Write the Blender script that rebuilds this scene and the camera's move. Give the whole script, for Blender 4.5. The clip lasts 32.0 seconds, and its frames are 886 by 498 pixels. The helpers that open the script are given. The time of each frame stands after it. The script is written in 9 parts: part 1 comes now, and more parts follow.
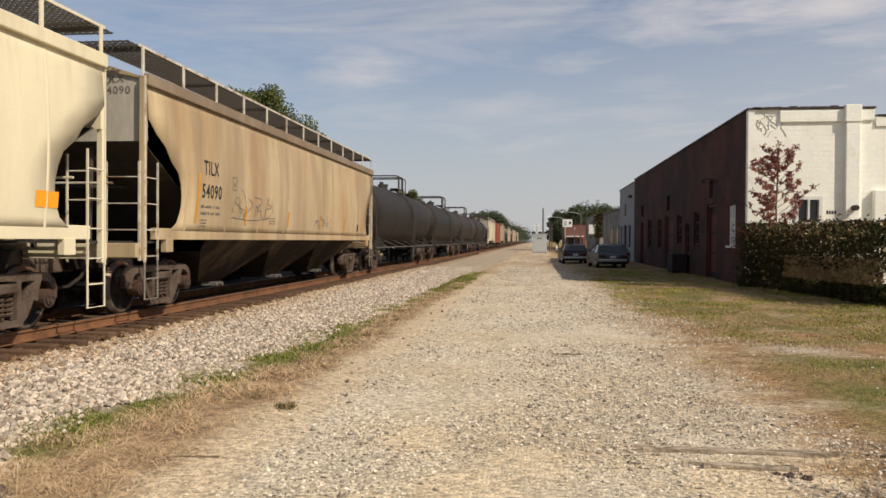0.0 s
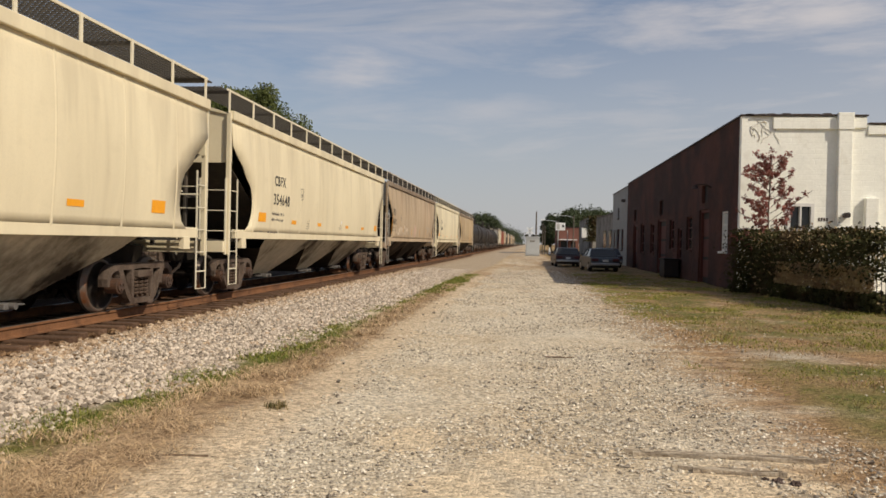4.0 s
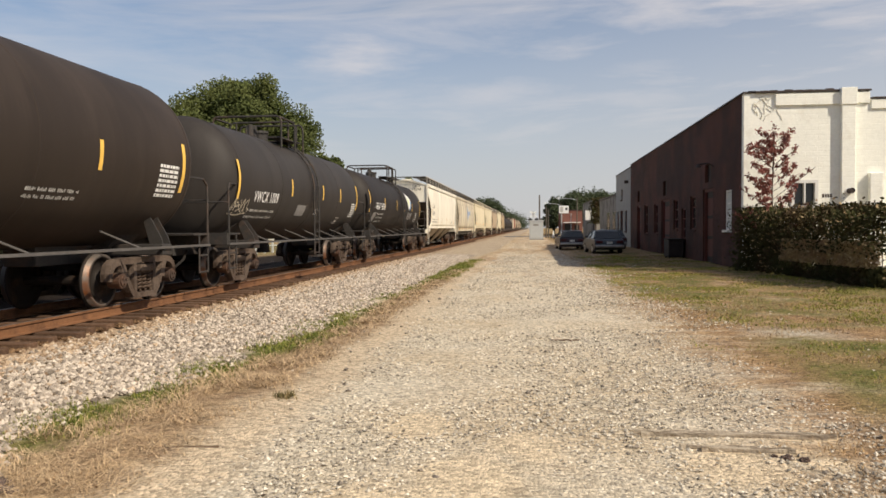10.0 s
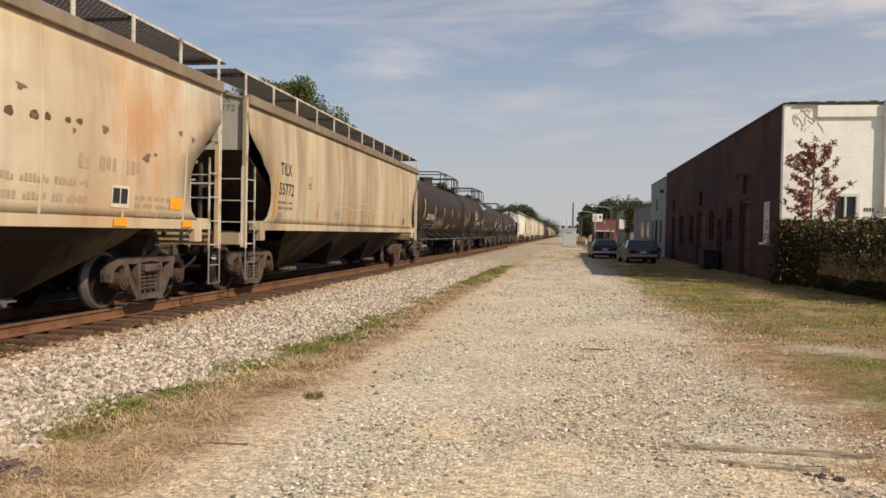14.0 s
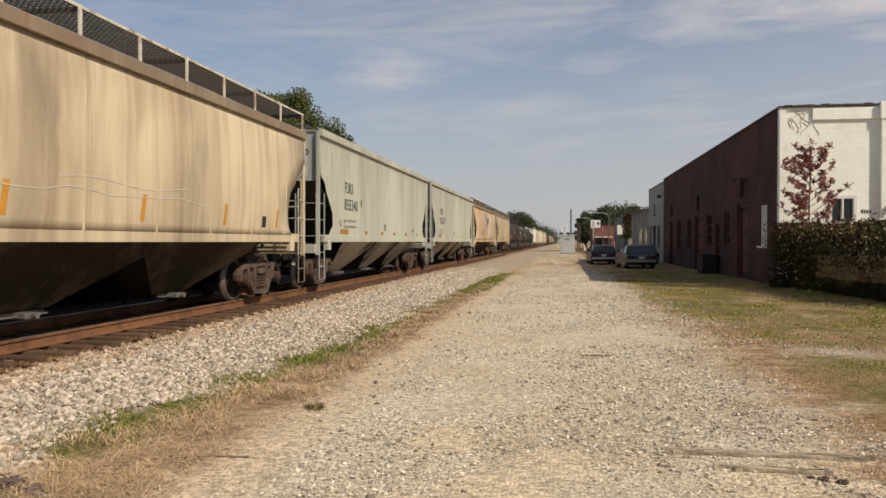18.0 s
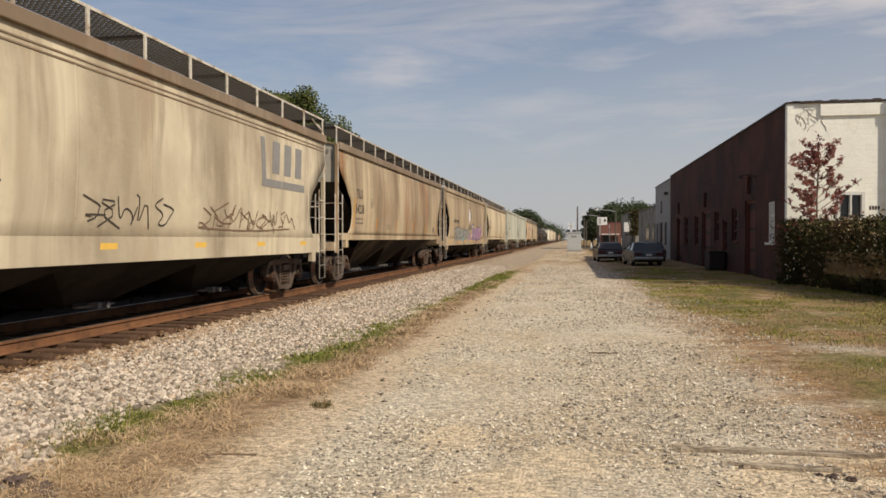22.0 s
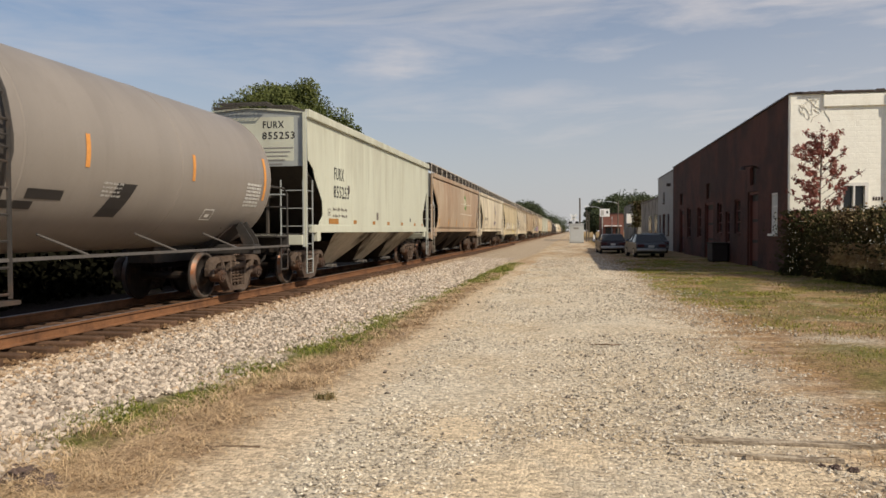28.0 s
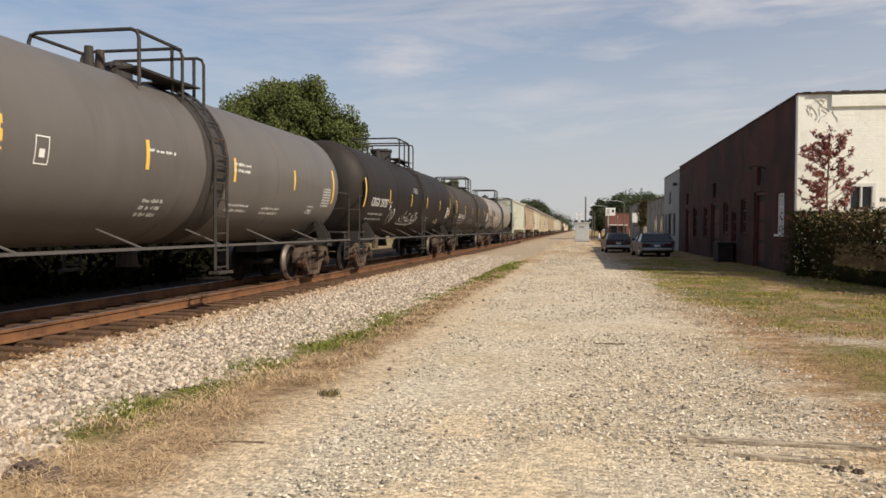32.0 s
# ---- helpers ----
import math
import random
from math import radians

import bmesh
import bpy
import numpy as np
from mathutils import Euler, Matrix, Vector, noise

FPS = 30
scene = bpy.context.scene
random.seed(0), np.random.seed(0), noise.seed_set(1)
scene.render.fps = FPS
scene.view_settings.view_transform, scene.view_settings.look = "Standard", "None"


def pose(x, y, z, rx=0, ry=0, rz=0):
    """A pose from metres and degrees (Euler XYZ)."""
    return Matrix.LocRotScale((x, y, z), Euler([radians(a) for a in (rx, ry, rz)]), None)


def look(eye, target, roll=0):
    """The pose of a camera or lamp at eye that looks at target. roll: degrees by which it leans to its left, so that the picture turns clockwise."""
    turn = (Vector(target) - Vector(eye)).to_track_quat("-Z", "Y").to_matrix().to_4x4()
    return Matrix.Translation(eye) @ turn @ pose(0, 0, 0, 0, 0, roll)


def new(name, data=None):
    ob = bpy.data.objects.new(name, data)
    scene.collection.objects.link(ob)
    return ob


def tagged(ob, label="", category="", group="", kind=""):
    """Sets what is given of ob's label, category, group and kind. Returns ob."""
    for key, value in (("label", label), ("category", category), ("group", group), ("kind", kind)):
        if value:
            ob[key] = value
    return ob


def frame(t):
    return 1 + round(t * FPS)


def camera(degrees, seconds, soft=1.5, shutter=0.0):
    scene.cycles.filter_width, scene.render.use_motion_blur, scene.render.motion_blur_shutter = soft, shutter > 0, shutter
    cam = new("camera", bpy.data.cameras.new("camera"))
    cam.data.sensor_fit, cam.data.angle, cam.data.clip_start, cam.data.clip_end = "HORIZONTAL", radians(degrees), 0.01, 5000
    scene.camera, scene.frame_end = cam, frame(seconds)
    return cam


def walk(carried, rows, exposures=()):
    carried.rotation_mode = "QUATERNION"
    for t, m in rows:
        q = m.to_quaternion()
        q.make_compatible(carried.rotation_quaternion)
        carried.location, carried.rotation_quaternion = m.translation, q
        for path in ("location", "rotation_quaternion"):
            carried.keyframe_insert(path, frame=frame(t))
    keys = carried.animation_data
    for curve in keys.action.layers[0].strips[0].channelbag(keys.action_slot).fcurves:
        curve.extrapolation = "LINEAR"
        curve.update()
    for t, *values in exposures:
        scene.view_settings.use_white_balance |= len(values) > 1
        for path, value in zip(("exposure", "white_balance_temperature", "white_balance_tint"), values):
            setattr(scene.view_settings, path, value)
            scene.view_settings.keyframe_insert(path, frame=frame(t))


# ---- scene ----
EYE = Vector((0.0, 0.0, 1.65))
cam = camera(60.0, 32.0, soft=1.6)
# seconds, yaw to the left of the track's line, pitch, lean
TURNS = (
    (0, 6.88, -0.65, 0.37), (0.5, 6.60, -0.66, 0.37), (1, 6.30, -0.59, 0.44), (1.5, 6.16, -0.40, 0.42), (2, 6.04, -0.37, 0.80),
    (2.5, 5.97, -0.61, 0.87), (4.5, 6.46, -0.39, 1.21), (5, 6.93, 0.03, 0.59), (5.5, 7.30, 0.28, 0.27), (6, 6.87, -0.30, -0.15),
    (6.5, 6.51, -0.32, 0.10), (7, 6.72, -0.03, -0.01), (7.5, 6.60, -0.63, -0.27), (8, 5.60, -0.79, 0.34), (8.5, 4.95, -1.03, 0.26),
    (9, 5.60, -1.50, -0.04), (9.5, 6.45, -1.64, -0.29), (10, 6.64, -1.57, -0.30), (10.5, 6.70, -1.50, 0.24), (11, 7.81, -1.28, 0.73),
    (11.5, 8.57, -1.23, 0.50), (12, 8.92, -1.13, 0.46), (12.5, 9.12, -1.43, 0.49), (13, 9.35, -2.29, 0.52), (13.5, 9.24, -1.86, 1.01),
    (14, 9.02, -1.21, 1.08), (14.5, 7.73, -1.12, 1.20), (16.5, 7.63, -0.86, 1.07), (17, 7.81, -0.59, 0.88), (17.5, 8.57, -0.54, 0.53),
    (18, 8.92, -0.56, 0.13), (18.5, 8.97, -0.55, 0.19), (19, 9.03, -0.48, 0.13), (19.5, 9.07, -0.62, -0.31), (20, 8.89, -0.56, -0.12),
    (20.5, 8.94, -0.57, -0.19), (21, 9.06, -0.58, -0.18), (21.5, 9.19, -0.61, -0.16), (22, 9.40, -0.73, -0.05), (22.5, 9.77, -0.80, -0.30),
    (23, 9.68, -1.16, -0.11), (23.5, 10.18, -1.59, -0.83), (24, 10.39, -1.31, -0.58), (24.5, 10.31, -1.23, -0.60), (25, 9.91, -1.22, -0.74),
    (25.5, 9.67, -1.46, -0.56), (27.5, 9.99, -1.27, -0.51), (28, 9.58, -1.32, -0.20), (28.5, 9.64, -1.29, -0.22), (29, 9.59, -1.27, -0.27),
    (29.5, 9.65, -2.07, -0.00), (30, 9.70, -2.03, -0.21), (30.5, 9.83, -1.91, -0.08), (31, 9.83, -1.77, 0.15), (31.5, 9.86, -1.54, 0.20),
    (32, 9.97, -1.49, 0.25)

)


def aim(yaw, pitch, lean):
    a, b = radians(yaw), radians(pitch)
    way = Vector((-math.sin(a) * math.cos(b), math.cos(a) * math.cos(b), math.sin(b)))
    return look(EYE, EYE + way * 10, lean)


# seconds and stops: the film's camera stops down while pale cars fill the picture
STOPS = ((0.0, -0.18), (1.0, -0.28), (2.5, -0.27), (5.0, -0.36), (6.0, -0.32), (7.0, -0.42), (8.0, -0.36), (9.0, -0.14), (10.0, -0.04), (12.0, -0.02), (13.0, -0.12), (14.0, -0.17), (17.0, -0.28), (20.0, -0.28),
         (25.0, -0.34), (28.0, -0.2), (30.0, -0.08), (32.0, -0.07))
walk(cam, [(t, aim(yaw, pitch, lean)) for t, yaw, pitch, lean in TURNS], STOPS)

# ---- world, sun ----
SUN_ELEV, SUN_AZ = 41.0, 31.0      # degrees up; degrees from +x towards -y
world = bpy.data.worlds.new("sky")
scene.world = world
world.use_nodes = True


def node(tree, kind, **values):
    n = tree.nodes.new(kind)
    for k, v in values.items():
        n.inputs[k.replace("_", " ")].default_value = v
    return n


CLOUDS = ((-0.217, 0.220, 0.10, 0.030, 0.72), (0.04, 0.224, 0.065, 0.017, 0.68), (0.15, 0.268, 0.11, 0.034, 0.75), (0.31, 0.262, 0.12, 0.03, 0.85),
          (-0.06, 0.168, 0.17, 0.034, 0.42), (0.17, 0.158, 0.15, 0.03, 0.42), (0.14, 0.192, 0.12, 0.022, 0.3), (0.42, 0.20, 0.14, 0.045, 0.65), (0.36, 0.235, 0.12, 0.022, 0.55), (-0.36, 0.262, 0.12, 0.032, 0.22),
          (-0.13, 0.218, 0.05, 0.012, 0.3))


def sky():
    t = world.node_tree
    t.nodes.clear()
    out = t.nodes.new("ShaderNodeOutputWorld")
    back = node(t, "ShaderNodeBackground", Strength=0.106)
    tex = t.nodes.new("ShaderNodeTexSky")
    tex.sky_type = "NISHITA"
    tex.sun_disc = False
    tex.sun_elevation = radians(SUN_ELEV)
    tex.sun_rotation = radians(90 + SUN_AZ)
    tex.air_density, tex.dust_density, tex.ozone_density = 1.0, 0.5, 3.0
    # thin high cloud: streaks of noise over the sky's dome
    co = t.nodes.new("ShaderNodeTexCoord")
    sep = t.nodes.new("ShaderNodeSeparateXYZ")
    t.links.new(co.outputs["Generated"], sep.inputs[0])
    high = node(t, "ShaderNodeMath")
    high.operation = "MAXIMUM"
    high.inputs[1].default_value = 0.10
    t.links.new(sep.outputs["Z"], high.inputs[0])
    flat = t.nodes.new("ShaderNodeVectorMath")
    flat.operation = "DIVIDE"
    both = t.nodes.new("ShaderNodeCombineXYZ")
    t.links.new(high.outputs[0], both.inputs[0])
    t.links.new(high.outputs[0], both.inputs[1])
    both.inputs[2].default_value = 1.0
    t.links.new(co.outputs["Generated"], flat.inputs[0])
    t.links.new(both.outputs[0], flat.inputs[1])
    place = t.nodes.new("ShaderNodeMapping")
    place.inputs["Scale"].default_value = (0.5, 1.05, 0.0)
    place.inputs["Location"].default_value = (3.1, 0.4, 0.0)
    t.links.new(flat.outputs[0], place.inputs[0])
    n1 = node(t, "ShaderNodeTexNoise", Scale=1.15, Detail=6.0, Roughness=0.5, Distortion=0.25)
    t.links.new(place.outputs[0], n1.inputs["Vector"])
    n2 = node(t, "ShaderNodeTexNoise", Scale=9.0, Detail=6.0, Roughness=0.6)
    stretch = t.nodes.new("ShaderNodeMapping")
    stretch.inputs["Scale"].default_value = (0.7, 0.7, 3.4)
    t.links.new(co.outputs["Generated"], stretch.inputs[0])
    t.links.new(stretch.outputs[0], n2.inputs["Vector"])
    ramp = t.nodes.new("ShaderNodeValToRGB")
    ramp.color_ramp.elements[0].position, ramp.color_ramp.elements[0].color = 0.50, (0, 0, 0, 1)
    ramp.color_ramp.elements[1].position, ramp.color_ramp.elements[1].color = 0.75, (1, 1, 1, 1)
    t.links.new(n1.outputs["Fac"], ramp.inputs[0])
    amount = node(t, "ShaderNodeMath")
    amount.operation = "MULTIPLY_ADD"
    amount.inputs[1].default_value, amount.inputs[2].default_value = 0.55, 0.04
    t.links.new(ramp.outputs[0], amount.inputs[0])
    # cloud fades out towards the horizon, where pale haze takes over
    rise = node(t, "ShaderNodeMapRange")
    rise.interpolation_type = "SMOOTHSTEP"
    rise.inputs[1].default_value, rise.inputs[2].default_value = 0.06, 0.2
    t.links.new(sep.outputs["Z"], rise.inputs[0])
    thin = node(t, "ShaderNodeMath")
    thin.operation = "MULTIPLY"
    t.links.new(amount.outputs[0], thin.inputs[0])
    t.links.new(rise.outputs[0], thin.inputs[1])
    low = node(t, "ShaderNodeMapRange")
    low.interpolation_type = "SMOOTHSTEP"
    low.inputs[1].default_value, low.inputs[2].default_value = -0.05, 0.38
    low.inputs[3].default_value, low.inputs[4].default_value = 0.95, 0.0
    t.links.new(sep.outputs["Z"], low.inputs[0])
    most = node(t, "ShaderNodeMath")
    most.operation = "MAXIMUM"
    t.links.new(thin.outputs[0], most.inputs[0])
    t.links.new(low.outputs[0], most.inputs[1])
    # a thin veil that thickens towards the sun's side
    veil = node(t, "ShaderNodeMapRange")
    veil.interpolation_type = "SMOOTHSTEP"
    veil.inputs[1].default_value, veil.inputs[2].default_value = -0.45, 0.75
    veil.inputs[3].default_value, veil.inputs[4].default_value = 0.0, 0.30
    t.links.new(sep.outputs["X"], veil.inputs[0])
    # faint wisps in level streaks between the horizon's haze and the open sky
    n3 = node(t, "ShaderNodeTexNoise", Scale=3.2, Detail=8.0, Roughness=0.62, Distortion=0.5)
    drawn = t.nodes.new("ShaderNodeMapping")
    drawn.inputs["Scale"].default_value = (0.8, 0.8, 5.5)
    drawn.inputs["Location"].default_value = (1.7, 0.3, 0.2)
    t.links.new(co.outputs["Generated"], drawn.inputs[0])
    t.links.new(drawn.outputs[0], n3.inputs["Vector"])
    wisp = node(t, "ShaderNodeMapRange")
    wisp.inputs[1].default_value, wisp.inputs[2].default_value, wisp.inputs[4].default_value = 0.41, 0.70, 0.78
    t.links.new(n3.outputs["Fac"], wisp.inputs[0])
    aloft = node(t, "ShaderNodeMapRange")
    aloft.interpolation_type = "SMOOTHSTEP"
    aloft.inputs[1].default_value, aloft.inputs[2].default_value = 0.05, 0.16
    t.links.new(sep.outputs["Z"], aloft.inputs[0])
    side = node(t, "ShaderNodeMapRange")
    side.inputs[1].default_value, side.inputs[2].default_value, side.inputs[3].default_value = -0.5, 0.25, 0.45
    t.links.new(sep.outputs["X"], side.inputs[0])
    w1 = node(t, "ShaderNodeMath")
    w1.operation = "MULTIPLY"
    t.links.new(wisp.outputs[0], w1.inputs[0])
    t.links.new(aloft.outputs[0], w1.inputs[1])
    w2 = node(t, "ShaderNodeMath")
    w2.operation = "MULTIPLY"
    t.links.new(w1.outputs[0], w2.inputs[0])
    t.links.new(side.outputs[0], w2.inputs[1])
    both_veils = node(t, "ShaderNodeMath")
    both_veils.operation = "MAXIMUM"
    t.links.new(veil.outputs[0], both_veils.inputs[0])
    t.links.new(w2.outputs[0], both_veils.inputs[1])
    total = both_veils.outputs[0]
    # small soft clouds: direction, width and height in the dome's units, strength
    for cx, cz, w, h, k in CLOUDS:
        dx = node(t, "ShaderNodeMath")
        dx.operation = "MULTIPLY_ADD"
        dx.inputs[1].default_value, dx.inputs[2].default_value = 1 / w, -cx / w
        t.links.new(sep.outputs["X"], dx.inputs[0])
        dz = node(t, "ShaderNodeMath")
        dz.operation = "MULTIPLY_ADD"
        dz.inputs[1].default_value, dz.inputs[2].default_value = 1 / h, -cz / h
        t.links.new(sep.outputs["Z"], dz.inputs[0])
        xy = t.nodes.new("ShaderNodeCombineXYZ")
        t.links.new(dx.outputs[0], xy.inputs[0])
        t.links.new(dz.outputs[0], xy.inputs[1])
        gx = t.nodes.new("ShaderNodeVectorMath")
        gx.operation = "LENGTH"
        t.links.new(xy.outputs[0], gx.inputs[0])
        frays = node(t, "ShaderNodeMath")
        frays.operation = "MULTIPLY_ADD"
        frays.inputs[1].default_value = 2.5
        t.links.new(n2.outputs["Fac"], frays.inputs[0])
        t.links.new(gx.outputs[1], frays.inputs[2])
        f = node(t, "ShaderNodeMapRange")
        f.interpolation_type = "SMOOTHSTEP"
        f.inputs[1].default_value, f.inputs[2].default_value = 0.9, 2.55
        f.inputs[3].default_value, f.inputs[4].default_value = k, 0.0
        t.links.new(frays.outputs[0], f.inputs[0])
        up = node(t, "ShaderNodeMath")
        up.operation = "MAXIMUM"
        t.links.new(total, up.inputs[0])
        t.links.new(f.outputs[0], up.inputs[1])
        total = up.outputs[0]
    mix = t.nodes.new("ShaderNodeMixRGB")
    mix.inputs["Color2"].default_value = (5.2, 5.2, 5.38, 1)
    t.links.new(most.outputs[0], mix.inputs["Fac"])
    t.links.new(tex.outputs[0], mix.inputs["Color1"])
    white = t.nodes.new("ShaderNodeMixRGB")
    white.inputs["Color2"].default_value = (7.5, 6.95, 6.8, 1)
    t.links.new(total, white.inputs["Fac"])
    t.links.new(mix.outputs[0], white.inputs["Color1"])
    t.links.new(white.outputs[0], back.inputs["Color"])
    t.links.new(back.outputs[0], out.inputs[0])


sky()
sun_data = bpy.data.lights.new("sun", "SUN")
sun_data.energy, sun_data.angle, sun_data.color = 5.0, radians(0.55), (1.0, 0.88, 0.71)
sun = new("sun", sun_data)
e, a = radians(SUN_ELEV), radians(SUN_AZ)
sun.matrix_world = look((0, 0, 60), Vector((0, 0, 60)) - Vector((math.cos(a) * math.cos(e), -math.sin(a) * math.cos(e), math.sin(e))))

# ---- materials ----


def material(name, base, rough=0.7, metal=0.0, var=0.15, scale=3.0, bump=0.0, bump_scale=40.0, second=None, second_at=0.6,
             stretch=(1, 1, 1), spec=0.3, random_amount=0.0):
    """A surface with two scales of noise in its colour, an optional second colour in stains, and fine relief."""
    m = bpy.data.materials.new(name)
    m.use_nodes = True
    t = m.node_tree
    b = t.nodes["Principled BSDF"]
    b.inputs["Roughness"].default_value, b.inputs["Metallic"].default_value = rough, metal
    b.inputs["Specular IOR Level"].default_value = spec
    co = t.nodes.new("ShaderNodeTexCoord")
    mp = t.nodes.new("ShaderNodeMapping")
    mp.inputs["Scale"].default_value = stretch
    t.links.new(co.outputs["Object"], mp.inputs[0])
    info = t.nodes.new("ShaderNodeObjectInfo")
    n1 = node(t, "ShaderNodeTexNoise", Scale=scale, Detail=6.0, Roughness=0.6)
    n2 = node(t, "ShaderNodeTexNoise", Scale=scale * 9, Detail=4.0, Roughness=0.6)
    for n in (n1, n2):
        t.links.new(mp.outputs[0], n.inputs["Vector"])
    add = node(t, "ShaderNodeMath")
    add.operation = "ADD"
    t.links.new(n1.outputs["Fac"], add.inputs[0])
    t.links.new(n2.outputs["Fac"], add.inputs[1])
    rng = node(t, "ShaderNodeMapRange")
    rng.inputs[1].default_value, rng.inputs[2].default_value = 0.6, 1.4
    rng.inputs[3].default_value, rng.inputs[4].default_value = 1 - var, 1 + var
    t.links.new(add.outputs[0], rng.inputs[0])
    value = rng.outputs[0]
    if random_amount:
        r2 = node(t, "ShaderNodeMapRange")
        r2.inputs[3].default_value, r2.inputs[4].default_value = 1 - random_amount, 1 + random_amount
        t.links.new(info.outputs["Random"], r2.inputs[0])
        mul = node(t, "ShaderNodeMath")
        mul.operation = "MULTIPLY"
        t.links.new(value, mul.inputs[0])
        t.links.new(r2.outputs[0], mul.inputs[1])
        value = mul.outputs[0]
    col = t.nodes.new("ShaderNodeMixRGB")
    col.inputs["Color1"].default_value = (*base, 1)
    col.inputs["Color2"].default_value = (*(second or base), 1)
    ramp = t.nodes.new("ShaderNodeValToRGB")
    ramp.color_ramp.elements[0].position, ramp.color_ramp.elements[1].position = second_at - 0.08, second_at + 0.08
    n3 = node(t, "ShaderNodeTexNoise", Scale=scale * 0.7, Detail=7.0, Roughness=0.65)
    off = t.nodes.new("ShaderNodeVectorMath")
    off.inputs[1].default_value = (11.3, 4.1, 7.7)
    t.links.new(mp.outputs[0], off.inputs[0])
    t.links.new(off.outputs[0], n3.inputs["Vector"])
    t.links.new(n3.outputs["Fac"], ramp.inputs[0])
    if second:
        t.links.new(ramp.outputs[0], col.inputs["Fac"])
    else:
        col.inputs["Fac"].default_value = 0.0
    tint = t.nodes.new("ShaderNodeMixRGB")
    tint.blend_type = "MULTIPLY"
    tint.inputs["Fac"].default_value = 1.0
    t.links.new(col.outputs[0], tint.inputs["Color1"])
    t.links.new(value, tint.inputs["Color2"])
    t.links.new(tint.outputs[0], b.inputs["Base Color"])
    if bump:
        n4 = node(t, "ShaderNodeTexNoise", Scale=bump_scale, Detail=5.0)
        t.links.new(co.outputs["Object"], n4.inputs["Vector"])
        bp = node(t, "ShaderNodeBump", Strength=bump, Distance=0.02)
        t.links.new(n4.outputs["Fac"], bp.inputs["Height"])
        t.links.new(bp.outputs[0], b.inputs["Normal"])
    return m


def weathered(name, base, grime=(0.16, 0.11, 0.07), rust=(0.30, 0.11, 0.035), grime_amount=0.5, rust_amount=0.3, seed=0.0, rough=0.6, bands=(), blotch=None, soot=None, speckle=1.0, dents=0.12):
    """Painted steel of a freight car: streaks of grime and rust that run down the side, speckle and dust."""
    m = bpy.data.materials.new(name)
    m.use_nodes = True
    t = m.node_tree
    b = t.nodes["Principled BSDF"]
    b.inputs["Roughness"].default_value = rough
    b.inputs["Specular IOR Level"].default_value = 0.25
    co = t.nodes.new("ShaderNodeTexCoord")
    # runs bend a little on their way down
    sway = node(t, "ShaderNodeTexNoise", Scale=0.55, Detail=2.0)
    t.links.new(co.outputs["Object"], sway.inputs["Vector"])
    lessen = t.nodes.new("ShaderNodeVectorMath")
    lessen.operation = "MULTIPLY_ADD"
    lessen.inputs[1].default_value, lessen.inputs[2].default_value = (0.0, 0.36, 0.0), (0.0, -0.18, 0.0)
    t.links.new(sway.outputs["Color"], lessen.inputs[0])
    bent = t.nodes.new("ShaderNodeVectorMath")
    t.links.new(co.outputs["Object"], bent.inputs[0])
    t.links.new(lessen.outputs[0], bent.inputs[1])

    def noise_at(scale3, scale, detail, lo, hi, shift, top=1.0):
        mp = t.nodes.new("ShaderNodeMapping")
        mp.inputs["Scale"].default_value = scale3
        mp.inputs["Location"].default_value = (seed + shift, seed * 1.7 + shift, shift)
        t.links.new(bent.outputs[0], mp.inputs[0])
        n = node(t, "ShaderNodeTexNoise", Scale=scale, Detail=detail, Roughness=0.6)
        t.links.new(mp.outputs[0], n.inputs["Vector"])
        r = node(t, "ShaderNodeMapRange")
        r.inputs[1].default_value, r.inputs[2].default_value, r.inputs[4].default_value = lo, hi, top
        t.links.new(n.outputs["Fac"], r.inputs[0])
        return r.outputs[0]

    def mixed(below, fac, colour):
        x = t.nodes.new("ShaderNodeMixRGB")
        x.inputs["Color2"].default_value = (*colour, 1)
        t.links.new(fac, x.inputs["Fac"])
        if isinstance(below, tuple):
            x.inputs["Color1"].default_value = (*below, 1)
        else:
            t.links.new(below, x.inputs["Color1"])
        return x.outputs[0]

    def times(a, b):
        n = node(t, "ShaderNodeMath")
        n.operation = "MULTIPLY"
        t.links.new(a, n.inputs[0])
        t.links.new(b, n.inputs[1])
        return n.outputs[0]

    c = mixed(base, noise_at((1, 0.5, 0.5), 0.6, 5, 0.35, 0.75, 1.0, 0.35 * grime_amount + 0.1), tuple(x * 0.62 for x in base))
    if blotch:
        c = mixed(c, noise_at((1, 0.4, 0.5), 0.9, 7, 0.44, 0.60, 41.0, blotch[1]), blotch[0])
        c = mixed(c, noise_at((1, 0.5, 0.3), 0.8, 8, 0.48, 0.62, 47.0, blotch[3]), blotch[2])
    # broad soft runs of grime, some stretches of the side streaked hard and others nearly clean
    half_grime = tuple(0.55 * x + 0.45 * y for x, y in zip(base, grime))
    c = mixed(c, noise_at((1, 0.35, 0.05), 1.0, 4, 0.40, 0.62, 3.0, grime_amount * 0.7), half_grime)
    worn = noise_at((0, 0.2, 0.02), 1.0, 3, 0.38, 0.62, 77.0)
    c = mixed(c, times(noise_at((1, 0.62, 0.07), 1.3, 4, 0.42, 0.66, 5.0, min(1.0, grime_amount * 1.3)), worn), grime)
    c = mixed(c, times(noise_at((1, 1.5, 0.06), 2.0, 4, 0.50, 0.74, 9.0, grime_amount * 0.9), worn), grime)
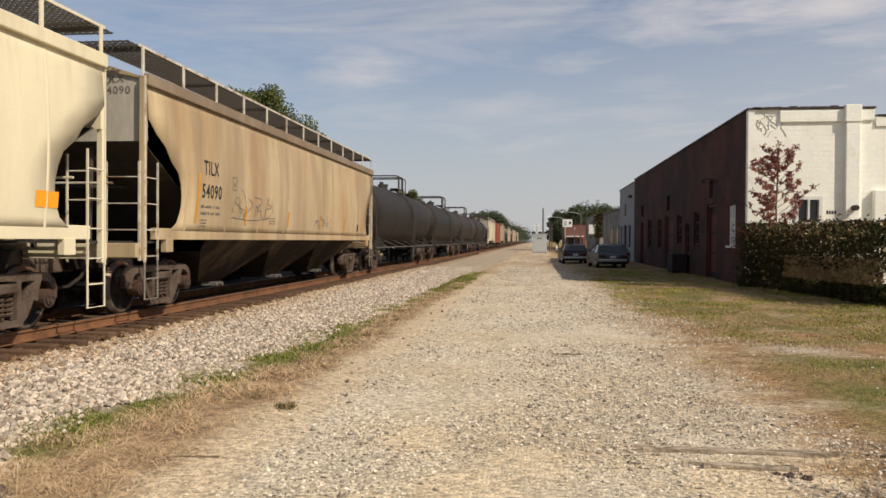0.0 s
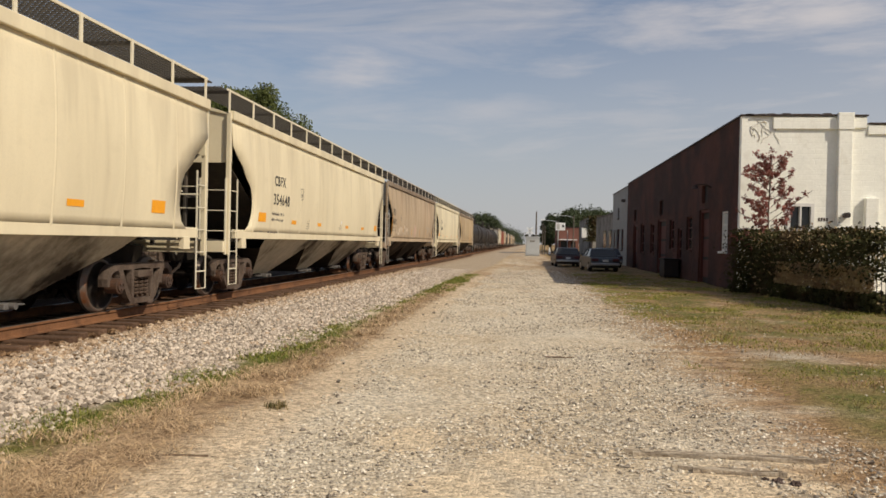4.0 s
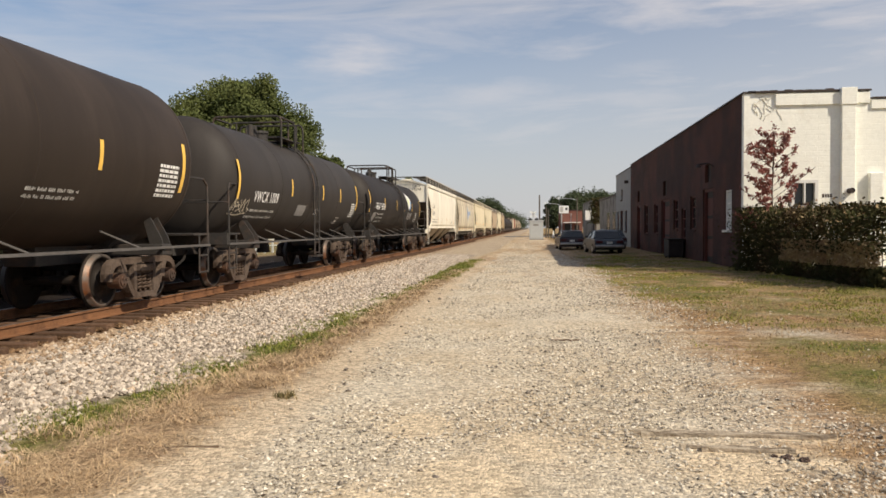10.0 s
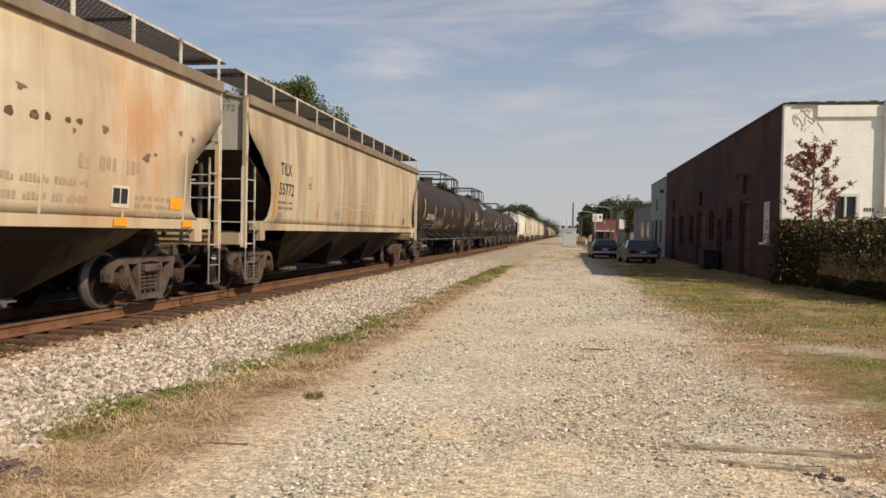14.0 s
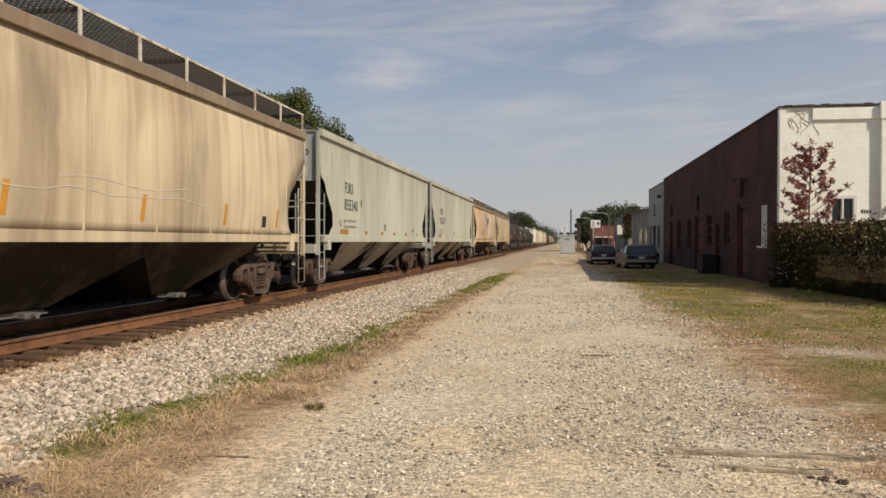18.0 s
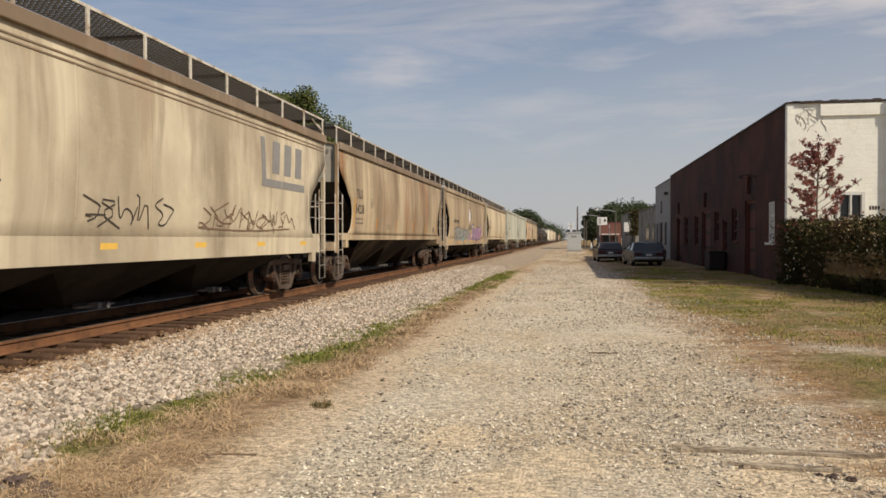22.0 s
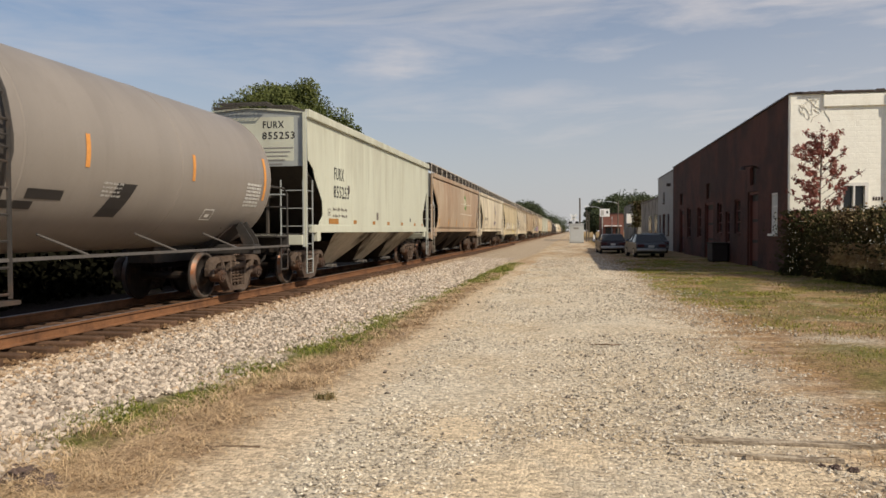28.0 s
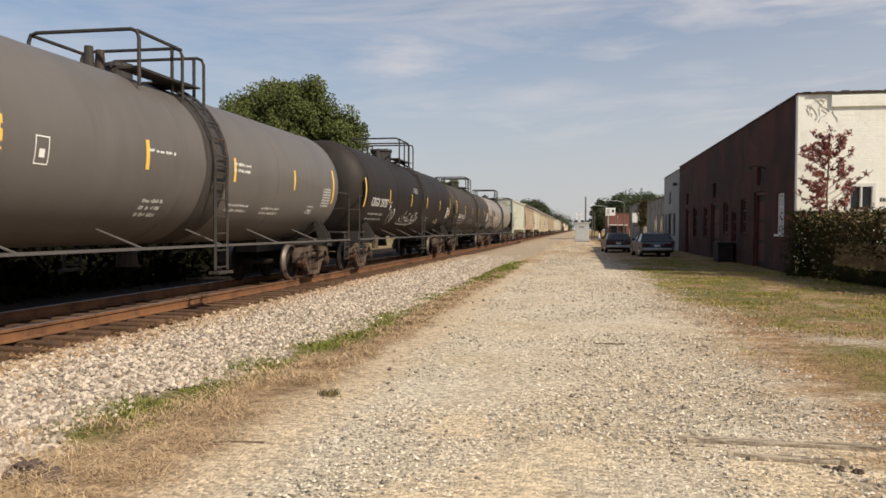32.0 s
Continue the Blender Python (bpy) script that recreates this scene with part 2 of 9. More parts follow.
    # runs of soot that start at the eave and end at uneven heights
    sp0 = t.nodes.new("ShaderNodeSeparateXYZ")
    t.links.new(co.outputs["Object"], sp0.inputs[0])
    reach = noise_at((0.15, 1.0, 0.10), 1.7, 5, 0.40, 0.72, 57.0, 3.4)
    fall = node(t, "ShaderNodeMath")
    fall.operation = "ADD"
    t.links.new(sp0.outputs["Z"], fall.inputs[0])
    t.links.new(reach, fall.inputs[1])
    run = node(t, "ShaderNodeMapRange")
    run.interpolation_type = "SMOOTHSTEP"
    run.inputs[1].default_value, run.inputs[2].default_value, run.inputs[4].default_value = 4.2, 5.6, min(1.0, grime_amount * 1.2)
    t.links.new(fall.outputs[0], run.inputs[0])
    c = mixed(c, run.outputs[0], tuple(0.35 * x + 0.65 * y for x, y in zip(base, grime)))
    c = mixed(c, times(noise_at((1, 0.55, 0.09), 1.7, 6, 0.50, 0.70, 14.0, rust_amount), noise_at((0, 0.25, 0.05), 1.0, 3, 0.42, 0.58, 91.0)), rust)
    c = mixed(c, noise_at((1, 1, 1), 5.0, 9, 0.60, 0.74, 21.0, rust_amount * 0.9 * speckle), tuple(x * 0.8 for x in rust))
    # scuffs and smears across the sheet
    c = mixed(c, noise_at((1, 0.6, 1.1), 2.6, 8, 0.57, 0.72, 83.0, grime_amount * 0.8), half_grime)
    if soot:
        # broad brushed-down bands of soot, lighter and darker along the car
        c = mixed(c, times(noise_at((0.6, 0.8, 0.12), 1.1, 5, 0.36, 0.62, 55.0, soot[1]), noise_at((0, 0.28, 0.14), 1.0, 3, 0.38, 0.58, 63.0)), soot[0])
        c = mixed(c, noise_at((1, 2.0, 0.06), 1.4, 4, 0.50, 0.74, 67.0, soot[1] * 0.6), tuple(x * 0.8 for x in soot[0]))
    if bands:
        sp = t.nodes.new("ShaderNodeSeparateXYZ")
        t.links.new(co.outputs["Object"], sp.inputs[0])
        wob = noise_at((0, 0.3, 1.2), 1.0, 3, 0.3, 0.7, 3.0, 0.35)
        total = None
        for k, y in enumerate(bands):
            near = node(t, "ShaderNodeMath")
            near.operation = "ADD"
            near.inputs[1].default_value = -y - 0.17
            t.links.new(sp.outputs["Y"], near.inputs[0])
            both = node(t, "ShaderNodeMath")
            both.operation = "ADD"
            t.links.new(near.outputs[0], both.inputs[0])
            t.links.new(wob, both.inputs[1])
            mag = node(t, "ShaderNodeMath")
            mag.operation = "ABSOLUTE"
            t.links.new(both.outputs[0], mag.inputs[0])
            fade = node(t, "ShaderNodeMapRange")
            fade.interpolation_type = "SMOOTHSTEP"
            fade.inputs[1].default_value, fade.inputs[2].default_value = 0.06, 0.24 + 0.06 * (k % 2)
            fade.inputs[3].default_value, fade.inputs[4].default_value = 0.72, 0.0
            t.links.new(mag.outputs[0], fade.inputs[0])
            if total is None:
                total = fade.outputs[0]
            else:
                hi = node(t, "ShaderNodeMath")
                hi.operation = "MAXIMUM"
                t.links.new(total, hi.inputs[0])
                t.links.new(fade.outputs[0], hi.inputs[1])
                total = hi.outputs[0]
        c = mixed(c, total, (0.17, 0.11, 0.065))
    c = mixed(c, noise_at((1, 1, 1), 30.0, 3, 0.45, 0.8, 31.0, 0.25), tuple(x * 0.75 for x in base))
    t.links.new(c, b.inputs["Base Color"])
    # the sheet's dents: tall shallow ones between the frames
    dent = t.nodes.new("ShaderNodeMapping")
    dent.inputs["Scale"].default_value = (0.3, 1.3, 0.45)
    t.links.new(bent.outputs[0], dent.inputs[0])
    n = node(t, "ShaderNodeTexNoise", Scale=1.0, Detail=2.5)
    t.links.new(dent.outputs[0], n.inputs["Vector"])
    bp = node(t, "ShaderNodeBump", Strength=0.5, Distance=dents)
    t.links.new(n.outputs["Fac"], bp.inputs["Height"])
    t.links.new(bp.outputs[0], b.inputs["Normal"])
    return m


M = {}
M["black_steel"] = material("grimy black steel", (0.018, 0.015, 0.013), 0.8, 0.0, 0.3, 2.0, 0.3, 30, (0.04, 0.025, 0.017), 0.58)
M["truck_steel"] = material("dusty rusted cast steel", (0.112, 0.082, 0.063), 0.8, 0.1, 0.4, 3.0, 0.6, 25, (0.065, 0.042, 0.03), 0.53)
M["spring_steel"] = material("brown spring steel", (0.11, 0.075, 0.055), 0.7, 0.2, 0.3, 5.0)
M["cap_steel"] = material("rusty bearing cap steel", (0.085, 0.058, 0.046), 0.6, 0.3, 0.35, 4.0, 0.2, 25, (0.12, 0.064, 0.04), 0.56)
M["wheel_steel"] = material("dark wheel steel", (0.022, 0.017, 0.014), 0.7, 0.2, 0.3, 4.0, 0.2, 20, (0.05, 0.03, 0.02), 0.6)
M["tread"] = material("rubbed wheel rim with rust", (0.15, 0.125, 0.105), 0.5, 0.5, 0.2, 3.0, 0, 40, (0.20, 0.075, 0.03), 0.56)
M["rail"] = material("rusted rail", (0.205, 0.096, 0.044), 0.85, 0.0, 0.3, 3.0, 0.3, 40, (0.12, 0.058, 0.03), 0.53)
M["rail_head"] = material("polished rail head", (0.36, 0.33, 0.30), 0.35, 0.8, 0.15, 4.0)
M["tie"] = material("creosoted timber", (0.10, 0.056, 0.033), 0.95, 0.0, 0.4, 4.0, 0.8, 20, (0.14, 0.09, 0.06), 0.58, (1, 6, 6), random_amount=0.25)
M["post_white"] = material("dirty white steel", (0.56, 0.52, 0.45), 0.6, 0.0, 0.25, 4.0, 0, 40, (0.25, 0.17, 0.11), 0.56)
M["grate"] = material("dark steel grating", (0.085, 0.078, 0.07), 0.7, 0.2, 0.2, 5.0)
M["orange"] = material("orange reflective tape", (0.85, 0.36, 0.02), 0.5, 0.0, 0.08, 8.0)
M["yellow"] = material("faded yellow tape", (0.80, 0.50, 0.10), 0.5, 0.0, 0.12, 8.0)
M["worn_orange"] = material("faded orange tape", (0.62, 0.27, 0.07), 0.7, 0.0, 0.3, 8.0)
M["brown_tape"] = material("brown-orange worn tape", (0.36, 0.17, 0.045), 0.7, 0.0, 0.3, 8.0)
M["amber"] = material("worn amber tape", (0.55, 0.26, 0.04), 0.6, 0.0, 0.25, 8.0)
M["white_paint"] = material("white lettering", (0.78, 0.77, 0.74), 0.6, 0.0, 0.12, 6.0)
M["dull_white"] = material("dull white stencil", (0.5, 0.49, 0.46), 0.7, 0.0, 0.25, 9.0)
M["black_paint"] = material("black lettering", (0.03, 0.03, 0.032), 0.6, 0.0, 0.2, 6.0)
M["grey_paint"] = material("worn grey stencil", (0.17, 0.15, 0.13), 0.7, 0.0, 0.3, 9.0)
M["white_wall"] = material("white painted masonry", (0.90, 0.89, 0.80), 0.85, 0.0, 0.08, 1.1, 0.5, 5, (0.74, 0.71, 0.61), 0.62)


def coursed(m, wide, high, depth, along, dark=0.0):
    """Adds courses of masonry to a wall's surface: joints sunk a little, and dark by the given amount."""
    t = m.node_tree
    b = t.nodes["Principled BSDF"]
    co = t.nodes.new("ShaderNodeTexCoord")
    sp = t.nodes.new("ShaderNodeSeparateXYZ")
    t.links.new(co.outputs["Object"], sp.inputs[0])
    flat = t.nodes.new("ShaderNodeCombineXYZ")
    t.links.new(sp.outputs["X" if along == "x" else "Y"], flat.inputs[0])
    t.links.new(sp.outputs["Z"], flat.inputs[1])
    br = t.nodes.new("ShaderNodeTexBrick")
    br.inputs["Scale"].default_value = 1.0
    br.inputs["Brick Width"].default_value, br.inputs["Row Height"].default_value = wide, high
    br.inputs["Mortar Size"].default_value, br.inputs["Mortar Smooth"].default_value = high * 0.07, 0.3
    t.links.new(flat.outputs[0], br.inputs["Vector"])
    old = b.inputs["Normal"].links[0].from_socket
    bp = node(t, "ShaderNodeBump", Strength=0.5, Distance=depth)
    bp.invert = True
    t.links.new(br.outputs["Fac"], bp.inputs["Height"])
    t.links.new(old, bp.inputs["Normal"])
    t.links.new(bp.outputs[0], b.inputs["Normal"])
    if dark:
        base = b.inputs["Base Color"].links[0].from_socket
        mx = t.nodes.new("ShaderNodeMixRGB")
        mx.blend_type = "MULTIPLY"
        mx.inputs["Color2"].default_value = (1 - dark, 1 - dark, 1 - dark, 1)
        t.links.new(br.outputs["Fac"], mx.inputs["Fac"])
        t.links.new(base, mx.inputs["Color1"])
        t.links.new(mx.outputs[0], b.inputs["Base Color"])


coursed(M["white_wall"], 0.9, 0.21, 0.004, "x", 0.02)
M["grey_wall"] = material("pale grey painted brick", (0.31, 0.315, 0.31), 0.9, 0.0, 0.15, 1.0, 0.4, 40)
M["post_dull"] = material("dull grey steel", (0.20, 0.18, 0.15), 0.7, 0.0, 0.25, 4.0)
M["dark_open"] = material("dark painted door", (0.02, 0.014, 0.012), 0.7, 0.0, 0.3, 3.0)


# ---- mesh helpers ----


def mesh_object(name, bm, mat, smooth=False):
    me = bpy.data.meshes.new(name)
    bm.to_mesh(me)
    bm.free()
    for mt in (mat if isinstance(mat, (list, tuple)) else [mat]):
        me.materials.append(mt)
    if smooth:
        me.polygons.foreach_set("use_smooth", [True] * len(me.polygons))
    return new(name, me)


def part(name, bm, mat, parent, label="", smooth=False):
    ob = mesh_object(name, bm, mat, smooth)
    ob.parent = parent
    if label:
        tagged(ob, label)
    return ob


def again(ob, m, parent):
    """A further part on the same mesh."""
    o = new(ob.name.split(".")[0], ob.data)
    o.parent = parent
    o.matrix_basis = m
    return o


def box(bm, x0, x1, y0, y1, z0, z1, bev=0.0):
    r = bmesh.ops.create_cube(bm, size=1)
    vs = r["verts"]
    for v in vs:
        v.co = Vector(((x0 + x1) / 2 + v.co.x * (x1 - x0), (y0 + y1) / 2 + v.co.y * (y1 - y0), (z0 + z1) / 2 + v.co.z * (z1 - z0)))
    if bev:
        es = list({e for v in vs for e in v.link_edges})
        bmesh.ops.bevel(bm, geom=es, offset=bev, segments=2, affect="EDGES", profile=0.5)
    return bm


CORNERS = np.array([(x, y, z) for x in (0, 1) for y in (0, 1) for z in (0, 1)], float)
SIDES = np.array([(0, 1, 3, 2), (4, 6, 7, 5), (0, 4, 5, 1), (2, 3, 7, 6), (0, 2, 6, 4), (1, 5, 7, 3)])


def slats(name, rows, mat, parent, label=""):
    """Many small plain bars of one part: rows of x0, x1, y0, y1, z0, z1."""
    r = np.array(rows, float)
    lo, hi = r[:, 0::2], r[:, 1::2]
    v = (lo[:, None, :] + CORNERS[None] * (hi - lo)[:, None, :]).reshape(-1, 3)
    f = (SIDES[None] + 8 * np.arange(len(r))[:, None, None]).reshape(-1, 4)
    me = bpy.data.meshes.new(name)
    me.from_pydata(v.tolist(), [], f.tolist())
    me.materials.append(mat)
    ob = new(name, me)
    ob.parent = parent
    return tagged(ob, label) if label else ob


def boxed(*a, bev=0.0):
    return box(bmesh.new(), *a, bev=bev)


def bar(bm, p, q, r, sides=6, caps=True):
    """A round bar from p to q."""
    p, q = Vector(p), Vector(q)
    d = q - p
    m = Matrix.Translation((p + q) / 2) @ d.to_track_quat("Z", "Y").to_matrix().to_4x4()
    bmesh.ops.create_cone(bm, cap_ends=caps, segments=sides, radius1=r, radius2=r, depth=d.length, matrix=m)
    return bm


def pipe(bm, points, r, sides=6):
    """One round tube through the points."""
    P = [Vector(p) for p in points]
    rings, keep = [], None
    for i, p in enumerate(P):
        d = (P[min(i + 1, len(P) - 1)] - P[max(i - 1, 0)]).normalized()
        if keep is None:
            keep = d.orthogonal().normalized()
        keep = (keep - d * keep.dot(d)).normalized()
        other = d.cross(keep)
        rings.append([bm.verts.new(p + (keep * math.cos(2 * math.pi * k / sides) + other * math.sin(2 * math.pi * k / sides)) * r) for k in range(sides)])
    for a, b in zip(rings, rings[1:]):
        for k in range(sides):
            bm.faces.new((a[k], a[(k + 1) % sides], b[(k + 1) % sides], b[k]))
    bm.faces.new(rings[0][::-1])
    bm.faces.new(rings[-1])


def prism(bm, outline, axis, a, b):
    """A flat outline of (u, v) pushed along an axis from a to b; u, v are the two other axes in order."""
    def at(u, v, w):
        c = [u, v]
        c.insert("xyz".index(axis), w)
        return Vector(c)
    one = [bm.verts.new(at(u, v, a)) for u, v in outline]
    two = [bm.verts.new(at(u, v, b)) for u, v in outline]
    n = len(outline)
    for i in range(n):
        bm.faces.new((one[i], one[(i + 1) % n], two[(i + 1) % n], two[i]))
    bm.faces.new(one[::-1])
    bm.faces.new(two)
    bmesh.ops.recalc_face_normals(bm, faces=bm.faces)
    return bm


def sheet(rows, closed=False):
    """A bmesh of quads from rows of points."""
    bm = bmesh.new()
    vs = [[bm.verts.new(p) for p in row] for row in rows]
    for a, b in zip(vs, vs[1:]):
        n = len(a)
        for i in range(n if closed else n - 1):
            bm.faces.new((a[i], a[(i + 1) % n], b[(i + 1) % n], b[i]))
    return bm


# ---- freight cars: local x towards the road, y along the track, z from the rail's top ----
RAIL_Z, TRACK_X = 0.33, -8.02
SPEED = 14.85


def wheelset():
    """Two wheels on an axle, turning about x."""
    bm = bmesh.new()
    m = Matrix.Rotation(radians(90), 4, "Y")
    bmesh.ops.create_cone(bm, cap_ends=True, segments=10, radius1=0.085, radius2=0.085, depth=1.9, matrix=m)
    for s in (-1, 1):
        prof = [(0.62, 0.0), (0.62, 0.16), (0.655, 0.20), (0.655, 0.38), (0.64, 0.40), (0.64, 0.49), (0.67, 0.49), (0.685, 0.46), (0.78, 0.452),
                (0.78, 0.40), (0.72, 0.385), (0.70, 0.22), (0.75, 0.17), (0.78, 0.15), (0.78, 0.0)]
        rows = []
        for k in range(28):
            a = 2 * math.pi * k / 28
            rows.append([(s * x, r * math.cos(a), r * math.sin(a)) for x, r in prof])
        rows.append(rows[0])
        vs = [[bm.verts.new(p) for p in row] for row in rows[:-1]]
        for k in range(28):
            a, b = vs[k], vs[(k + 1) % 28]
            for i in range(len(a) - 1):
                f = bm.faces.new((a[i], a[i + 1], b[i + 1], b[i]))
                if i in (7, 8):
                    f.material_index = 1
                f.smooth = True
        # raised ring of bolts on the hub, so that the turning shows
        for k in range(3):
            a = 2 * math.pi * k / 3
            bar(bm, (s * 0.95, 0.05 * math.cos(a), 0.05 * math.sin(a)), (s * 0.98, 0.05 * math.cos(a), 0.05 * math.sin(a)), 0.018, 5)
    bmesh.ops.remove_doubles(bm, verts=bm.verts, dist=1e-5)
    bmesh.ops.recalc_face_normals(bm, faces=bm.faces)
    return bm


def band_bar(bm, pts, width, x0, x1):
    """A bar of rectangular section that follows (y, z) points, from x0 to x1."""
    P = [Vector((p[0], p[1])) for p in pts]
    rows = []
    for i, p in enumerate(P):
        a, b = P[max(i - 1, 0)], P[min(i + 1, len(P) - 1)]
        d = (b - a).normalized()
        w = pts[i][2] if len(pts[i]) > 2 else width
        n = Vector((-d.y, d.x)) * w / 2
        rows.append([bm.verts.new((x, (p + n * k).x, (p + n * k).y)) for x, k in ((x0, -0.8), (x0, 0.8), ((x0 + x1) / 2, 1.0), (x1, 0.8), (x1, -0.8), ((x0 + x1) / 2, -1.0))])
    for a, b in zip(rows, rows[1:]):
        for k in range(6):
            bm.faces.new((a[k], a[(k + 1) % 6], b[(k + 1) % 6], b[k]))
    bm.faces.new(rows[0])
    bm.faces.new(rows[-1][::-1])


def bogie_meshes():
    made = {}
    for s in (1, -1):
        bm = bmesh.new()
        xa, xb = sorted((0.90 * s, 1.07 * s))
        # a cast side frame: an arched top chord that hooks down over the bearings, slanting struts, columns and a bottom chord
        for k in (-1, 1):
            hook = [(1.13, 0.45, 0.09), (1.13, 0.57, 0.12), (1.08, 0.68, 0.14), (0.96, 0.755, 0.14), (0.76, 0.775, 0.13), (0.45, 0.77, 0.13), (0.0, 0.785, 0.11)]
            band_bar(bm, [(k * y, z, w) for y, z, w in hook], 0.13, xa, xb)
            strut = [(0.76, 0.74, 0.16), (0.62, 0.50, 0.13), (0.47, 0.26, 0.13), (0.36, 0.16, 0.12)]
            band_bar(bm, [(k * y, z, w) for y, z, w in strut], 0.13, xa, xb)
            band_bar(bm, [(k * 0.34, 0.76), (k * 0.34, 0.16)], 0.11, xa, xb)
            band_bar(bm, [(k * 0.74, 0.70, 0.12), (k * 0.69, 0.44, 0.10)], 0.12, xa, xb)
        band_bar(bm, [(-0.42, 0.155), (0.42, 0.155)], 0.11, xa, xb)
        bmesh.ops.recalc_face_normals(bm, faces=bm.faces)
        made["side_frame", s] = bm
        bm = bmesh.new()
        for i in range(3):
            y = -0.18 + 0.18 * i
            coil = [(0.995 * s + 0.072 * math.cos(a), y + 0.072 * math.sin(a), 0.23 + 0.33 * a / (2 * math.pi * 5)) for a in [2 * math.pi * 5 * j / 40 for j in range(41)]]
            pipe(bm, coil, 0.02, 4)
        made["spring_nest", s] = bm
        bm = bmesh.new()
        box(bm, min(0.9 * s, 1.13 * s), max(0.9 * s, 1.13 * s), -0.24, 0.24, 0.57, 0.70, 0.025)
        made["bolster_end", s] = bm
        for k in (-1, 1):
            bm = bmesh.new()
            m = pose(1.03 * s, k * 0.889, 0.457, 0, 90, 0)
            bmesh.ops.create_cone(bm, cap_ends=True, segments=16, radius1=0.135, radius2=0.135, depth=0.22, matrix=m)
            bmesh.ops.create_cone(bm, cap_ends=True, segments=16, radius1=0.10, radius2=0.10, depth=0.27, matrix=m)
            for j in range(3):
                a = 2 * math.pi * j / 3 + 0.4
                bar(bm, (1.15 * s, k * 0.889 + 0.058 * math.cos(a), 0.457 + 0.058 * math.sin(a)), (1.185 * s, k * 0.889 + 0.058 * math.cos(a), 0.457 + 0.058 * math.sin(a)), 0.022, 6)
            made["bearing_cap" + ("" if k > 0 else "_"), s] = bm
    bm = bmesh.new()
    box(bm, -0.9, 0.9, -0.2, 0.2, 0.58, 0.80, 0.03)
    box(bm, -0.3, 0.3, -0.3, 0.3, 0.78, 0.9, 0.02)
    box(bm, -0.9, 0.9, -0.62, -0.5, 0.36, 0.52, 0.02)
    box(bm, -0.9, 0.9, 0.5, 0.62, 0.36, 0.52, 0.02)
    made["bolster", 0] = bm
    return made


BOGIE = {}


def add_bogie(car, y, wheels):
    if not BOGIE:
        for (n, s), bm in bogie_meshes().items():
            me = bpy.data.meshes.new(n)
            bm.to_mesh(me)
            bm.free()
            me.materials.append(M["spring_steel"] if n == "spring_nest" else M["cap_steel"] if "cap" in n else M["black_steel"] if n == "bolster" else M["truck_steel"])
            BOGIE[n, s] = me
        me = bpy.data.meshes.new("wheelset")
        bm = wheelset()
        bm.to_mesh(me)
        bm.free()
        me.materials.append(M["wheel_steel"])
        me.materials.append(M["tread"])
        BOGIE["wheelset"] = me
    bog = new("bogie", BOGIE["bolster", 0])
    bog.parent = car
    bog.matrix_basis = pose(0, y, 0)
    for n in ("side_frame", "spring_nest", "bolster_end", "bearing_cap", "bearing_cap_"):
        for s in (1, -1):
            o = new(n.rstrip("_"), BOGIE[n, s])
            o.parent = bog
            if n == "spring_nest":
                tagged(o, kind="stuff")
    for k in (-1, 1):
        o = new("wheelset", BOGIE["wheelset"])
        o.parent = bog
        o.matrix_basis = pose(0, k * 0.889, 0.457)
        wheels.append((o, k * 0.889))


def ladder_part(car, mat, x0, y0, x1, y1, za0, za1, zb0, zb1, rungs, r=0.011):
    """Two stiles, from za0 to za1 and zb0 to zb1, with rungs between at the given heights."""
    bm = bmesh.new()
    box(bm, x0 - 0.016, x0 + 0.016, y0 - 0.02, y0 + 0.02, za0, za1)
    box(bm, x1 - 0.014, x1 + 0.014, y1 - 0.014, y1 + 0.014, zb0, zb1)
    for z in rungs:
        bar(bm, (x0, y0, z), (x1, y1, z), r, 6)
    return part("ladder", bm, mat, car)


def couplers(car, half):
    for s in (-1, 1):
        bm = bmesh.new()
        box(bm, -0.12, 0.12, min(s * (half - 0.9), s * (half - 0.22)), max(s * (half - 0.9), s * (half - 0.22)), 0.74, 0.98, 0.03)
        box(bm, -0.2, 0.16, min(s * (half - 0.25), s * (half + 0.02)), max(s * (half - 0.25), s * (half + 0.02)), 0.70, 1.02, 0.05)
        part("coupler", bm, M["truck_steel"], car)
        bm = bmesh.new()
        pipe(bm, [(0.45, s * (half - 0.75), 0.85), (0.48, s * (half - 0.5), 0.66), (0.42, s * (half - 0.25), 0.52), (0.3, s * (half - 0.02), 0.5)], 0.03)
        part("air_hose", bm, M["black_steel"], car)


def side_bulge(z, style):
    if style == "flat":
        return 1.56
    if style == "round":
        u = (z - 1.0) / 3.3
        return 1.30 + 0.33 * math.sin(math.pi * min(max(u * 0.92 + 0.06, 0), 1)) ** 0.55
    return 1.53 + 0.09 * math.sin(math.pi * min(max((z - 1.1) / 3.1, 0), 1))


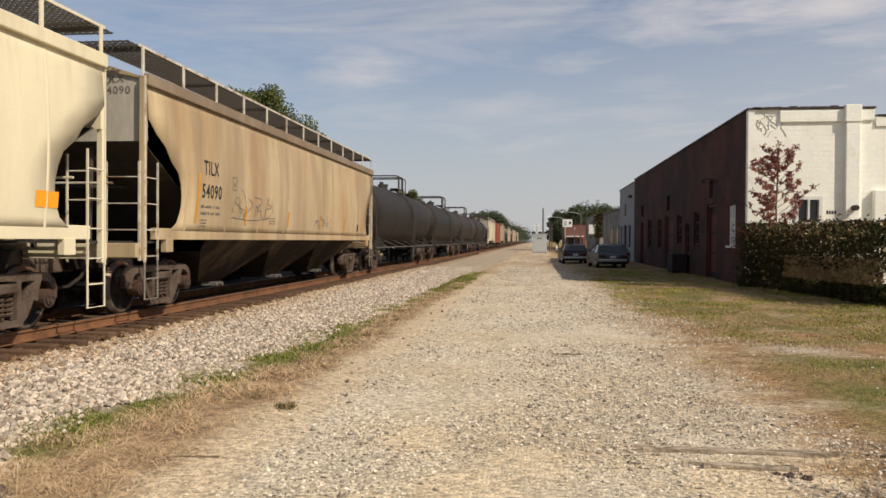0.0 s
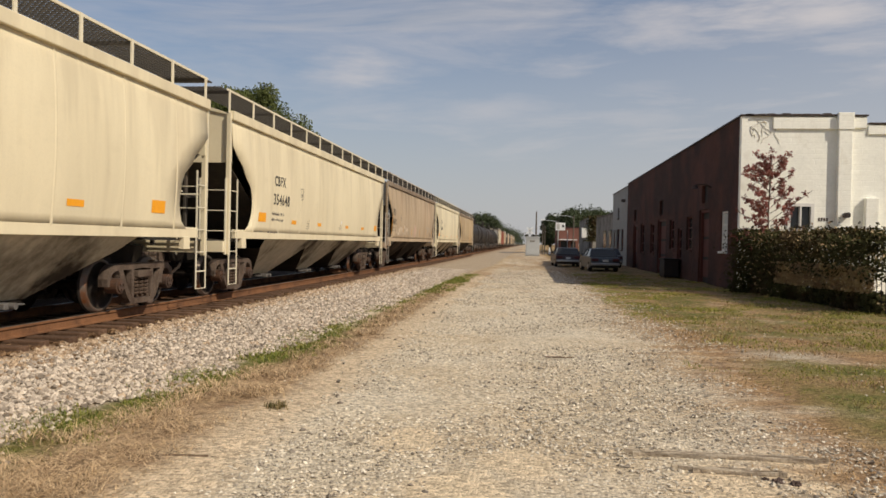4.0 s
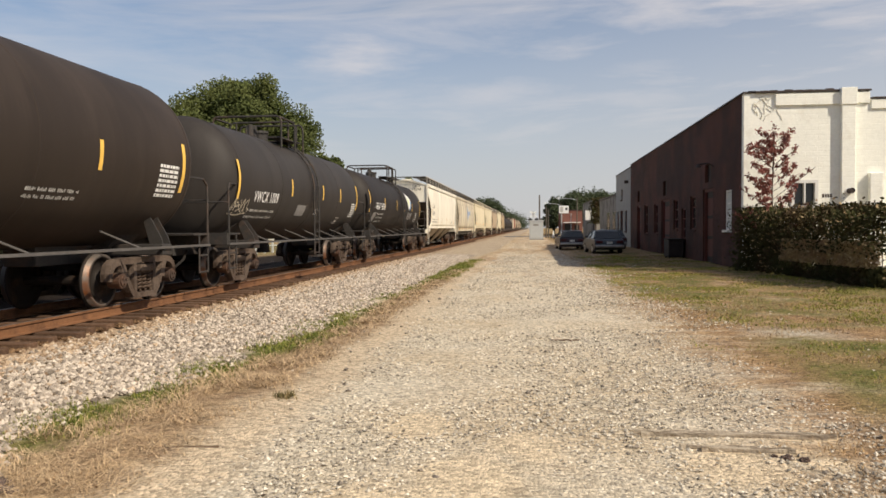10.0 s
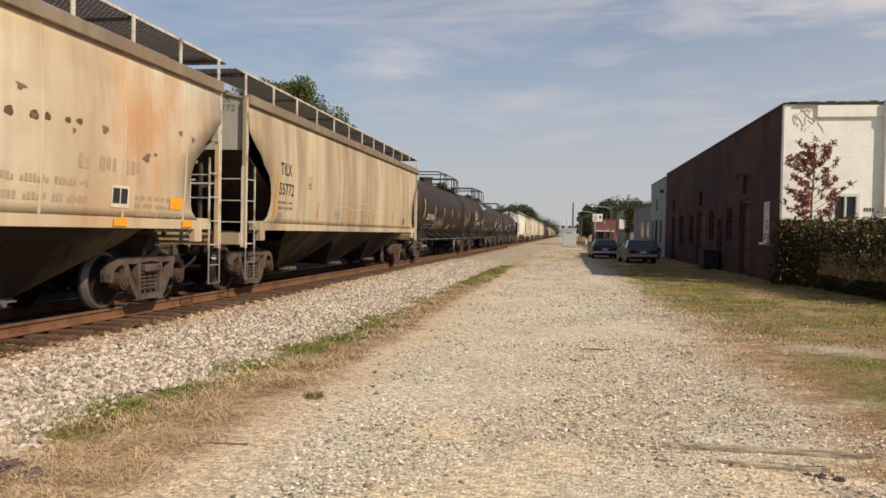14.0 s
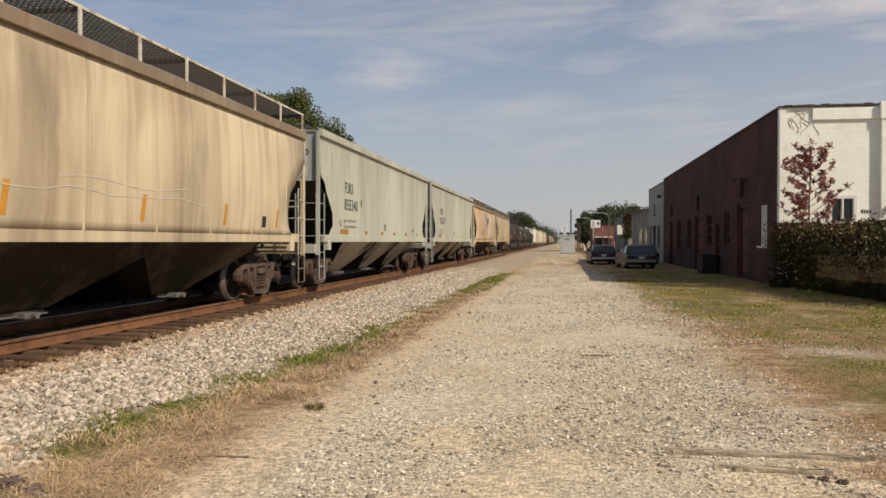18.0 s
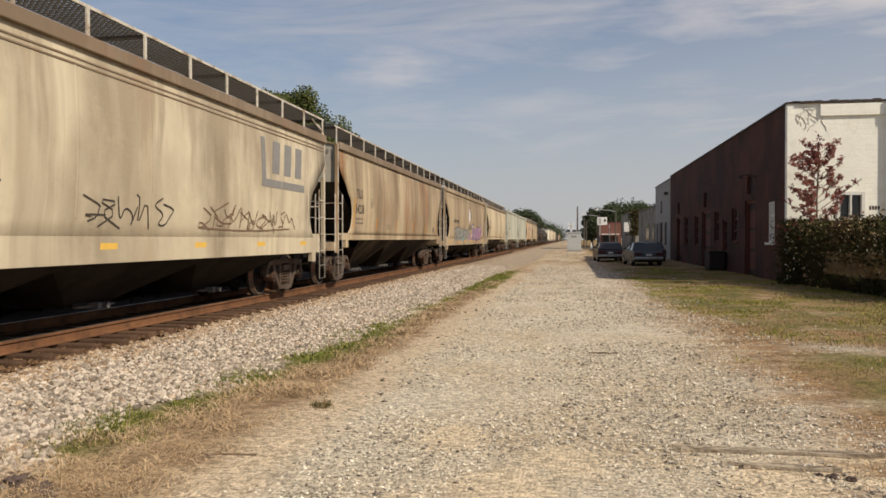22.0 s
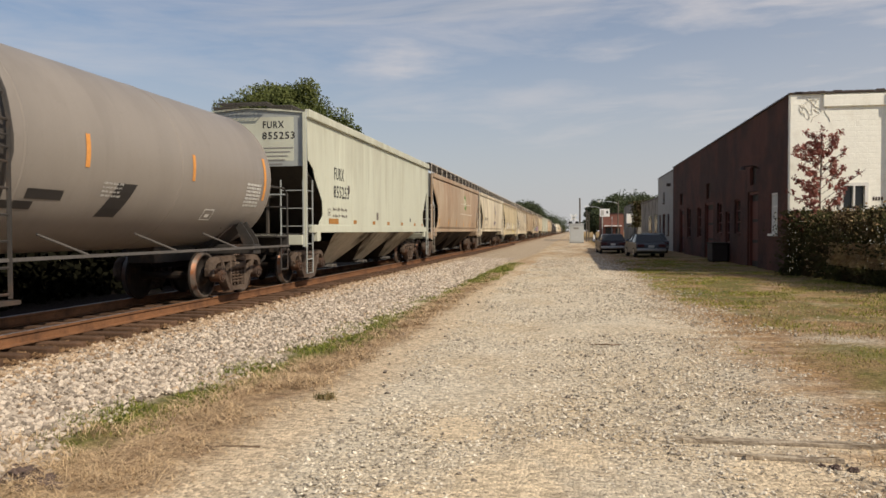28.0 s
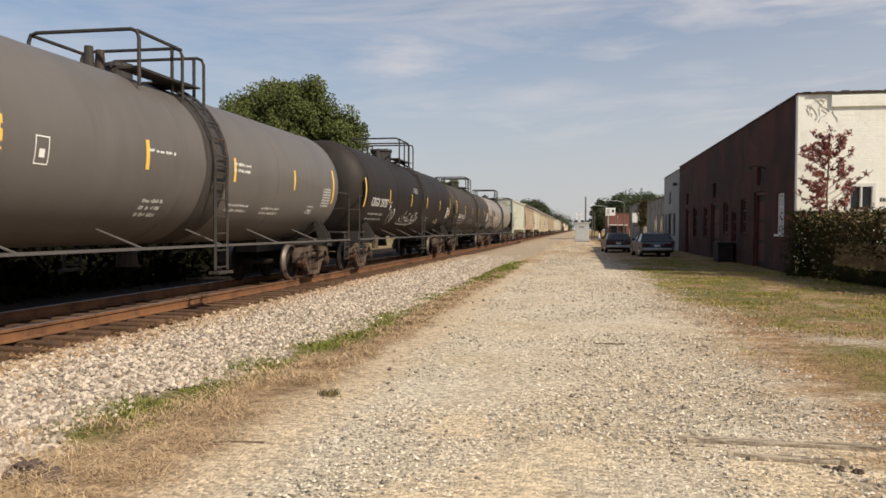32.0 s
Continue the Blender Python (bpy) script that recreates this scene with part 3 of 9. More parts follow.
def notch(z, style):
    """How far the side sheet's end lies inwards of the body's end, by height."""
    if style == "round":
        pts = [(0.9, 0.35), (1.35, 0.5), (1.8, 0.75), (2.4, 0.62), (3.0, 0.3), (3.6, 0.1), (4.3, 0.05)]
    elif style == "flat":
        pts = [(1.15, 0.75), (1.5, 0.85), (1.75, 1.22), (2.1, 1.2), (2.75, 0.55), (2.9, 0.5), (3.0, 0.12), (4.4, 0.05)]
    else:
        pts = [(1.15, 0.7), (1.45, 0.85), (1.6, 1.1), (1.85, 1.24), (2.2, 1.24), (2.5, 1.08), (2.62, 0.85), (2.9, 0.62), (3.2, 0.12), (3.3, 0.05), (4.3, 0.05)]
    for (a, u), (b, v) in zip(pts, pts[1:]):
        if a <= z <= b:
            return u + (v - u) * (z - a) / (b - a)
    return pts[-1][1] if z > pts[-1][0] else pts[0][1]


WHEELS = {}
INFO = {}
EAVE = 4.0


def hopper(mat, length=18.3, style="bulge", bays=3, trim=None, walkway=True, post_mat=None, under=None, grab=False, ribs=9, sill=1.30, eave=EAVE, clean=False, chord=None):
    """A covered hopper car."""
    car = new("covered_hopper_car")
    WHEELS[car] = []
    trim = trim or mat
    post_mat = post_mat or M["post_white"]
    under = under or M["under"]
    half, H = length / 2, length / 2 - 0.62
    zs = [sill + 0.15, 1.6, 1.75, 1.9, 2.1, 2.3, 2.5, 2.7, 2.9, 3.1, 3.3, 3.45, 3.7, eave]
    bm = bmesh.new()
    cols = 24
    for s in (1, -1):
        rows = []
        for z in zs:
            e = H - notch(z, style)
            x = side_bulge(z, style) * s
            rows.append([bm.verts.new((x, -e + 2 * e * i / cols, z)) for i in range(cols + 1)])
        for a, b in zip(rows, rows[1:]):
            for i in range(cols):
                f = bm.faces.new((a[i], a[i + 1], b[i + 1], b[i]) if s > 0 else (a[i + 1], a[i], b[i], b[i + 1]))
                f.smooth = style != "flat"
    # inner skin, so that the sheets have thickness
    bm.normal_update()
    bmesh.ops.solidify(bm, geom=list(bm.faces), thickness=0.012)
    for f in bm.faces:
        if min(e.calc_length() for e in f.edges) < 0.02:
            f.smooth = False
    body = part("body", bm, mat, car)
    # end walls above the slope sheets, and the slope sheets
    for s in (-1, 1):
        bm = bmesh.new()
        y = s * (H - 0.06)
        w = side_bulge(3.5, style) - 0.03
        peak = 0.10 if style == "flat" else 0.30
        thick = 0.016 if style == "flat" else 0.02
        prism(bm, [(-w, 2.95), (w, 2.95), (w, eave), (0.62, eave + peak), (-0.62, eave + peak), (-w, eave)], "y", y - thick, y + thick)
        part("end_wall", bm, M["post_grey"] if style == "flat" else trim if clean else M["end_pale"], car)
        if style == "flat":
            part("end_panel", boxed(-1.22, 1.22, min(y + s * 0.012, y + s * 0.02), max(y + s * 0.012, y + s * 0.02), 3.08, eave - 0.1), trim, car)
        bm = bmesh.new()
        y2, w2 = s * (H - 3.3), 1.45
        a = [(-w2, y, 2.97), (w2, y, 2.97), (w2, y2, 1.3), (-w2, y2, 1.3)]
        b = [(p[0], p[1] - s * 0.04, p[2]) for p in a]
        va, vb = [bm.verts.new(p) for p in a], [bm.verts.new(p) for p in b]
        bm.faces.new(va)
        bm.faces.new(vb[::-1])
        for i in range(4):
            bm.faces.new((va[i], vb[i], vb[(i + 1) % 4], va[(i + 1) % 4]))
        bmesh.ops.recalc_face_normals(bm, faces=bm.faces)
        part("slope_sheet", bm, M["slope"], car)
        # end sill, platform, corner posts and diagonal braces
        bm = bmesh.new()
        yy = s * (half - 0.42)
        box(bm, -1.5, 1.5, min(yy, yy - s * 0.14), max(yy, yy - s * 0.14), 1.0, 1.24, 0.01)
        part("end_sill", bm, trim, car)
        part("centre_sill", boxed(-0.22, 0.22, min(s * (H - 3.4), yy - s * 0.16), max(s * (H - 3.4), yy - s * 0.16), 0.78, 1.14, bev=0.01), M["under"], car)
        if grab:
            # upright web between the end sill and the slope sheet
            yw = s * (H - 0.55)
            part("end_web", boxed(-0.3, 0.3, yw - 0.03, yw + 0.03, 1.2, 2.95, bev=0.008), M["end_pale"], car)
        rows = [(-1.5, 1.5, s * (half - 0.62 - i * 0.06) - 0.008, s * (half - 0.62 - i * 0.06) + 0.008, 1.24, 1.275) for i in range(9)]
        tagged(slats("end_platform", rows, M["grate"], car), kind="stuff")
        for q in (1, -1):
            bm = bmesh.new()
            box(bm, q * 1.52 - 0.045, q * 1.52 + 0.045, s * H - 0.05, s * H + 0.05, 0.95, eave, 0.008)
            part("corner_post", bm, trim, car)
            bm = bmesh.new()
            bar(bm, (q * 0.5, s * (H - 0.1), 1.15), (q * 0.42, s * (H - 0.3), 3.4), 0.05, 6)
            bar(bm, (q * 0.42, s * (H - 0.3), 2.2), (q * 0.42, s * (H - 1.7), 2.3), 0.03, 6)
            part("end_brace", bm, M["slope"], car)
            rungs = [1.02 + 0.44 * i for i in range(4)]
            ladder_part(car, post_mat, q * 1.56, s * (H + 0.02), q * 1.56, s * (H - 0.42), 0.92, eave + 0.02, 0.95, 2.62, rungs)
            ladder_part(car, post_mat, q * 1.50, s * (H + 0.08), q * 0.92, s * (H + 0.08), 0.95, 2.6, 0.95, 2.6, rungs)
            # stirrup below the sill
            bm = bmesh.new()
            pipe(bm, [(q * 1.56, s * (H + 0.02), 1.0), (q * 1.56, s * (H + 0.02), 0.3), (q * 1.56, s * (H - 0.42), 0.3), (q * 1.56, s * (H - 0.42), 1.0)], 0.017)
            bar(bm, (q * 1.56, s * (H + 0.02), 0.64), (q * 1.56, s * (H - 0.42), 0.64), 0.014)
            part("stirrup", bm, post_mat if clean else M["post_dull"], car)
        bm = bmesh.new()
        for z in (2.24,):
            bar(bm, (-1.02, s * (H + 0.08), z), (1.02, s * (H + 0.08), z), 0.02)
        part("crossover_rail", bm, post_mat, car)
    # side sills
    for q in (1, -1):
        bm = bmesh.new()
        xs = side_bulge(max(sill, 1.2), style) + 0.014
        box(bm, min(q * (xs - 0.10), q * xs), max(q * (xs - 0.10), q * xs), -H + 0.35, H - 0.35, sill, max(sill + 0.2, 1.46), 0.008)
        for s in (-1, 1):
            for k in (0.85,):
                yk = s * (H - k)
                box(bm, min(q * (xs - 0.1), q * (xs + 0.01)), max(q * (xs - 0.1), q * (xs + 0.01)), yk - 0.13, yk + 0.13, sill - 0.22, sill + 0.02, 0.01)
        part("side_sill", bm, trim, car)
        bm = bmesh.new()
        xe = side_bulge(eave, style)
        box(bm, min(q * (xe - 0.04), q * (xe + 0.085)), max(q * (xe - 0.04), q * (xe + 0.085)), -H, H, eave - 0.13, eave + 0.07, 0.015)
        part("eave_rail", bm, chord or trim, car)
        if grab:
            for zc in (eave - 0.36, eave - 0.28):
                xc = side_bulge(zc, style)
                part("side_crease", boxed(min(q * (xc - 0.01), q * (xc + 0.014)), max(q * (xc - 0.01), q * (xc + 0.014)), -H + 0.1, H - 0.1, zc - 0.014, zc + 0.014, bev=0.005), chord or trim, car)
        if ribs:
            for i in range(ribs):
                y = -H + 1.4 + (2 * H - 2.8) * i / (ribs - 1)
                zz = [z for z in zs if z >= 1.45]
                rows = []
                for z in zz:
                    xr = side_bulge(z, style)
                    rows.append([(q * (xr + 0.001), y - 0.03, z), (q * (xr + 0.007), y - 0.01, z), (q * (xr + 0.007), y + 0.01, z), (q * (xr + 0.001), y + 0.03, z)])
                bm = sheet(rows)
                bmesh.ops.recalc_face_normals(bm, faces=bm.faces)
                part("side_seam", bm, mat, car)
    # roof
    bm = bmesh.new()
    w = side_bulge(eave, style)
    rise = 0.4 if style == "flat" else 1.0
    sec = [(-w, eave), (-1.1, eave + 0.14 * rise), (-0.6, eave + 0.28 * rise), (0, eave + 0.34 * rise), (0.6, eave + 0.28 * rise), (1.1, eave + 0.14 * rise), (w, eave), (w - 0.02, eave - 0.02), (0, eave + 0.3 * rise), (-w + 0.02, eave - 0.02)]
    prism(bm, sec, "y", -H, H)
    part("roof", bm, trim, car)
    bm = bmesh.new()
    box(bm, -0.3, 0.3, -H + 1.2, H - 1.2, eave + 0.3 * rise, eave + 0.3 * rise + 0.16, 0.04)
    part("hatch_cover", bm, trim, car)
    if style == "flat":
        zt = eave + 0.24
        for q in (1, -1):
            rows = [(min(q * (0.42 + 0.09 * k), q * (0.436 + 0.09 * k)), max(q * (0.42 + 0.09 * k), q * (0.436 + 0.09 * k)), -H + 0.3, H - 0.3, zt - 0.03, zt) for k in range(8)]
            for k in range(int((2 * H - 0.6) / 0.075)):
                yy = -H + 0.3 + k * 0.075
                rows.append((min(q * 0.42, q * 1.06), max(q * 0.42, q * 1.06), yy - 0.008, yy + 0.008, zt - 0.024, zt - 0.004))
            board = slats("running_board", rows, M["grate"], car)
            for i in range(12):
                y = -H + 0.4 + (2 * H - 0.8) * i / 11
                part("cross_bearer", boxed(min(q * 0.5, q * 1.04), max(q * 0.5, q * 1.04), y - 0.03, y + 0.03, eave + 0.06, zt - 0.03), M["grate"], board)
        for s in (-1, 1):
            rows = [(-0.64 + 0.116 * k - 0.01, -0.64 + 0.116 * k + 0.01, s * (H + 0.02) - 0.2, s * (H + 0.02) + 0.2, zt - 0.035, zt - 0.005) for k in range(12)]
            rows += [(-0.66, 0.66, s * (H + 0.02) - 0.2 + 0.1 * k - 0.01, s * (H + 0.02) - 0.2 + 0.1 * k + 0.01, zt - 0.03, zt) for k in range(5)]
            slats("end_walkway", rows, M["grate"], car)
    if walkway:
        zt = eave + 0.52
        n = 13
        for q in (1, -1):
            rows = []
            for k in range(9):
                xx = q * (0.66 + 0.10 * k)
                rows.append((xx - 0.008, xx + 0.008, -H - 0.12, H + 0.12, zt - 0.03, zt))
            pitch = 0.10
            for k in range(int((2 * H + 0.2) / pitch)):
                yy = -H - 0.1 + k * pitch
                rows.append((min(q * 0.64, q * 1.48), max(q * 0.64, q * 1.48), yy - 0.008, yy + 0.008, zt - 0.024, zt - 0.004))
            board = slats("running_board", rows, M["grate"], car)
            part("edge_bar", boxed(q * 1.5 - 0.012, q * 1.5 + 0.012, -H - 0.12, H + 0.12, zt - 0.03, zt + 0.012), post_mat, board)
            for i in range(n):
                y = -H + 2 * H * i / (n - 1)
                bm = bmesh.new()
                box(bm, q * 1.515 - 0.012, q * 1.515 + 0.012, y - 0.035, y + 0.035, eave + 0.02, zt + 0.01)
                part("walkway_bracket", bm, post_mat, car)
                if i % 2 == 0:
                    part("cross_bearer", boxed(min(q * 0.64, q * 1.5), max(q * 0.64, q * 1.5), y - 0.02, y + 0.02, zt - 0.09, zt - 0.03), M["grate"], board)
        for s in (-1, 1):
            rows = []
            for k in range(26):
                xx = -1.45 + 2.9 * k / 25
                rows.append((xx - 0.01, xx + 0.01, s * (H + 0.1) - 0.3, s * (H + 0.1) + 0.3, zt - 0.03, zt))
            for k in range(5):
                yy = s * (H + 0.1) - 0.28 + 0.14 * k
                rows.append((-1.48, 1.48, yy - 0.01, yy + 0.01, zt - 0.03, zt - 0.005))
            slats("end_walkway", rows, M["grate"], car)
            if grab:
                bm = bmesh.new()
                for q in (1, -1):
                    pipe(bm, [(q * 1.56, s * (H + 0.02), eave), (q * 1.5, s * (H + 0.02), eave + 0.2), (q * 1.28, s * (H - 0.2), eave + 0.52)], 0.03)
                part("roof_grab", bm, post_mat, car)
    # discharge bays: a sloping skirt under the sill, then one funnel after another
    span = 2 * (H - 2.55)
    bay_mat = under if style == "round" or sill < 1.1 else M["bay_pale"] if clean else M["bay_steel"]
    lip = sill - (0.10 if sill < 1.1 else 0.24)
    run = (sill + 0.01 - 0.34) / 0.95
    x_lip = 1.5 - (sill + 0.01 - lip) / run
    for q in (1, -1):
        bm = bmesh.new()
        rim = [(q * 1.5, -span / 2 - 0.02, sill + 0.01), (q * 1.5, span / 2 + 0.02, sill + 0.01), (q * x_lip, span / 2 - 0.24, lip), (q * x_lip, -span / 2 + 0.24, lip)]
        va = [bm.verts.new(p) for p in rim]
        vb = [bm.verts.new((p[0] - q * 0.02, p[1], p[2])) for p in rim]
        bm.faces.new(va)
        bm.faces.new(vb[::-1])
        for k in range(4):
            bm.faces.new((va[k], vb[k], vb[(k + 1) % 4], va[(k + 1) % 4]))
        bmesh.ops.recalc_face_normals(bm, faces=bm.faces)
        part("bay_skirt", bm, bay_mat, car)
    for i in range(bays):
        y0 = -span / 2 + 0.24 + (span - 0.48) * i / bays
        y1 = y0 + (span - 0.48) / bays
        ym = (y0 + y1) / 2
        x_low = 1.5 - (sill + 0.01 - 0.34) / run
        for q in (1, -1):
            bm = bmesh.new()
            top = [(q * x_lip, y0 + 0.01), (q * 0.02, y0 + 0.01), (q * 0.02, y1 - 0.01), (q * x_lip, y1 - 0.01)]
            bot = [(q * x_low, ym - 0.62), (q * 0.04, ym - 0.62), (q * 0.04, ym + 0.62), (q * x_low, ym + 0.62)]
            va = [bm.verts.new((x, y, lip)) for x, y in top]
            vb = [bm.verts.new((x, y, 0.34)) for x, y in bot]
            for k in range(4):
                f = bm.faces.new((va[k], va[(k + 1) % 4], vb[(k + 1) % 4], vb[k]))
                # only the outward face keeps bay steel; shade is coloured into the others
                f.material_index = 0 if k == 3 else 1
            bm.faces.new(va).material_index = 1
            bm.faces.new(vb).material_index = 1
            bmesh.ops.recalc_face_normals(bm, faces=bm.faces)
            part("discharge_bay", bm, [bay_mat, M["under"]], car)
        bm = bmesh.new()
        box(bm, -x_low - 0.05, x_low + 0.05, ym - 0.5, ym + 0.5, 0.26, 0.34, 0.01)
        part("outlet_gate", bm, M["under"], car)
        bm = bmesh.new()
        box(bm, x_low - 0.1, x_low + 0.24, ym - 0.14, ym + 0.1, 0.24, 0.33, 0.015)
        bmesh.ops.create_cone(bm, cap_ends=True, segments=10, radius1=0.05, radius2=0.05, depth=0.1, matrix=pose(x_low + 0.27, ym, 0.29, 0, 90, 0))
        box(bm, x_low - 0.08, x_low + 0.12, ym - 0.5, ym + 0.48, 0.27, 0.29)
        part("gate_gear", bm, M["gate_metal"], car)
    bm = bmesh.new()
    box(bm, -0.16, 0.16, -H + 0.4, H - 0.4, 0.72, 1.1)
    part("centre_sill", bm, M["black_steel"], car)
    # brake gear under the end that faces back
    bm = bmesh.new()
    bmesh.ops.create_cone(bm, cap_ends=True, segments=12, radius1=0.2, radius2=0.2, depth=0.75, matrix=pose(0.55, H - 1.35, 1.5, 90, 0, 0))
    part("air_reservoir", bm, M["black_steel"], car)
    bm = bmesh.new()
    bmesh.ops.create_cone(bm, cap_ends=True, segments=16, radius1=0.28, radius2=0.28, depth=0.03, matrix=pose(-0.75, -H - 0.1, 2.6, 90, 0, 0))
    bar(bm, (-0.75, -H - 0.1, 2.6), (-0.75, -H - 0.02, 1.2), 0.02)
    part("hand_brake", bm, M["black_steel"], car)
    couplers(car, half)
    for s in (-1, 1):
        add_bogie(car, s * (half - 2.18), WHEELS[car])
    INFO[car] = {"half": half, "style": style}
    return car




def tank(mat, length=17.9, radius=1.47, head=0.68, rail_at=0.0, ladder_at=None, platform=1.7, walk_side=None, band=False, lid=0.6, rail_h=0.66):
    """A tank car: a cylinder with domed heads on stub sills, its running boards, ladder, top platform and rails."""
    car = new("tank_car")
    WHEELS[car] = []
    half = length / 2
    T = half - 0.80                      # half the tank's length, heads included
    cyl = T - head
    z0 = 1.02 + radius
    ladder_at = rail_at + platform / 2 if ladder_at is None else ladder_at
    prof = [(-cyl + 2 * cyl * i / 12, radius) for i in range(13)]
    dome = [(cyl + head * math.sin(a), radius * math.cos(a) ** 0.75) for a in [math.pi / 2 * k / 9 for k in range(1, 9)]]
    prof = [(-y, r) for y, r in reversed(dome)] + prof + dome
    seg = 48
    bm = bmesh.new()
    rows = [[bm.verts.new((r * math.cos(2 * math.pi * k / seg), y, z0 + r * math.sin(2 * math.pi * k / seg))) for k in range(seg)] for y, r in prof]
    for a, b in zip(rows, rows[1:]):
        for k in range(seg):
            bm.faces.new((a[k], b[k], b[(k + 1) % seg], a[(k + 1) % seg])).smooth = True
    for row, y in ((rows[0], -T), (rows[-1], T)):
        c = bm.verts.new((0, y, z0))
        for k in range(seg):
            bm.faces.new((row[k], row[(k + 1) % seg], c)).smooth = True
    bmesh.ops.recalc_face_normals(bm, faces=bm.faces)
    part("tank_shell", bm, mat, car)
    # weld rings
    for y in [-cyl + 2 * cyl * i / 4 for i in range(5)]:
        bm = bmesh.new()
        rr = [(y - 0.03, radius + 0.001), (y - 0.015, radius + 0.007), (y + 0.015, radius + 0.007), (y + 0.03, radius + 0.001)]
        vs = [[bm.verts.new((r * math.cos(2 * math.pi * k / seg), yy, z0 + r * math.sin(2 * math.pi * k / seg))) for k in range(seg)] for yy, r in rr]
        for a, b in zip(vs, vs[1:]):
            for k in range(seg):
                bm.faces.new((a[k], b[k], b[(k + 1) % seg], a[(k + 1) % seg])).smooth = True
        part("weld_ring", bm, mat, car)
    if band:
        bm = bmesh.new()
        vs = [[bm.verts.new(((radius + 0.009) * math.cos(2 * math.pi * k / seg), ladder_at + yy + 0.02 * math.sin(5 * k), z0 + (radius + 0.009) * math.sin(2 * math.pi * k / seg))) for k in range(seg)] for yy in (-0.42, -0.2, 0.2, 0.42)]
        for a, b in zip(vs, vs[1:]):
            for k in range(seg):
                bm.faces.new((a[k], b[k], b[(k + 1) % seg], a[(k + 1) % seg])).smooth = True
        bmesh.ops.recalc_face_normals(bm, faces=bm.faces)
        part("soot_band", bm, PAINT["sooty"], car, "soot-dark spill band")
    zr = 1.0
    for s in (-1, 1):
        ys = s * (half - 2.27)
        # saddle and stub sill
        bm = bmesh.new()
        prism(bm, [(-1.15, z0 - 1.0), (-0.5, 0.95), (0.5, 0.95), (1.15, z0 - 1.0), (0.6, z0 - 1.3), (-0.6, z0 - 1.3)], "y", ys - 0.35, ys + 0.35)
        part("saddle", bm, M["tank_frame"], car)
        for q in (1, -1):
            bm = bmesh.new()
            box(bm, min(q * 0.3, q * 1.5), max(q * 0.3, q * 1.5), ys - 0.18, ys + 0.18, 0.86, 1.06, 0.02)
            part("bolster_arm", bm, M["tank_frame"], car)
            for k in (-0.13, 0.13):
                xt = math.sqrt(radius ** 2 - (radius - 0.5) ** 2)
                bm = bmesh.new()
                prism(bm, [(q * 1.24, 1.06), (q * 1.48, 1.06), (q * 1.46, 1.16), (q * (xt + 0.1), 1.02 + 0.52), (q * (xt - 0.02), 1.02 + 0.44)], "y", ys + k - 0.015, ys + k + 0.015)
                part("gusset_plate", bm, M["tank_frame"], car)
        bm = bmesh.new()
        a, b = s * (half - 0.45), s * (half - 4.2)
        box(bm, -0.28, 0.28, min(a, b), max(a, b), 0.74, 1.12, 0.02)
        box(bm, -1.5, 1.5, min(a, a - s * 0.12), max(a, a - s * 0.12), 0.98, 1.2, 0.01)
        part("stub_sill", bm, M["tank_frame"], car)
        bm = bmesh.new()
        box(bm, -1.5, 1.5, min(a, a - s * 0.75), max(a, a - s * 0.75), 1.2, 1.24)
        part("end_platform", bm, M["tank_frame"], car)
        bm = bmesh.new()
        for q in (1, -1):
            bar(bm, (q * 0.95, s * (half - 2.9), z0 - radius * 0.72), (q * 0.3, s * (half - 1.2), 1.1), 0.05)
        part("head_brace", bm, M["tank_frame"], car)
        for q in (1, -1):
            # end hand rail loops
            bm = bmesh.new()
            y1, y2 = s * (half - 0.55), s * (half - 1.75)
            pipe(bm, [(q * 1.5, y1, 1.2), (q * 1.5, y1, 2.2), (q * 1.47, y1 - s * 0.12, 2.32), (q * 1.3, y2, 2.34)], 0.024)
            bar(bm, (q * 1.5, y1, 1.2), (q * 1.5, y1, 0.45), 0.02)
            bar(bm, (q * 1.5, y1 - s * 0.4, 1.2), (q * 1.5, y1 - s * 0.4, 0.45), 0.02)
            for z in (0.47, 0.8):
                bar(bm, (q * 1.5, y1, z), (q * 1.5, y1 - s * 0.4, z), 0.02)
            part("end_handrail", bm, M["tank_frame"], car)
        bm = bmesh.new()
        pipe(bm, [(-1.5, s * (half - 0.5), 1.9), (1.5, s * (half - 0.5), 1.9)], 0.02)
        part("end_rail", bm, M["tank_frame"], car)
    for q in (1, -1):
        bm = bmesh.new()
        box(bm, q * 1.52 - 0.022, q * 1.52 + 0.022, -half + 0.5, half - 0.5, zr - 0.022, zr + 0.022)
        part("side_rail", bm, M["tank_rail"], car)
        for i in range(6):
            y = -half + 3.2 + (length - 6.4) * i / 5
            bm = bmesh.new()
            zb = zr + 0.30
            bar(bm, (q * 1.5, y, zr), (q * (math.sqrt(radius ** 2 - (zb - z0) ** 2) + 0.01), y - 0.26, zb), 0.017)
            part("rail_brace", bm, M["tank_rail"], car)
        # ladder up the middle, curved over the shell
        bm = bmesh.new()
        ya, yb = ladder_at - 0.24, ladder_at + 0.24
        angles = [radians(-6 + 12 * k) for k in range(8)]
        for y in (ya, yb):
            pts = [(q * 1.53, y, 0.55), (q * 1.53, y, z0 - 0.25)] + [(q * (radius + 0.09) * math.cos(a), y, z0 + (radius + 0.09) * math.sin(a)) for a in angles]
            pipe(bm, pts, 0.03, 5)
        for k in range(7):
            z = 0.6 + 0.31 * k
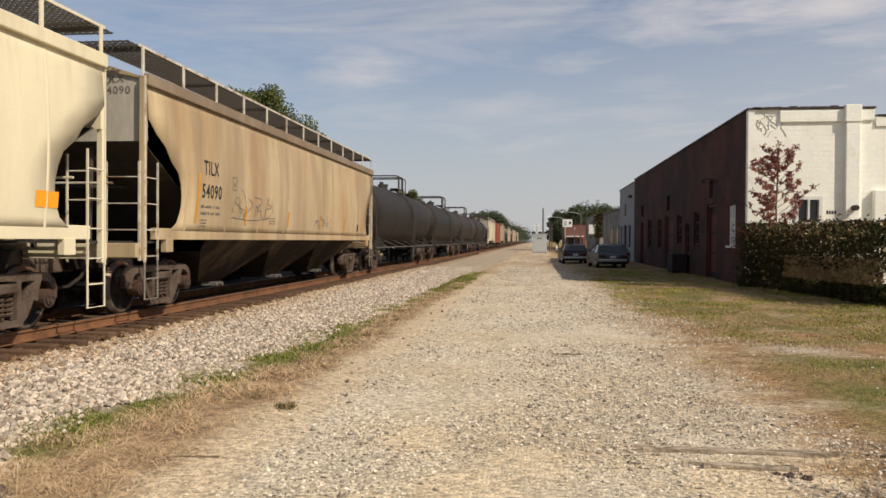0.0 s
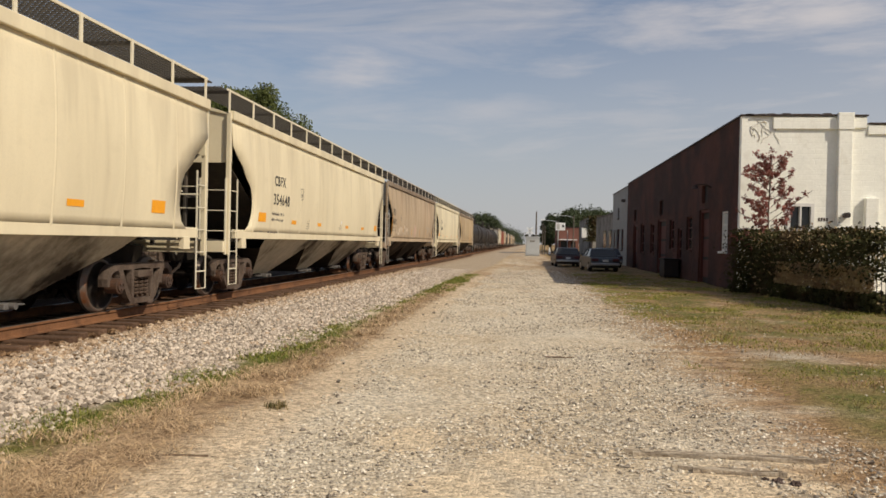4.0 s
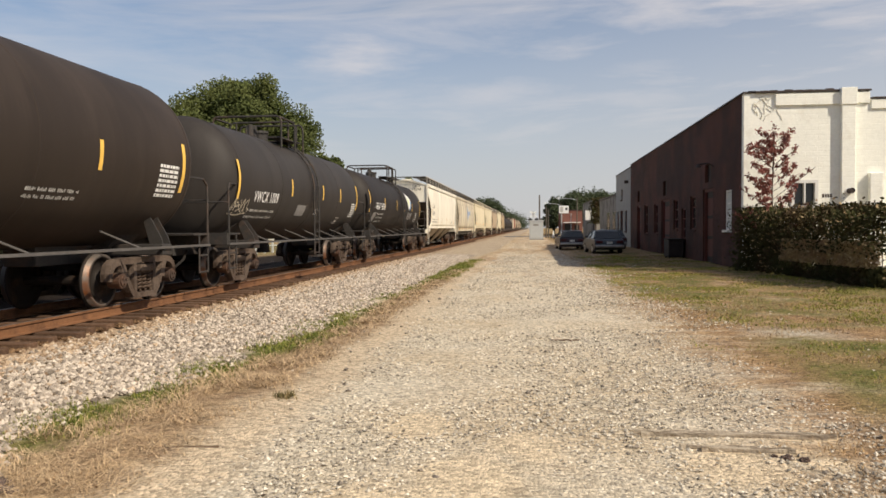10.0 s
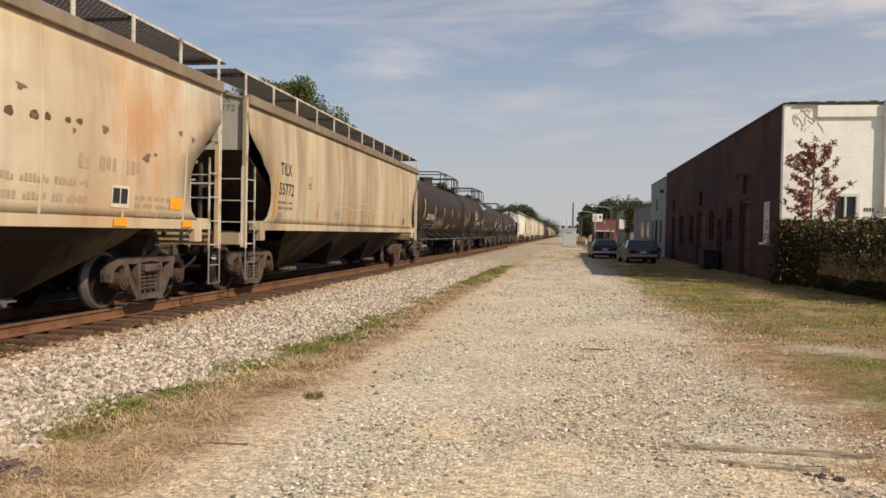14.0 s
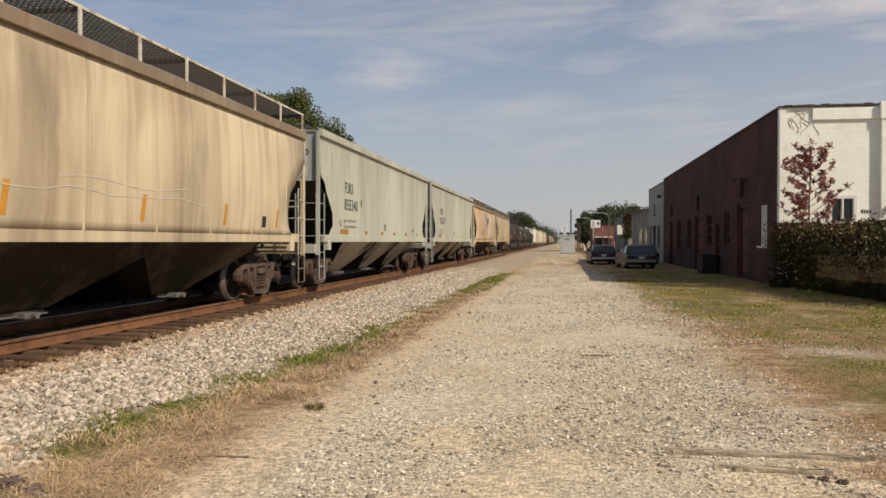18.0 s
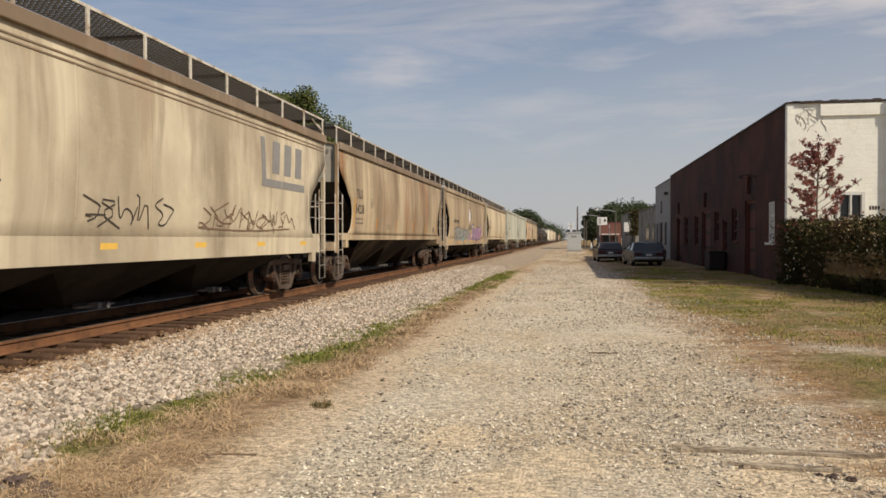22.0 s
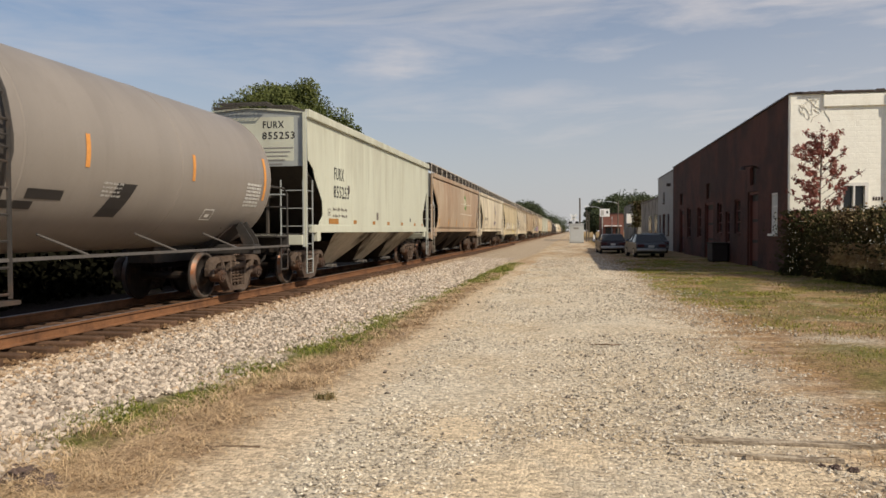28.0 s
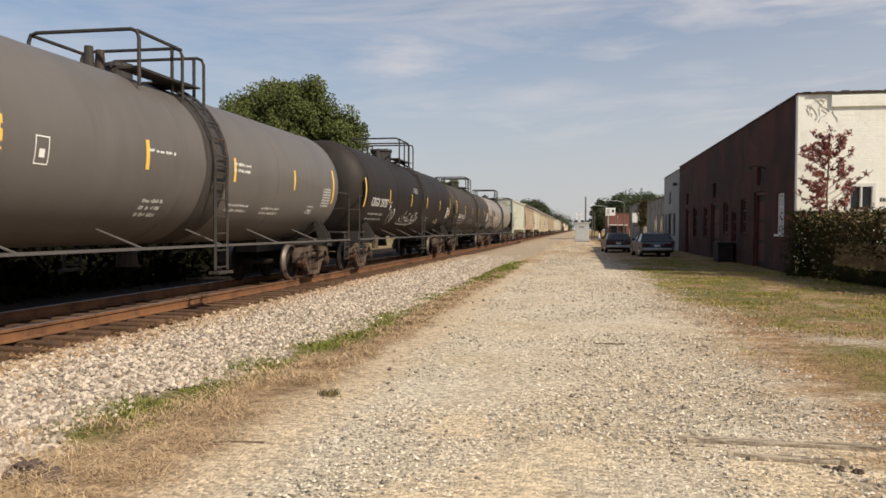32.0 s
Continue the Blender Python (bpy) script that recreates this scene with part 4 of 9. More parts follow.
            bar(bm, (q * 1.53, ya, z), (q * 1.53, yb, z), 0.018, 5)
        for a in angles:
            bar(bm, (q * (radius + 0.09) * math.cos(a), ya, z0 + (radius + 0.09) * math.sin(a)), (q * (radius + 0.09) * math.cos(a), yb, z0 + (radius + 0.09) * math.sin(a)), 0.018, 5)
        part("side_ladder", bm, M["tank_frame"], car)
        bm = bmesh.new()
        box(bm, q * 1.53 - 0.1, q * 1.53 + 0.1, ya - 0.05, yb + 0.05, 0.48, 0.53)
        part("ladder_step", bm, M["tank_frame"], car)
    # top platform, manway, valves, hand rails
    zt = z0 + radius
    pl = platform / 2
    for q in (1, -1):
        part("top_platform", boxed(min(q * 0.55, q * 0.95), max(q * 0.55, q * 0.95), rail_at - pl, rail_at + pl, zt - 0.02, zt + 0.02), M["tank_frame"], car)
    # rails across the tank on both sides of the ladder, with rounded corners
    zz = zt + rail_h
    for k in (-0.42, 0.38):
        y = ladder_at + k
        bm = bmesh.new()
        pipe(bm, [(1.0, y, zt - 0.32), (1.0, y, zz - 0.14), (0.96, y, zz - 0.04), (0.86, y, zz), (-0.86, y, zz), (-0.96, y, zz - 0.04), (-1.0, y, zz - 0.14), (-1.0, y, zt - 0.32)], 0.03)
        for x in (0.8, -0.8):
            bar(bm, (x, y, zt - 0.2), (x, y, zz), 0.03)
        part("top_rail", bm, M["tank_frame"], car)
    # guard rails along both sides of the manway, closed by a hoop
    ya = rail_at - 0.9
    yb = ladder_at - 0.42 if abs(ladder_at - rail_at) < 2 else rail_at + 1.25
    for y in ((ya,) if abs(ladder_at - rail_at) < 2 else (ya, yb)):
        bm = bmesh.new()
        pipe(bm, [(1.0, y, zt - 0.32), (1.0, y, zz - 0.14), (0.96, y, zz - 0.04), (0.86, y, zz), (-0.86, y, zz), (-0.96, y, zz - 0.04), (-1.0, y, zz - 0.14), (-1.0, y, zt - 0.32)], 0.032)
        part("top_rail", bm, M["tank_frame"], car)
    for q in (1, -1):
        bm = bmesh.new()
        bar(bm, (q * 0.97, ya, zz - 0.03), (q * 0.97, yb, zz - 0.03), 0.032)
        part("guard_rail", bm, M["tank_frame"], car)
    part("crosswalk", boxed(-0.95, 0.95, ladder_at - 0.38, ladder_at + 0.34, zt + 0.005, zt + 0.035), M["tank_frame"], car)
    if walk_side:
        a, b = walk_side
        board = part("walkway", boxed(0.56, 0.96, a, b, zt - 0.12, zt - 0.085), M["tank_frame"], car)
        bm = bmesh.new()
        pipe(bm, [(1.0, a, zt - 0.4), (1.0, a, zz - 0.14), (1.0, a + 0.05, zz - 0.04), (1.0, a + 0.16, zz), (1.0, b - 0.5, zz), (1.0, b - 0.2, zz - 0.1), (1.0, b, zt + 0.1), (1.0, b, zt - 0.4)], 0.03)
        n = max(2, int((b - a) / 1.3))
        for k in range(1, n):
            y = a + (b - a) * k / n
            bar(bm, (1.0, y, zt - 0.4), (1.0, y, zz), 0.022)
        part("walkway_rail", bm, M["tank_frame"], board)
    bm = bmesh.new()
    bmesh.ops.create_cone(bm, cap_ends=True, segments=18, radius1=0.42 * lid, radius2=0.40 * lid, depth=0.50 * lid, matrix=pose(0, rail_at + 0.1, zt + 0.14 * lid))
    bmesh.ops.create_cone(bm, cap_ends=True, segments=18, radius1=0.46 * lid, radius2=0.42 * lid, depth=0.07, matrix=pose(0, rail_at + 0.1, zt + 0.42 * lid))
    for k in range(8):
        a = 2 * math.pi * k / 8
        bar(bm, (0.43 * lid * math.cos(a), rail_at + 0.1 + 0.43 * lid * math.sin(a), zt + 0.30 * lid), (0.43 * lid * math.cos(a), rail_at + 0.1 + 0.43 * lid * math.sin(a), zt + 0.48 * lid), 0.022, 5)
    part("manway", bm, M["tank_frame"], car)
    bm = bmesh.new()
    for k in (-0.6, -0.9):
        bmesh.ops.create_cone(bm, cap_ends=True, segments=10, radius1=0.10, radius2=0.07, depth=0.4, matrix=pose(0.1, rail_at + k, zt + 0.15))
    part("valve", bm, M["tank_frame"], car)
    bm = bmesh.new()
    bmesh.ops.create_cone(bm, cap_ends=True, segments=12, radius1=0.2, radius2=0.14, depth=0.5, matrix=pose(0, rail_at + 0.3, z0 - radius - 0.15))
    part("bottom_outlet", bm, M["black_steel"], car)
    couplers(car, half)
    for s in (-1, 1):
        add_bogie(car, s * (half - 2.27), WHEELS[car])
    INFO[car] = {"half": half, "radius": radius, "z0": z0, "style": "tank", "cyl": cyl}
    return car


def boxcar(mat, length=18.5):
    """A closed box car with a sliding door."""
    car = new("box_car")
    WHEELS[car] = []
    half, H = length / 2, length / 2 - 0.5
    bm = bmesh.new()
    prism(bm, [(-1.5, 1.0), (1.5, 1.0), (1.5, 4.3), (0.8, 4.5), (-0.8, 4.5), (-1.5, 4.3)], "y", -H, H)
    part("body", bm, mat, car)
    for q in (1, -1):
        for i in range(14):
            y = -H + 0.4 + (2 * H - 0.8) * i / 13
            part("side_post", boxed(min(q * 1.5, q * 1.56), max(q * 1.5, q * 1.56), y - 0.06, y + 0.06, 1.05, 4.25), mat, car)
        part("sliding_door", boxed(min(q * 1.5, q * 1.6), max(q * 1.5, q * 1.6), -1.5, 1.5, 1.1, 4.1, bev=0.02), mat, car)
    couplers(car, half)
    for s in (-1, 1):
        add_bogie(car, s * (half - 2.1), WHEELS[car])
    INFO[car] = {"half": half, "style": "box"}
    return car

# ---- the train ----
M["end_pale"] = material("dusty pale grey end sheet", (0.42, 0.395, 0.335), 0.8, 0.0, 0.2, 1.2, 0.1, 15, (0.27, 0.235, 0.18), 0.56, (1, 1, 0.3))
# soot black, deepened to carry the shade below the cars
M["under"] = material("sooty underframe darkened for shade", (0.018, 0.015, 0.012), 0.9, 0.0, 0.35, 1.5, 0.2, 20, (0.03, 0.024, 0.02), 0.5, spec=0.1)
M["bay_steel"] = material("sooty bay sheet steel", (0.11, 0.082, 0.055), 0.85, 0.0, 0.35, 1.0, 0.1, 20, (0.03, 0.024, 0.018), 0.47, (1, 1.1, 0.5), spec=0.1)
M["bay_pale"] = material("dusty pale bay sheet steel with soot", (0.46, 0.41, 0.31), 0.85, 0.0, 0.3, 0.8, 0.1, 20, (0.06, 0.048, 0.036), 0.54, (1, 1.0, 0.6), spec=0.1)
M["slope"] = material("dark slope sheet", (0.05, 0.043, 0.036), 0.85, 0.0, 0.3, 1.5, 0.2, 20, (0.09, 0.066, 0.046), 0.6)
M["gate_metal"] = material("scraped gate metal", (0.17, 0.16, 0.15), 0.6, 0.4, 0.3, 4.0, 0.1, 30)
M["tank_frame"] = material("black tank frame", (0.04, 0.036, 0.033), 0.7, 0.0, 0.3, 2.0, 0.2, 30, (0.085, 0.055, 0.04), 0.6)
M["tank_rail"] = material("dusty grey rail", (0.115, 0.105, 0.098), 0.65, 0.2, 0.25, 3.0)
M["post_cream"] = material("cream painted steel", (0.66, 0.60, 0.46), 0.6, 0.0, 0.15, 4.0)
M["post_grey"] = material("grey painted steel", (0.34, 0.36, 0.35), 0.6, 0.0, 0.15, 4.0)
PAINT = {
    "tan": weathered("tan paint with grime and rust", (0.580, 0.455, 0.275), grime_amount=0.45, rust_amount=0.5, seed=1.0, blotch=((0.62, 0.51, 0.34), 0.4, (0.46, 0.24, 0.09), 0.5), soot=((0.27, 0.185, 0.11), 0.55), speckle=0.5),
    "cream": weathered("clean cream paint", (0.760, 0.680, 0.480), grime_amount=0.18, rust_amount=0.06, seed=4.0),
    "brown": weathered("cream paint under brown grime", (0.5400, 0.4200, 0.2850), grime_amount=0.6, rust_amount=0.3, seed=8.0),
    "cream2": weathered("cream paint with light streaks", (0.760, 0.670, 0.470), grime_amount=0.18, rust_amount=0.08, seed=12.0),
    "grey_cream": weathered("grey-cream paint with dark bands", (0.792, 0.726, 0.550), grime_amount=0.3, rust_amount=0.3, seed=16.0, blotch=((0.72, 0.66, 0.50), 0.5, (0.44, 0.33, 0.21), 0.45), soot=((0.30, 0.225, 0.15), 0.35), speckle=0.3, bands=(-8.6, -6.2, -3.9, -1.4, 0.0, 3.8, 6.9)),
    "white": weathered("off-white paint with soot", (0.8900, 0.8450, 0.7100), grime_amount=0.18, rust_amount=0.12, seed=20.0),
    "tan2": weathered("tan paint with soot streaks", (0.730, 0.610, 0.410), grime_amount=0.28, rust_amount=0.2, seed=25.0, soot=((0.21, 0.15, 0.10), 0.85), speckle=0.4),
    "tan3": weathered("tan paint brushed with brown soot", (0.653, 0.524, 0.337), grime_amount=0.5, rust_amount=0.25, seed=27.0, soot=((0.25, 0.18, 0.115), 0.8), speckle=0.4),
    "rust": weathered("cream paint with orange rust", (0.640, 0.490, 0.310), grime_amount=0.25, rust=(0.56, 0.25, 0.085), rust_amount=0.75, seed=30.0, blotch=((0.70, 0.63, 0.49), 0.85, (0.62, 0.31, 0.125), 0.9), soot=((0.36, 0.25, 0.16), 0.5), speckle=0.15),
    "pale_grey": weathered("pale grey-green paint", (0.530, 0.540, 0.440), grime_amount=0.3, rust_amount=0.05, seed=35.0),
    "pale_grey2": weathered("pale grey-green paint, clean", (0.560, 0.575, 0.470), grime_amount=0.22, rust_amount=0.03, seed=37.0),
    "taupe": weathered("grey-tan paint under dust", (0.520, 0.410, 0.265), grime_amount=0.7, rust_amount=0.45, seed=41.0),
    "ochre": weathered("tan paint with brown rust", (0.6900, 0.5600, 0.3700), grime_amount=0.6, rust_amount=0.9, seed=44.0, soot=((0.17, 0.115, 0.07), 0.8), blotch=((0.52, 0.43, 0.29), 0.4, (0.30, 0.16, 0.08), 0.5)),
    "dirty_white": weathered("grey-white paint under soot", (0.7200, 0.6300, 0.4550), grime_amount=0.7, rust_amount=0.2, seed=48.0, blotch=((0.76, 0.68, 0.51), 0.5, (0.16, 0.12, 0.085), 0.6)),
    "sand": weathered("sand paint with faint streaks", (0.5700, 0.4750, 0.3000), grime_amount=0.34, rust_amount=0.1, seed=52.0),
    "white2": weathered("dull white paint with rust runs", (0.7000, 0.6250, 0.4700), grime_amount=0.55, rust_amount=0.25, seed=56.0),
    "pink": weathered("pinkish tan paint under dust", (0.460, 0.350, 0.245), grime_amount=0.4, rust_amount=0.35, seed=60.0, blotch=((0.52, 0.43, 0.32), 0.5, (0.30, 0.18, 0.11), 0.5)),
    "black": weathered("black tank paint under dust", (0.0215, 0.0172, 0.0148), grime=(0.045, 0.037, 0.031), rust=(0.04, 0.028, 0.02), grime_amount=0.45, rust_amount=0.25, dents=0.03, seed=64.0, rough=0.62),
    "black_dusty": weathered("black tank paint grey with dust", (0.034, 0.029, 0.026), grime=(0.062, 0.053, 0.046), rust=(0.05, 0.035, 0.025), grime_amount=0.45, rust_amount=0.2, dents=0.03, seed=66.0, rough=0.62),
    "black_deep": weathered("deep black tank paint", (0.0165, 0.0128, 0.0105), grime=(0.036, 0.029, 0.024), rust=(0.035, 0.025, 0.018), grime_amount=0.45, rust_amount=0.2, dents=0.03, seed=70.0, rough=0.6),
    "black_brown": weathered("black tank paint brown with dust", (0.046, 0.038, 0.032), grime=(0.082, 0.067, 0.055), rust=(0.06, 0.042, 0.03), grime_amount=0.5, rust_amount=0.25, dents=0.03, seed=71.0, rough=0.65),
    "black2": weathered("brown-black tank paint", (0.031, 0.0225, 0.0172), grime=(0.058, 0.042, 0.032), rust=(0.045, 0.03, 0.02), grime_amount=0.45, rust_amount=0.25, dents=0.03, seed=68.0, rough=0.62),
    "grey_tank": weathered("grey tank paint with soot", (0.145, 0.131, 0.12), grime=(0.07, 0.064, 0.06), rust=(0.09, 0.06, 0.045), grime_amount=0.28, rust_amount=0.1, dents=0.03, seed=72.0, rough=0.42),
    "grey_clean": weathered("grey tank paint", (0.275, 0.245, 0.216), grime=(0.15, 0.134, 0.12), rust=(0.09, 0.06, 0.045), grime_amount=0.28, rust_amount=0.1, dents=0.03, seed=72.0, rough=0.42),
    "chord": weathered("brown grime on the top chord", (0.30, 0.235, 0.165), grime_amount=0.7, rust_amount=0.4, seed=80.0),
    "chord_pale": weathered("sandy top chord under dust", (0.44, 0.355, 0.24), grime_amount=0.6, rust_amount=0.3, seed=83.0),
    "sooty": weathered("grey tank paint black with spilled soot", (0.075, 0.066, 0.06), grime=(0.035, 0.031, 0.028), rust=(0.05, 0.035, 0.028), grime_amount=0.7, rust_amount=0.2, dents=0.02, seed=86.0, rough=0.6),
    "red": weathered("red boxcar paint", (0.33, 0.09, 0.06), grime_amount=0.4, rust_amount=0.3, seed=76.0),
}
CARS = []


def placed(car, front, back, label):
    """Stands a car on the track between two coupler places, given at 0 s."""
    tagged(car, label, "freight car", "cars of the train")
    CARS.append((car, (front + back) / 2))
    return car


CONSIST = (
    ("ahead_0", "hopper", "brown", 271.0, "weathered covered hopper car rolling away on the track", {}),
    ("ahead_1", "tank", "black", 252.5, "black tank car rolling away on the track", {}),
    ("ahead_2", "hopper", "taupe", 234.0, "weathered covered hopper car rolling away on the track", {}),
    ("ahead_3", "hopper", "ochre", 215.5, "weathered covered hopper car rolling away on the track", {}),
    ("ahead_4", "tank", "black2", 197.0, "black tank car rolling away on the track", {}),
    ("ahead_5", "hopper", "brown", 178.5, "weathered covered hopper car rolling away on the track", {}),
    ("ahead_6", "tank", "black2", 160.0, "black tank car rolling away on the track", {}),
    ("ahead_7", "hopper", "taupe", 141.5, "weathered covered hopper car rolling away on the track", {}),
    ("ahead_8", "box", "red", 123.0, "rust-red boxcar rolling away on the track", {}),
    ("ahead_9", "hopper", "white2", 104.5, "weathered covered hopper car rolling away on the track", {}),
    ("ahead_10", "tank", "black", 86.0, "black tank car rolling away on the track", {}),
    ("ahead_11", "tank", "black2", 67.5, "black tank car rolling away on the track", {}),
    ("ahead_12", "tank", "black", 49.0, "black tank car rolling away on the track", {}),
    ("ahead_13", "tank", "black", 30.5, "black tank car rolling away on the track", {}),
    ("tilx54090", "hopper", "tan", 11.48, "tan covered hopper car streaked with rust and thin graffiti", dict(chord=PAINT['chord'])),
    ("cbfx354691", "hopper", "cream", -6.59, "clean cream covered hopper car with orange side tape", dict(clean=True, post_mat=M['post_cream'])),
    ("tilx_brown", "hopper", "brown", -25.3, "covered hopper car under brown grime with faded graffiti", dict(chord=PAINT['chord'])),
    ("cream_h4", "hopper", "cream2", -43.98, "cream covered hopper car with orange side tape", dict(clean=True, post_mat=M['post_cream'])),
    ("cbfx354654", "hopper", "cream2", -62.49, "cream covered hopper car with orange tape and black lettering", dict(clean=True, post_mat=M['post_cream'])),
    ("uelx6002", "hopper", "grey_cream", -82.84, "round-sided grey-cream covered hopper car with dark bands and a blue diamond", dict(style='round', sill=1.02, ribs=0, post_mat=M['post_dull'])),
    ("gacx14248", "hopper", "white", -101.65, "off-white covered hopper car with black lettering", dict(clean=True)),
    ("uelx78330", "tank", "black", -118.47, "short black tank car with a white and blue emblem", dict(radius=1.41, rail_at=-0.66, ladder_at=0.42, rail_h=0.55)),
    ("ywcx1009", "tank", "black_dusty", -133.09, "short black tank car with white lettering", dict(radius=1.45, rail_at=-0.79, ladder_at=-0.03, rail_h=0.58)),
    ("cbtx780732", "tank", "black2", -153.8, "long brown-black tank car with white scrawled graffiti", dict(radius=1.575, rail_at=-1.46, ladder_at=-4.92, walk_side=(-4.50, 1.34))),
    ("cbtx78142", "tank", "black2", -174.2, "long brown-black tank car with outlined graffiti", dict(radius=1.54, rail_at=-0.20, ladder_at=5.01, lid=0.9, walk_side=(0.37, 6.10))),
    ("tilx55772", "hopper", "tan3", -193.62, "tan covered hopper car with soot streaks", dict(chord=PAINT['chord'])),
    ("rust_adm", "hopper", "rust", -212.2, "cream covered hopper car covered in orange rust with a dark diamond", dict(chord=PAINT['chord'])),
    ("furx855254", "hopper", "pale_grey", -230.47, "pale grey-green covered hopper car with flat sides", dict(style='flat', walkway=False, eave=4.27, clean=True, ribs=11, post_mat=M['post_grey'])),
    ("furx855340", "hopper", "pale_grey", -248.12, "pale grey-green covered hopper car with flat sides and black lettering", dict(style='flat', walkway=False, eave=4.27, clean=True, ribs=11, post_mat=M['post_grey'])),
    ("tilx55856", "hopper", "tan2", -267.34, "tan covered hopper car with rust streaks and black lettering", dict(chord=PAINT['chord'])),
    ("admx50094", "hopper", "taupe", -287.66, "grey-tan covered hopper car with purple and yellow graffiti", dict(grab=True, sill=0.98)),
    ("tilx54238", "hopper", "ochre", -306.42, "tan covered hopper car with brown rust streaks", dict(chord=PAINT['chord'])),
    ("gacx14692", "hopper", "dirty_white", -324.93, "sooty white covered hopper car with dark graffiti", dict(grab=True, sill=0.98, chord=PAINT['chord'])),
    ("nrlx50145", "hopper", "sand", -343.57, "sand coloured covered hopper car with white bubble graffiti", dict(grab=True, sill=0.98, chord=PAINT['chord_pale'])),
    ("admx49005", "hopper", "white2", -362.23, "dull white covered hopper car with a purple and green emblem", {}),
    ("green_globe", "hopper", "pink", -381.0, "pinkish tan covered hopper car with a round green emblem", {}),
    ("furx855253", "hopper", "pale_grey2", -398.3, "clean pale grey-green covered hopper car with flat sides", dict(style='flat', walkway=False, eave=4.27, clean=True, ribs=11, post_mat=M['post_grey'])),
    ("crgx8029", "tank", "grey_clean", -416.5, "grey tank car with white lettering and soot patches", dict(rail_h=0.75, radius=1.46, rail_at=-1.23, ladder_at=-0.64, band=True)),
    ("crgx8256", "tank", "black_brown", -434.5, "black tank car with white lettering and yellow tape", dict(radius=1.47, rail_at=-0.64, ladder_at=0.27)),
    ("crgx29787", "tank", "black_deep", -453.3, "black tank car with white lettering and small graffiti", dict(radius=1.55, rail_at=-0.59, ladder_at=0.70, lid=1.0, rail_h=0.8)),
    ("grey_last", "tank", "grey_tank", -473.0, "grey tank car with yellow tape and a soot-dark ladder band", dict(radius=1.46, rail_at=0.3, ladder_at=1.2, band=True, lid=0.55, rail_h=0.6)),
)
made_cars = {}


def train():
    front = FRONT
    for key, kind, paint, back, label, more in CONSIST:
        length = front - back
        if kind == "tank":
            car = tank(PAINT[paint], length, **more)
        elif kind == "box":
            car = boxcar(PAINT[paint], length)
        else:
            car = hopper(PAINT[paint], length, **more)
        made_cars[key] = placed(car, front, back, label)
        front = back


FRONT = 289.5
train()

# ---- marks, tape and graffiti on the cars ----


def surf(car, z):
    """How far out the car's side lies at a height."""
    i = INFO[car]
    if i["style"] == "tank":
        return math.sqrt(max(i["radius"] ** 2 - (z - i["z0"]) ** 2, 0.04))
    return side_bulge(z, i["style"])


def lay_on(car, bm, name, mat, label="", lift=0.006, parent=None):
    """Wraps a flat bmesh of (y, z) given as x, y onto the car's side."""
    for _ in range(3):
        long = [e for e in bm.edges if abs(e.verts[0].co.y - e.verts[1].co.y) > 0.16]
        if not long:
            break
        bmesh.ops.subdivide_edges(bm, edges=long, cuts=1)
    bmesh.ops.triangulate(bm, faces=[f for f in bm.faces if len(f.verts) > 4])
    for v in bm.verts:
        y, z = v.co.x, v.co.y
        v.co = Vector((surf(car, z) + lift + v.co.z, y + INFO[car].get("off", 0.0), z))
    bmesh.ops.recalc_face_normals(bm, faces=bm.faces)
    flip = [f for f in bm.faces if f.normal.x < 0]
    if flip:
        bmesh.ops.reverse_faces(bm, faces=flip)
    ob = part(name, bm, mat, parent or car, label)
    return ob


GLYPHS = {}


def text_mesh(s):
    """The built-in font's mesh for a word, one unit high."""
    if s not in GLYPHS:
        cu = bpy.data.curves.new("word", "FONT")
        cu.body = s
        cu.offset, cu.space_character = 0.012, 1.12
        cu.resolution_u = 2
        ob = new("word", cu)
        bpy.context.view_layer.update()
        me = bpy.data.meshes.new_from_object(ob.evaluated_get(bpy.context.evaluated_depsgraph_get()))
        bpy.data.objects.remove(ob)
        bpy.data.curves.remove(cu)
        GLYPHS[s] = me
    return GLYPHS[s]


def word(car, s, y, z, h, mat, wide=0.0, lift=0.007, slant=0.0):
    """A word on the car's side: left end, foot and height of its capitals; wide: its whole length."""
    bm = bmesh.new()
    bm.from_mesh(text_mesh(s))
    xs = [v.co.x for v in bm.verts]
    x0, x1 = min(xs), max(xs)
    k = h / 0.69
    kx = wide / (x1 - x0) if wide else k
    for v in bm.verts:
        v.co = Vector((y + (v.co.x - x0) * kx + slant * v.co.y * k, z + v.co.y * k, 0))
    return lay_on(car, bm, "lettering", mat, lift=lift)


def end_word(car, s, x, z, h, mat, wide=0.0):
    """A word on the end wall that faces back along the track."""
    bm = bmesh.new()
    bm.from_mesh(text_mesh(s))
    xs = [v.co.x for v in bm.verts]
    x0, x1 = min(xs), max(xs)
    k = h / 0.69
    kx = wide / (x1 - x0) if wide else k
    yy = -(INFO[car]["half"] - 0.62 - 0.06) - 0.026
    for v in bm.verts:
        v.co = Vector((x + (v.co.x - x0) * kx, yy, z + v.co.y * k))
    return part("end_lettering", bm, mat, car)


def quad(bm, y0, y1, z0, z1, slant=0.0):
    d = slant * (z1 - z0)
    bm.faces.new([bm.verts.new(p) for p in ((y0, z0, 0), (y1, z0, 0), (y1 + d, z1, 0), (y0 + d, z1, 0))])


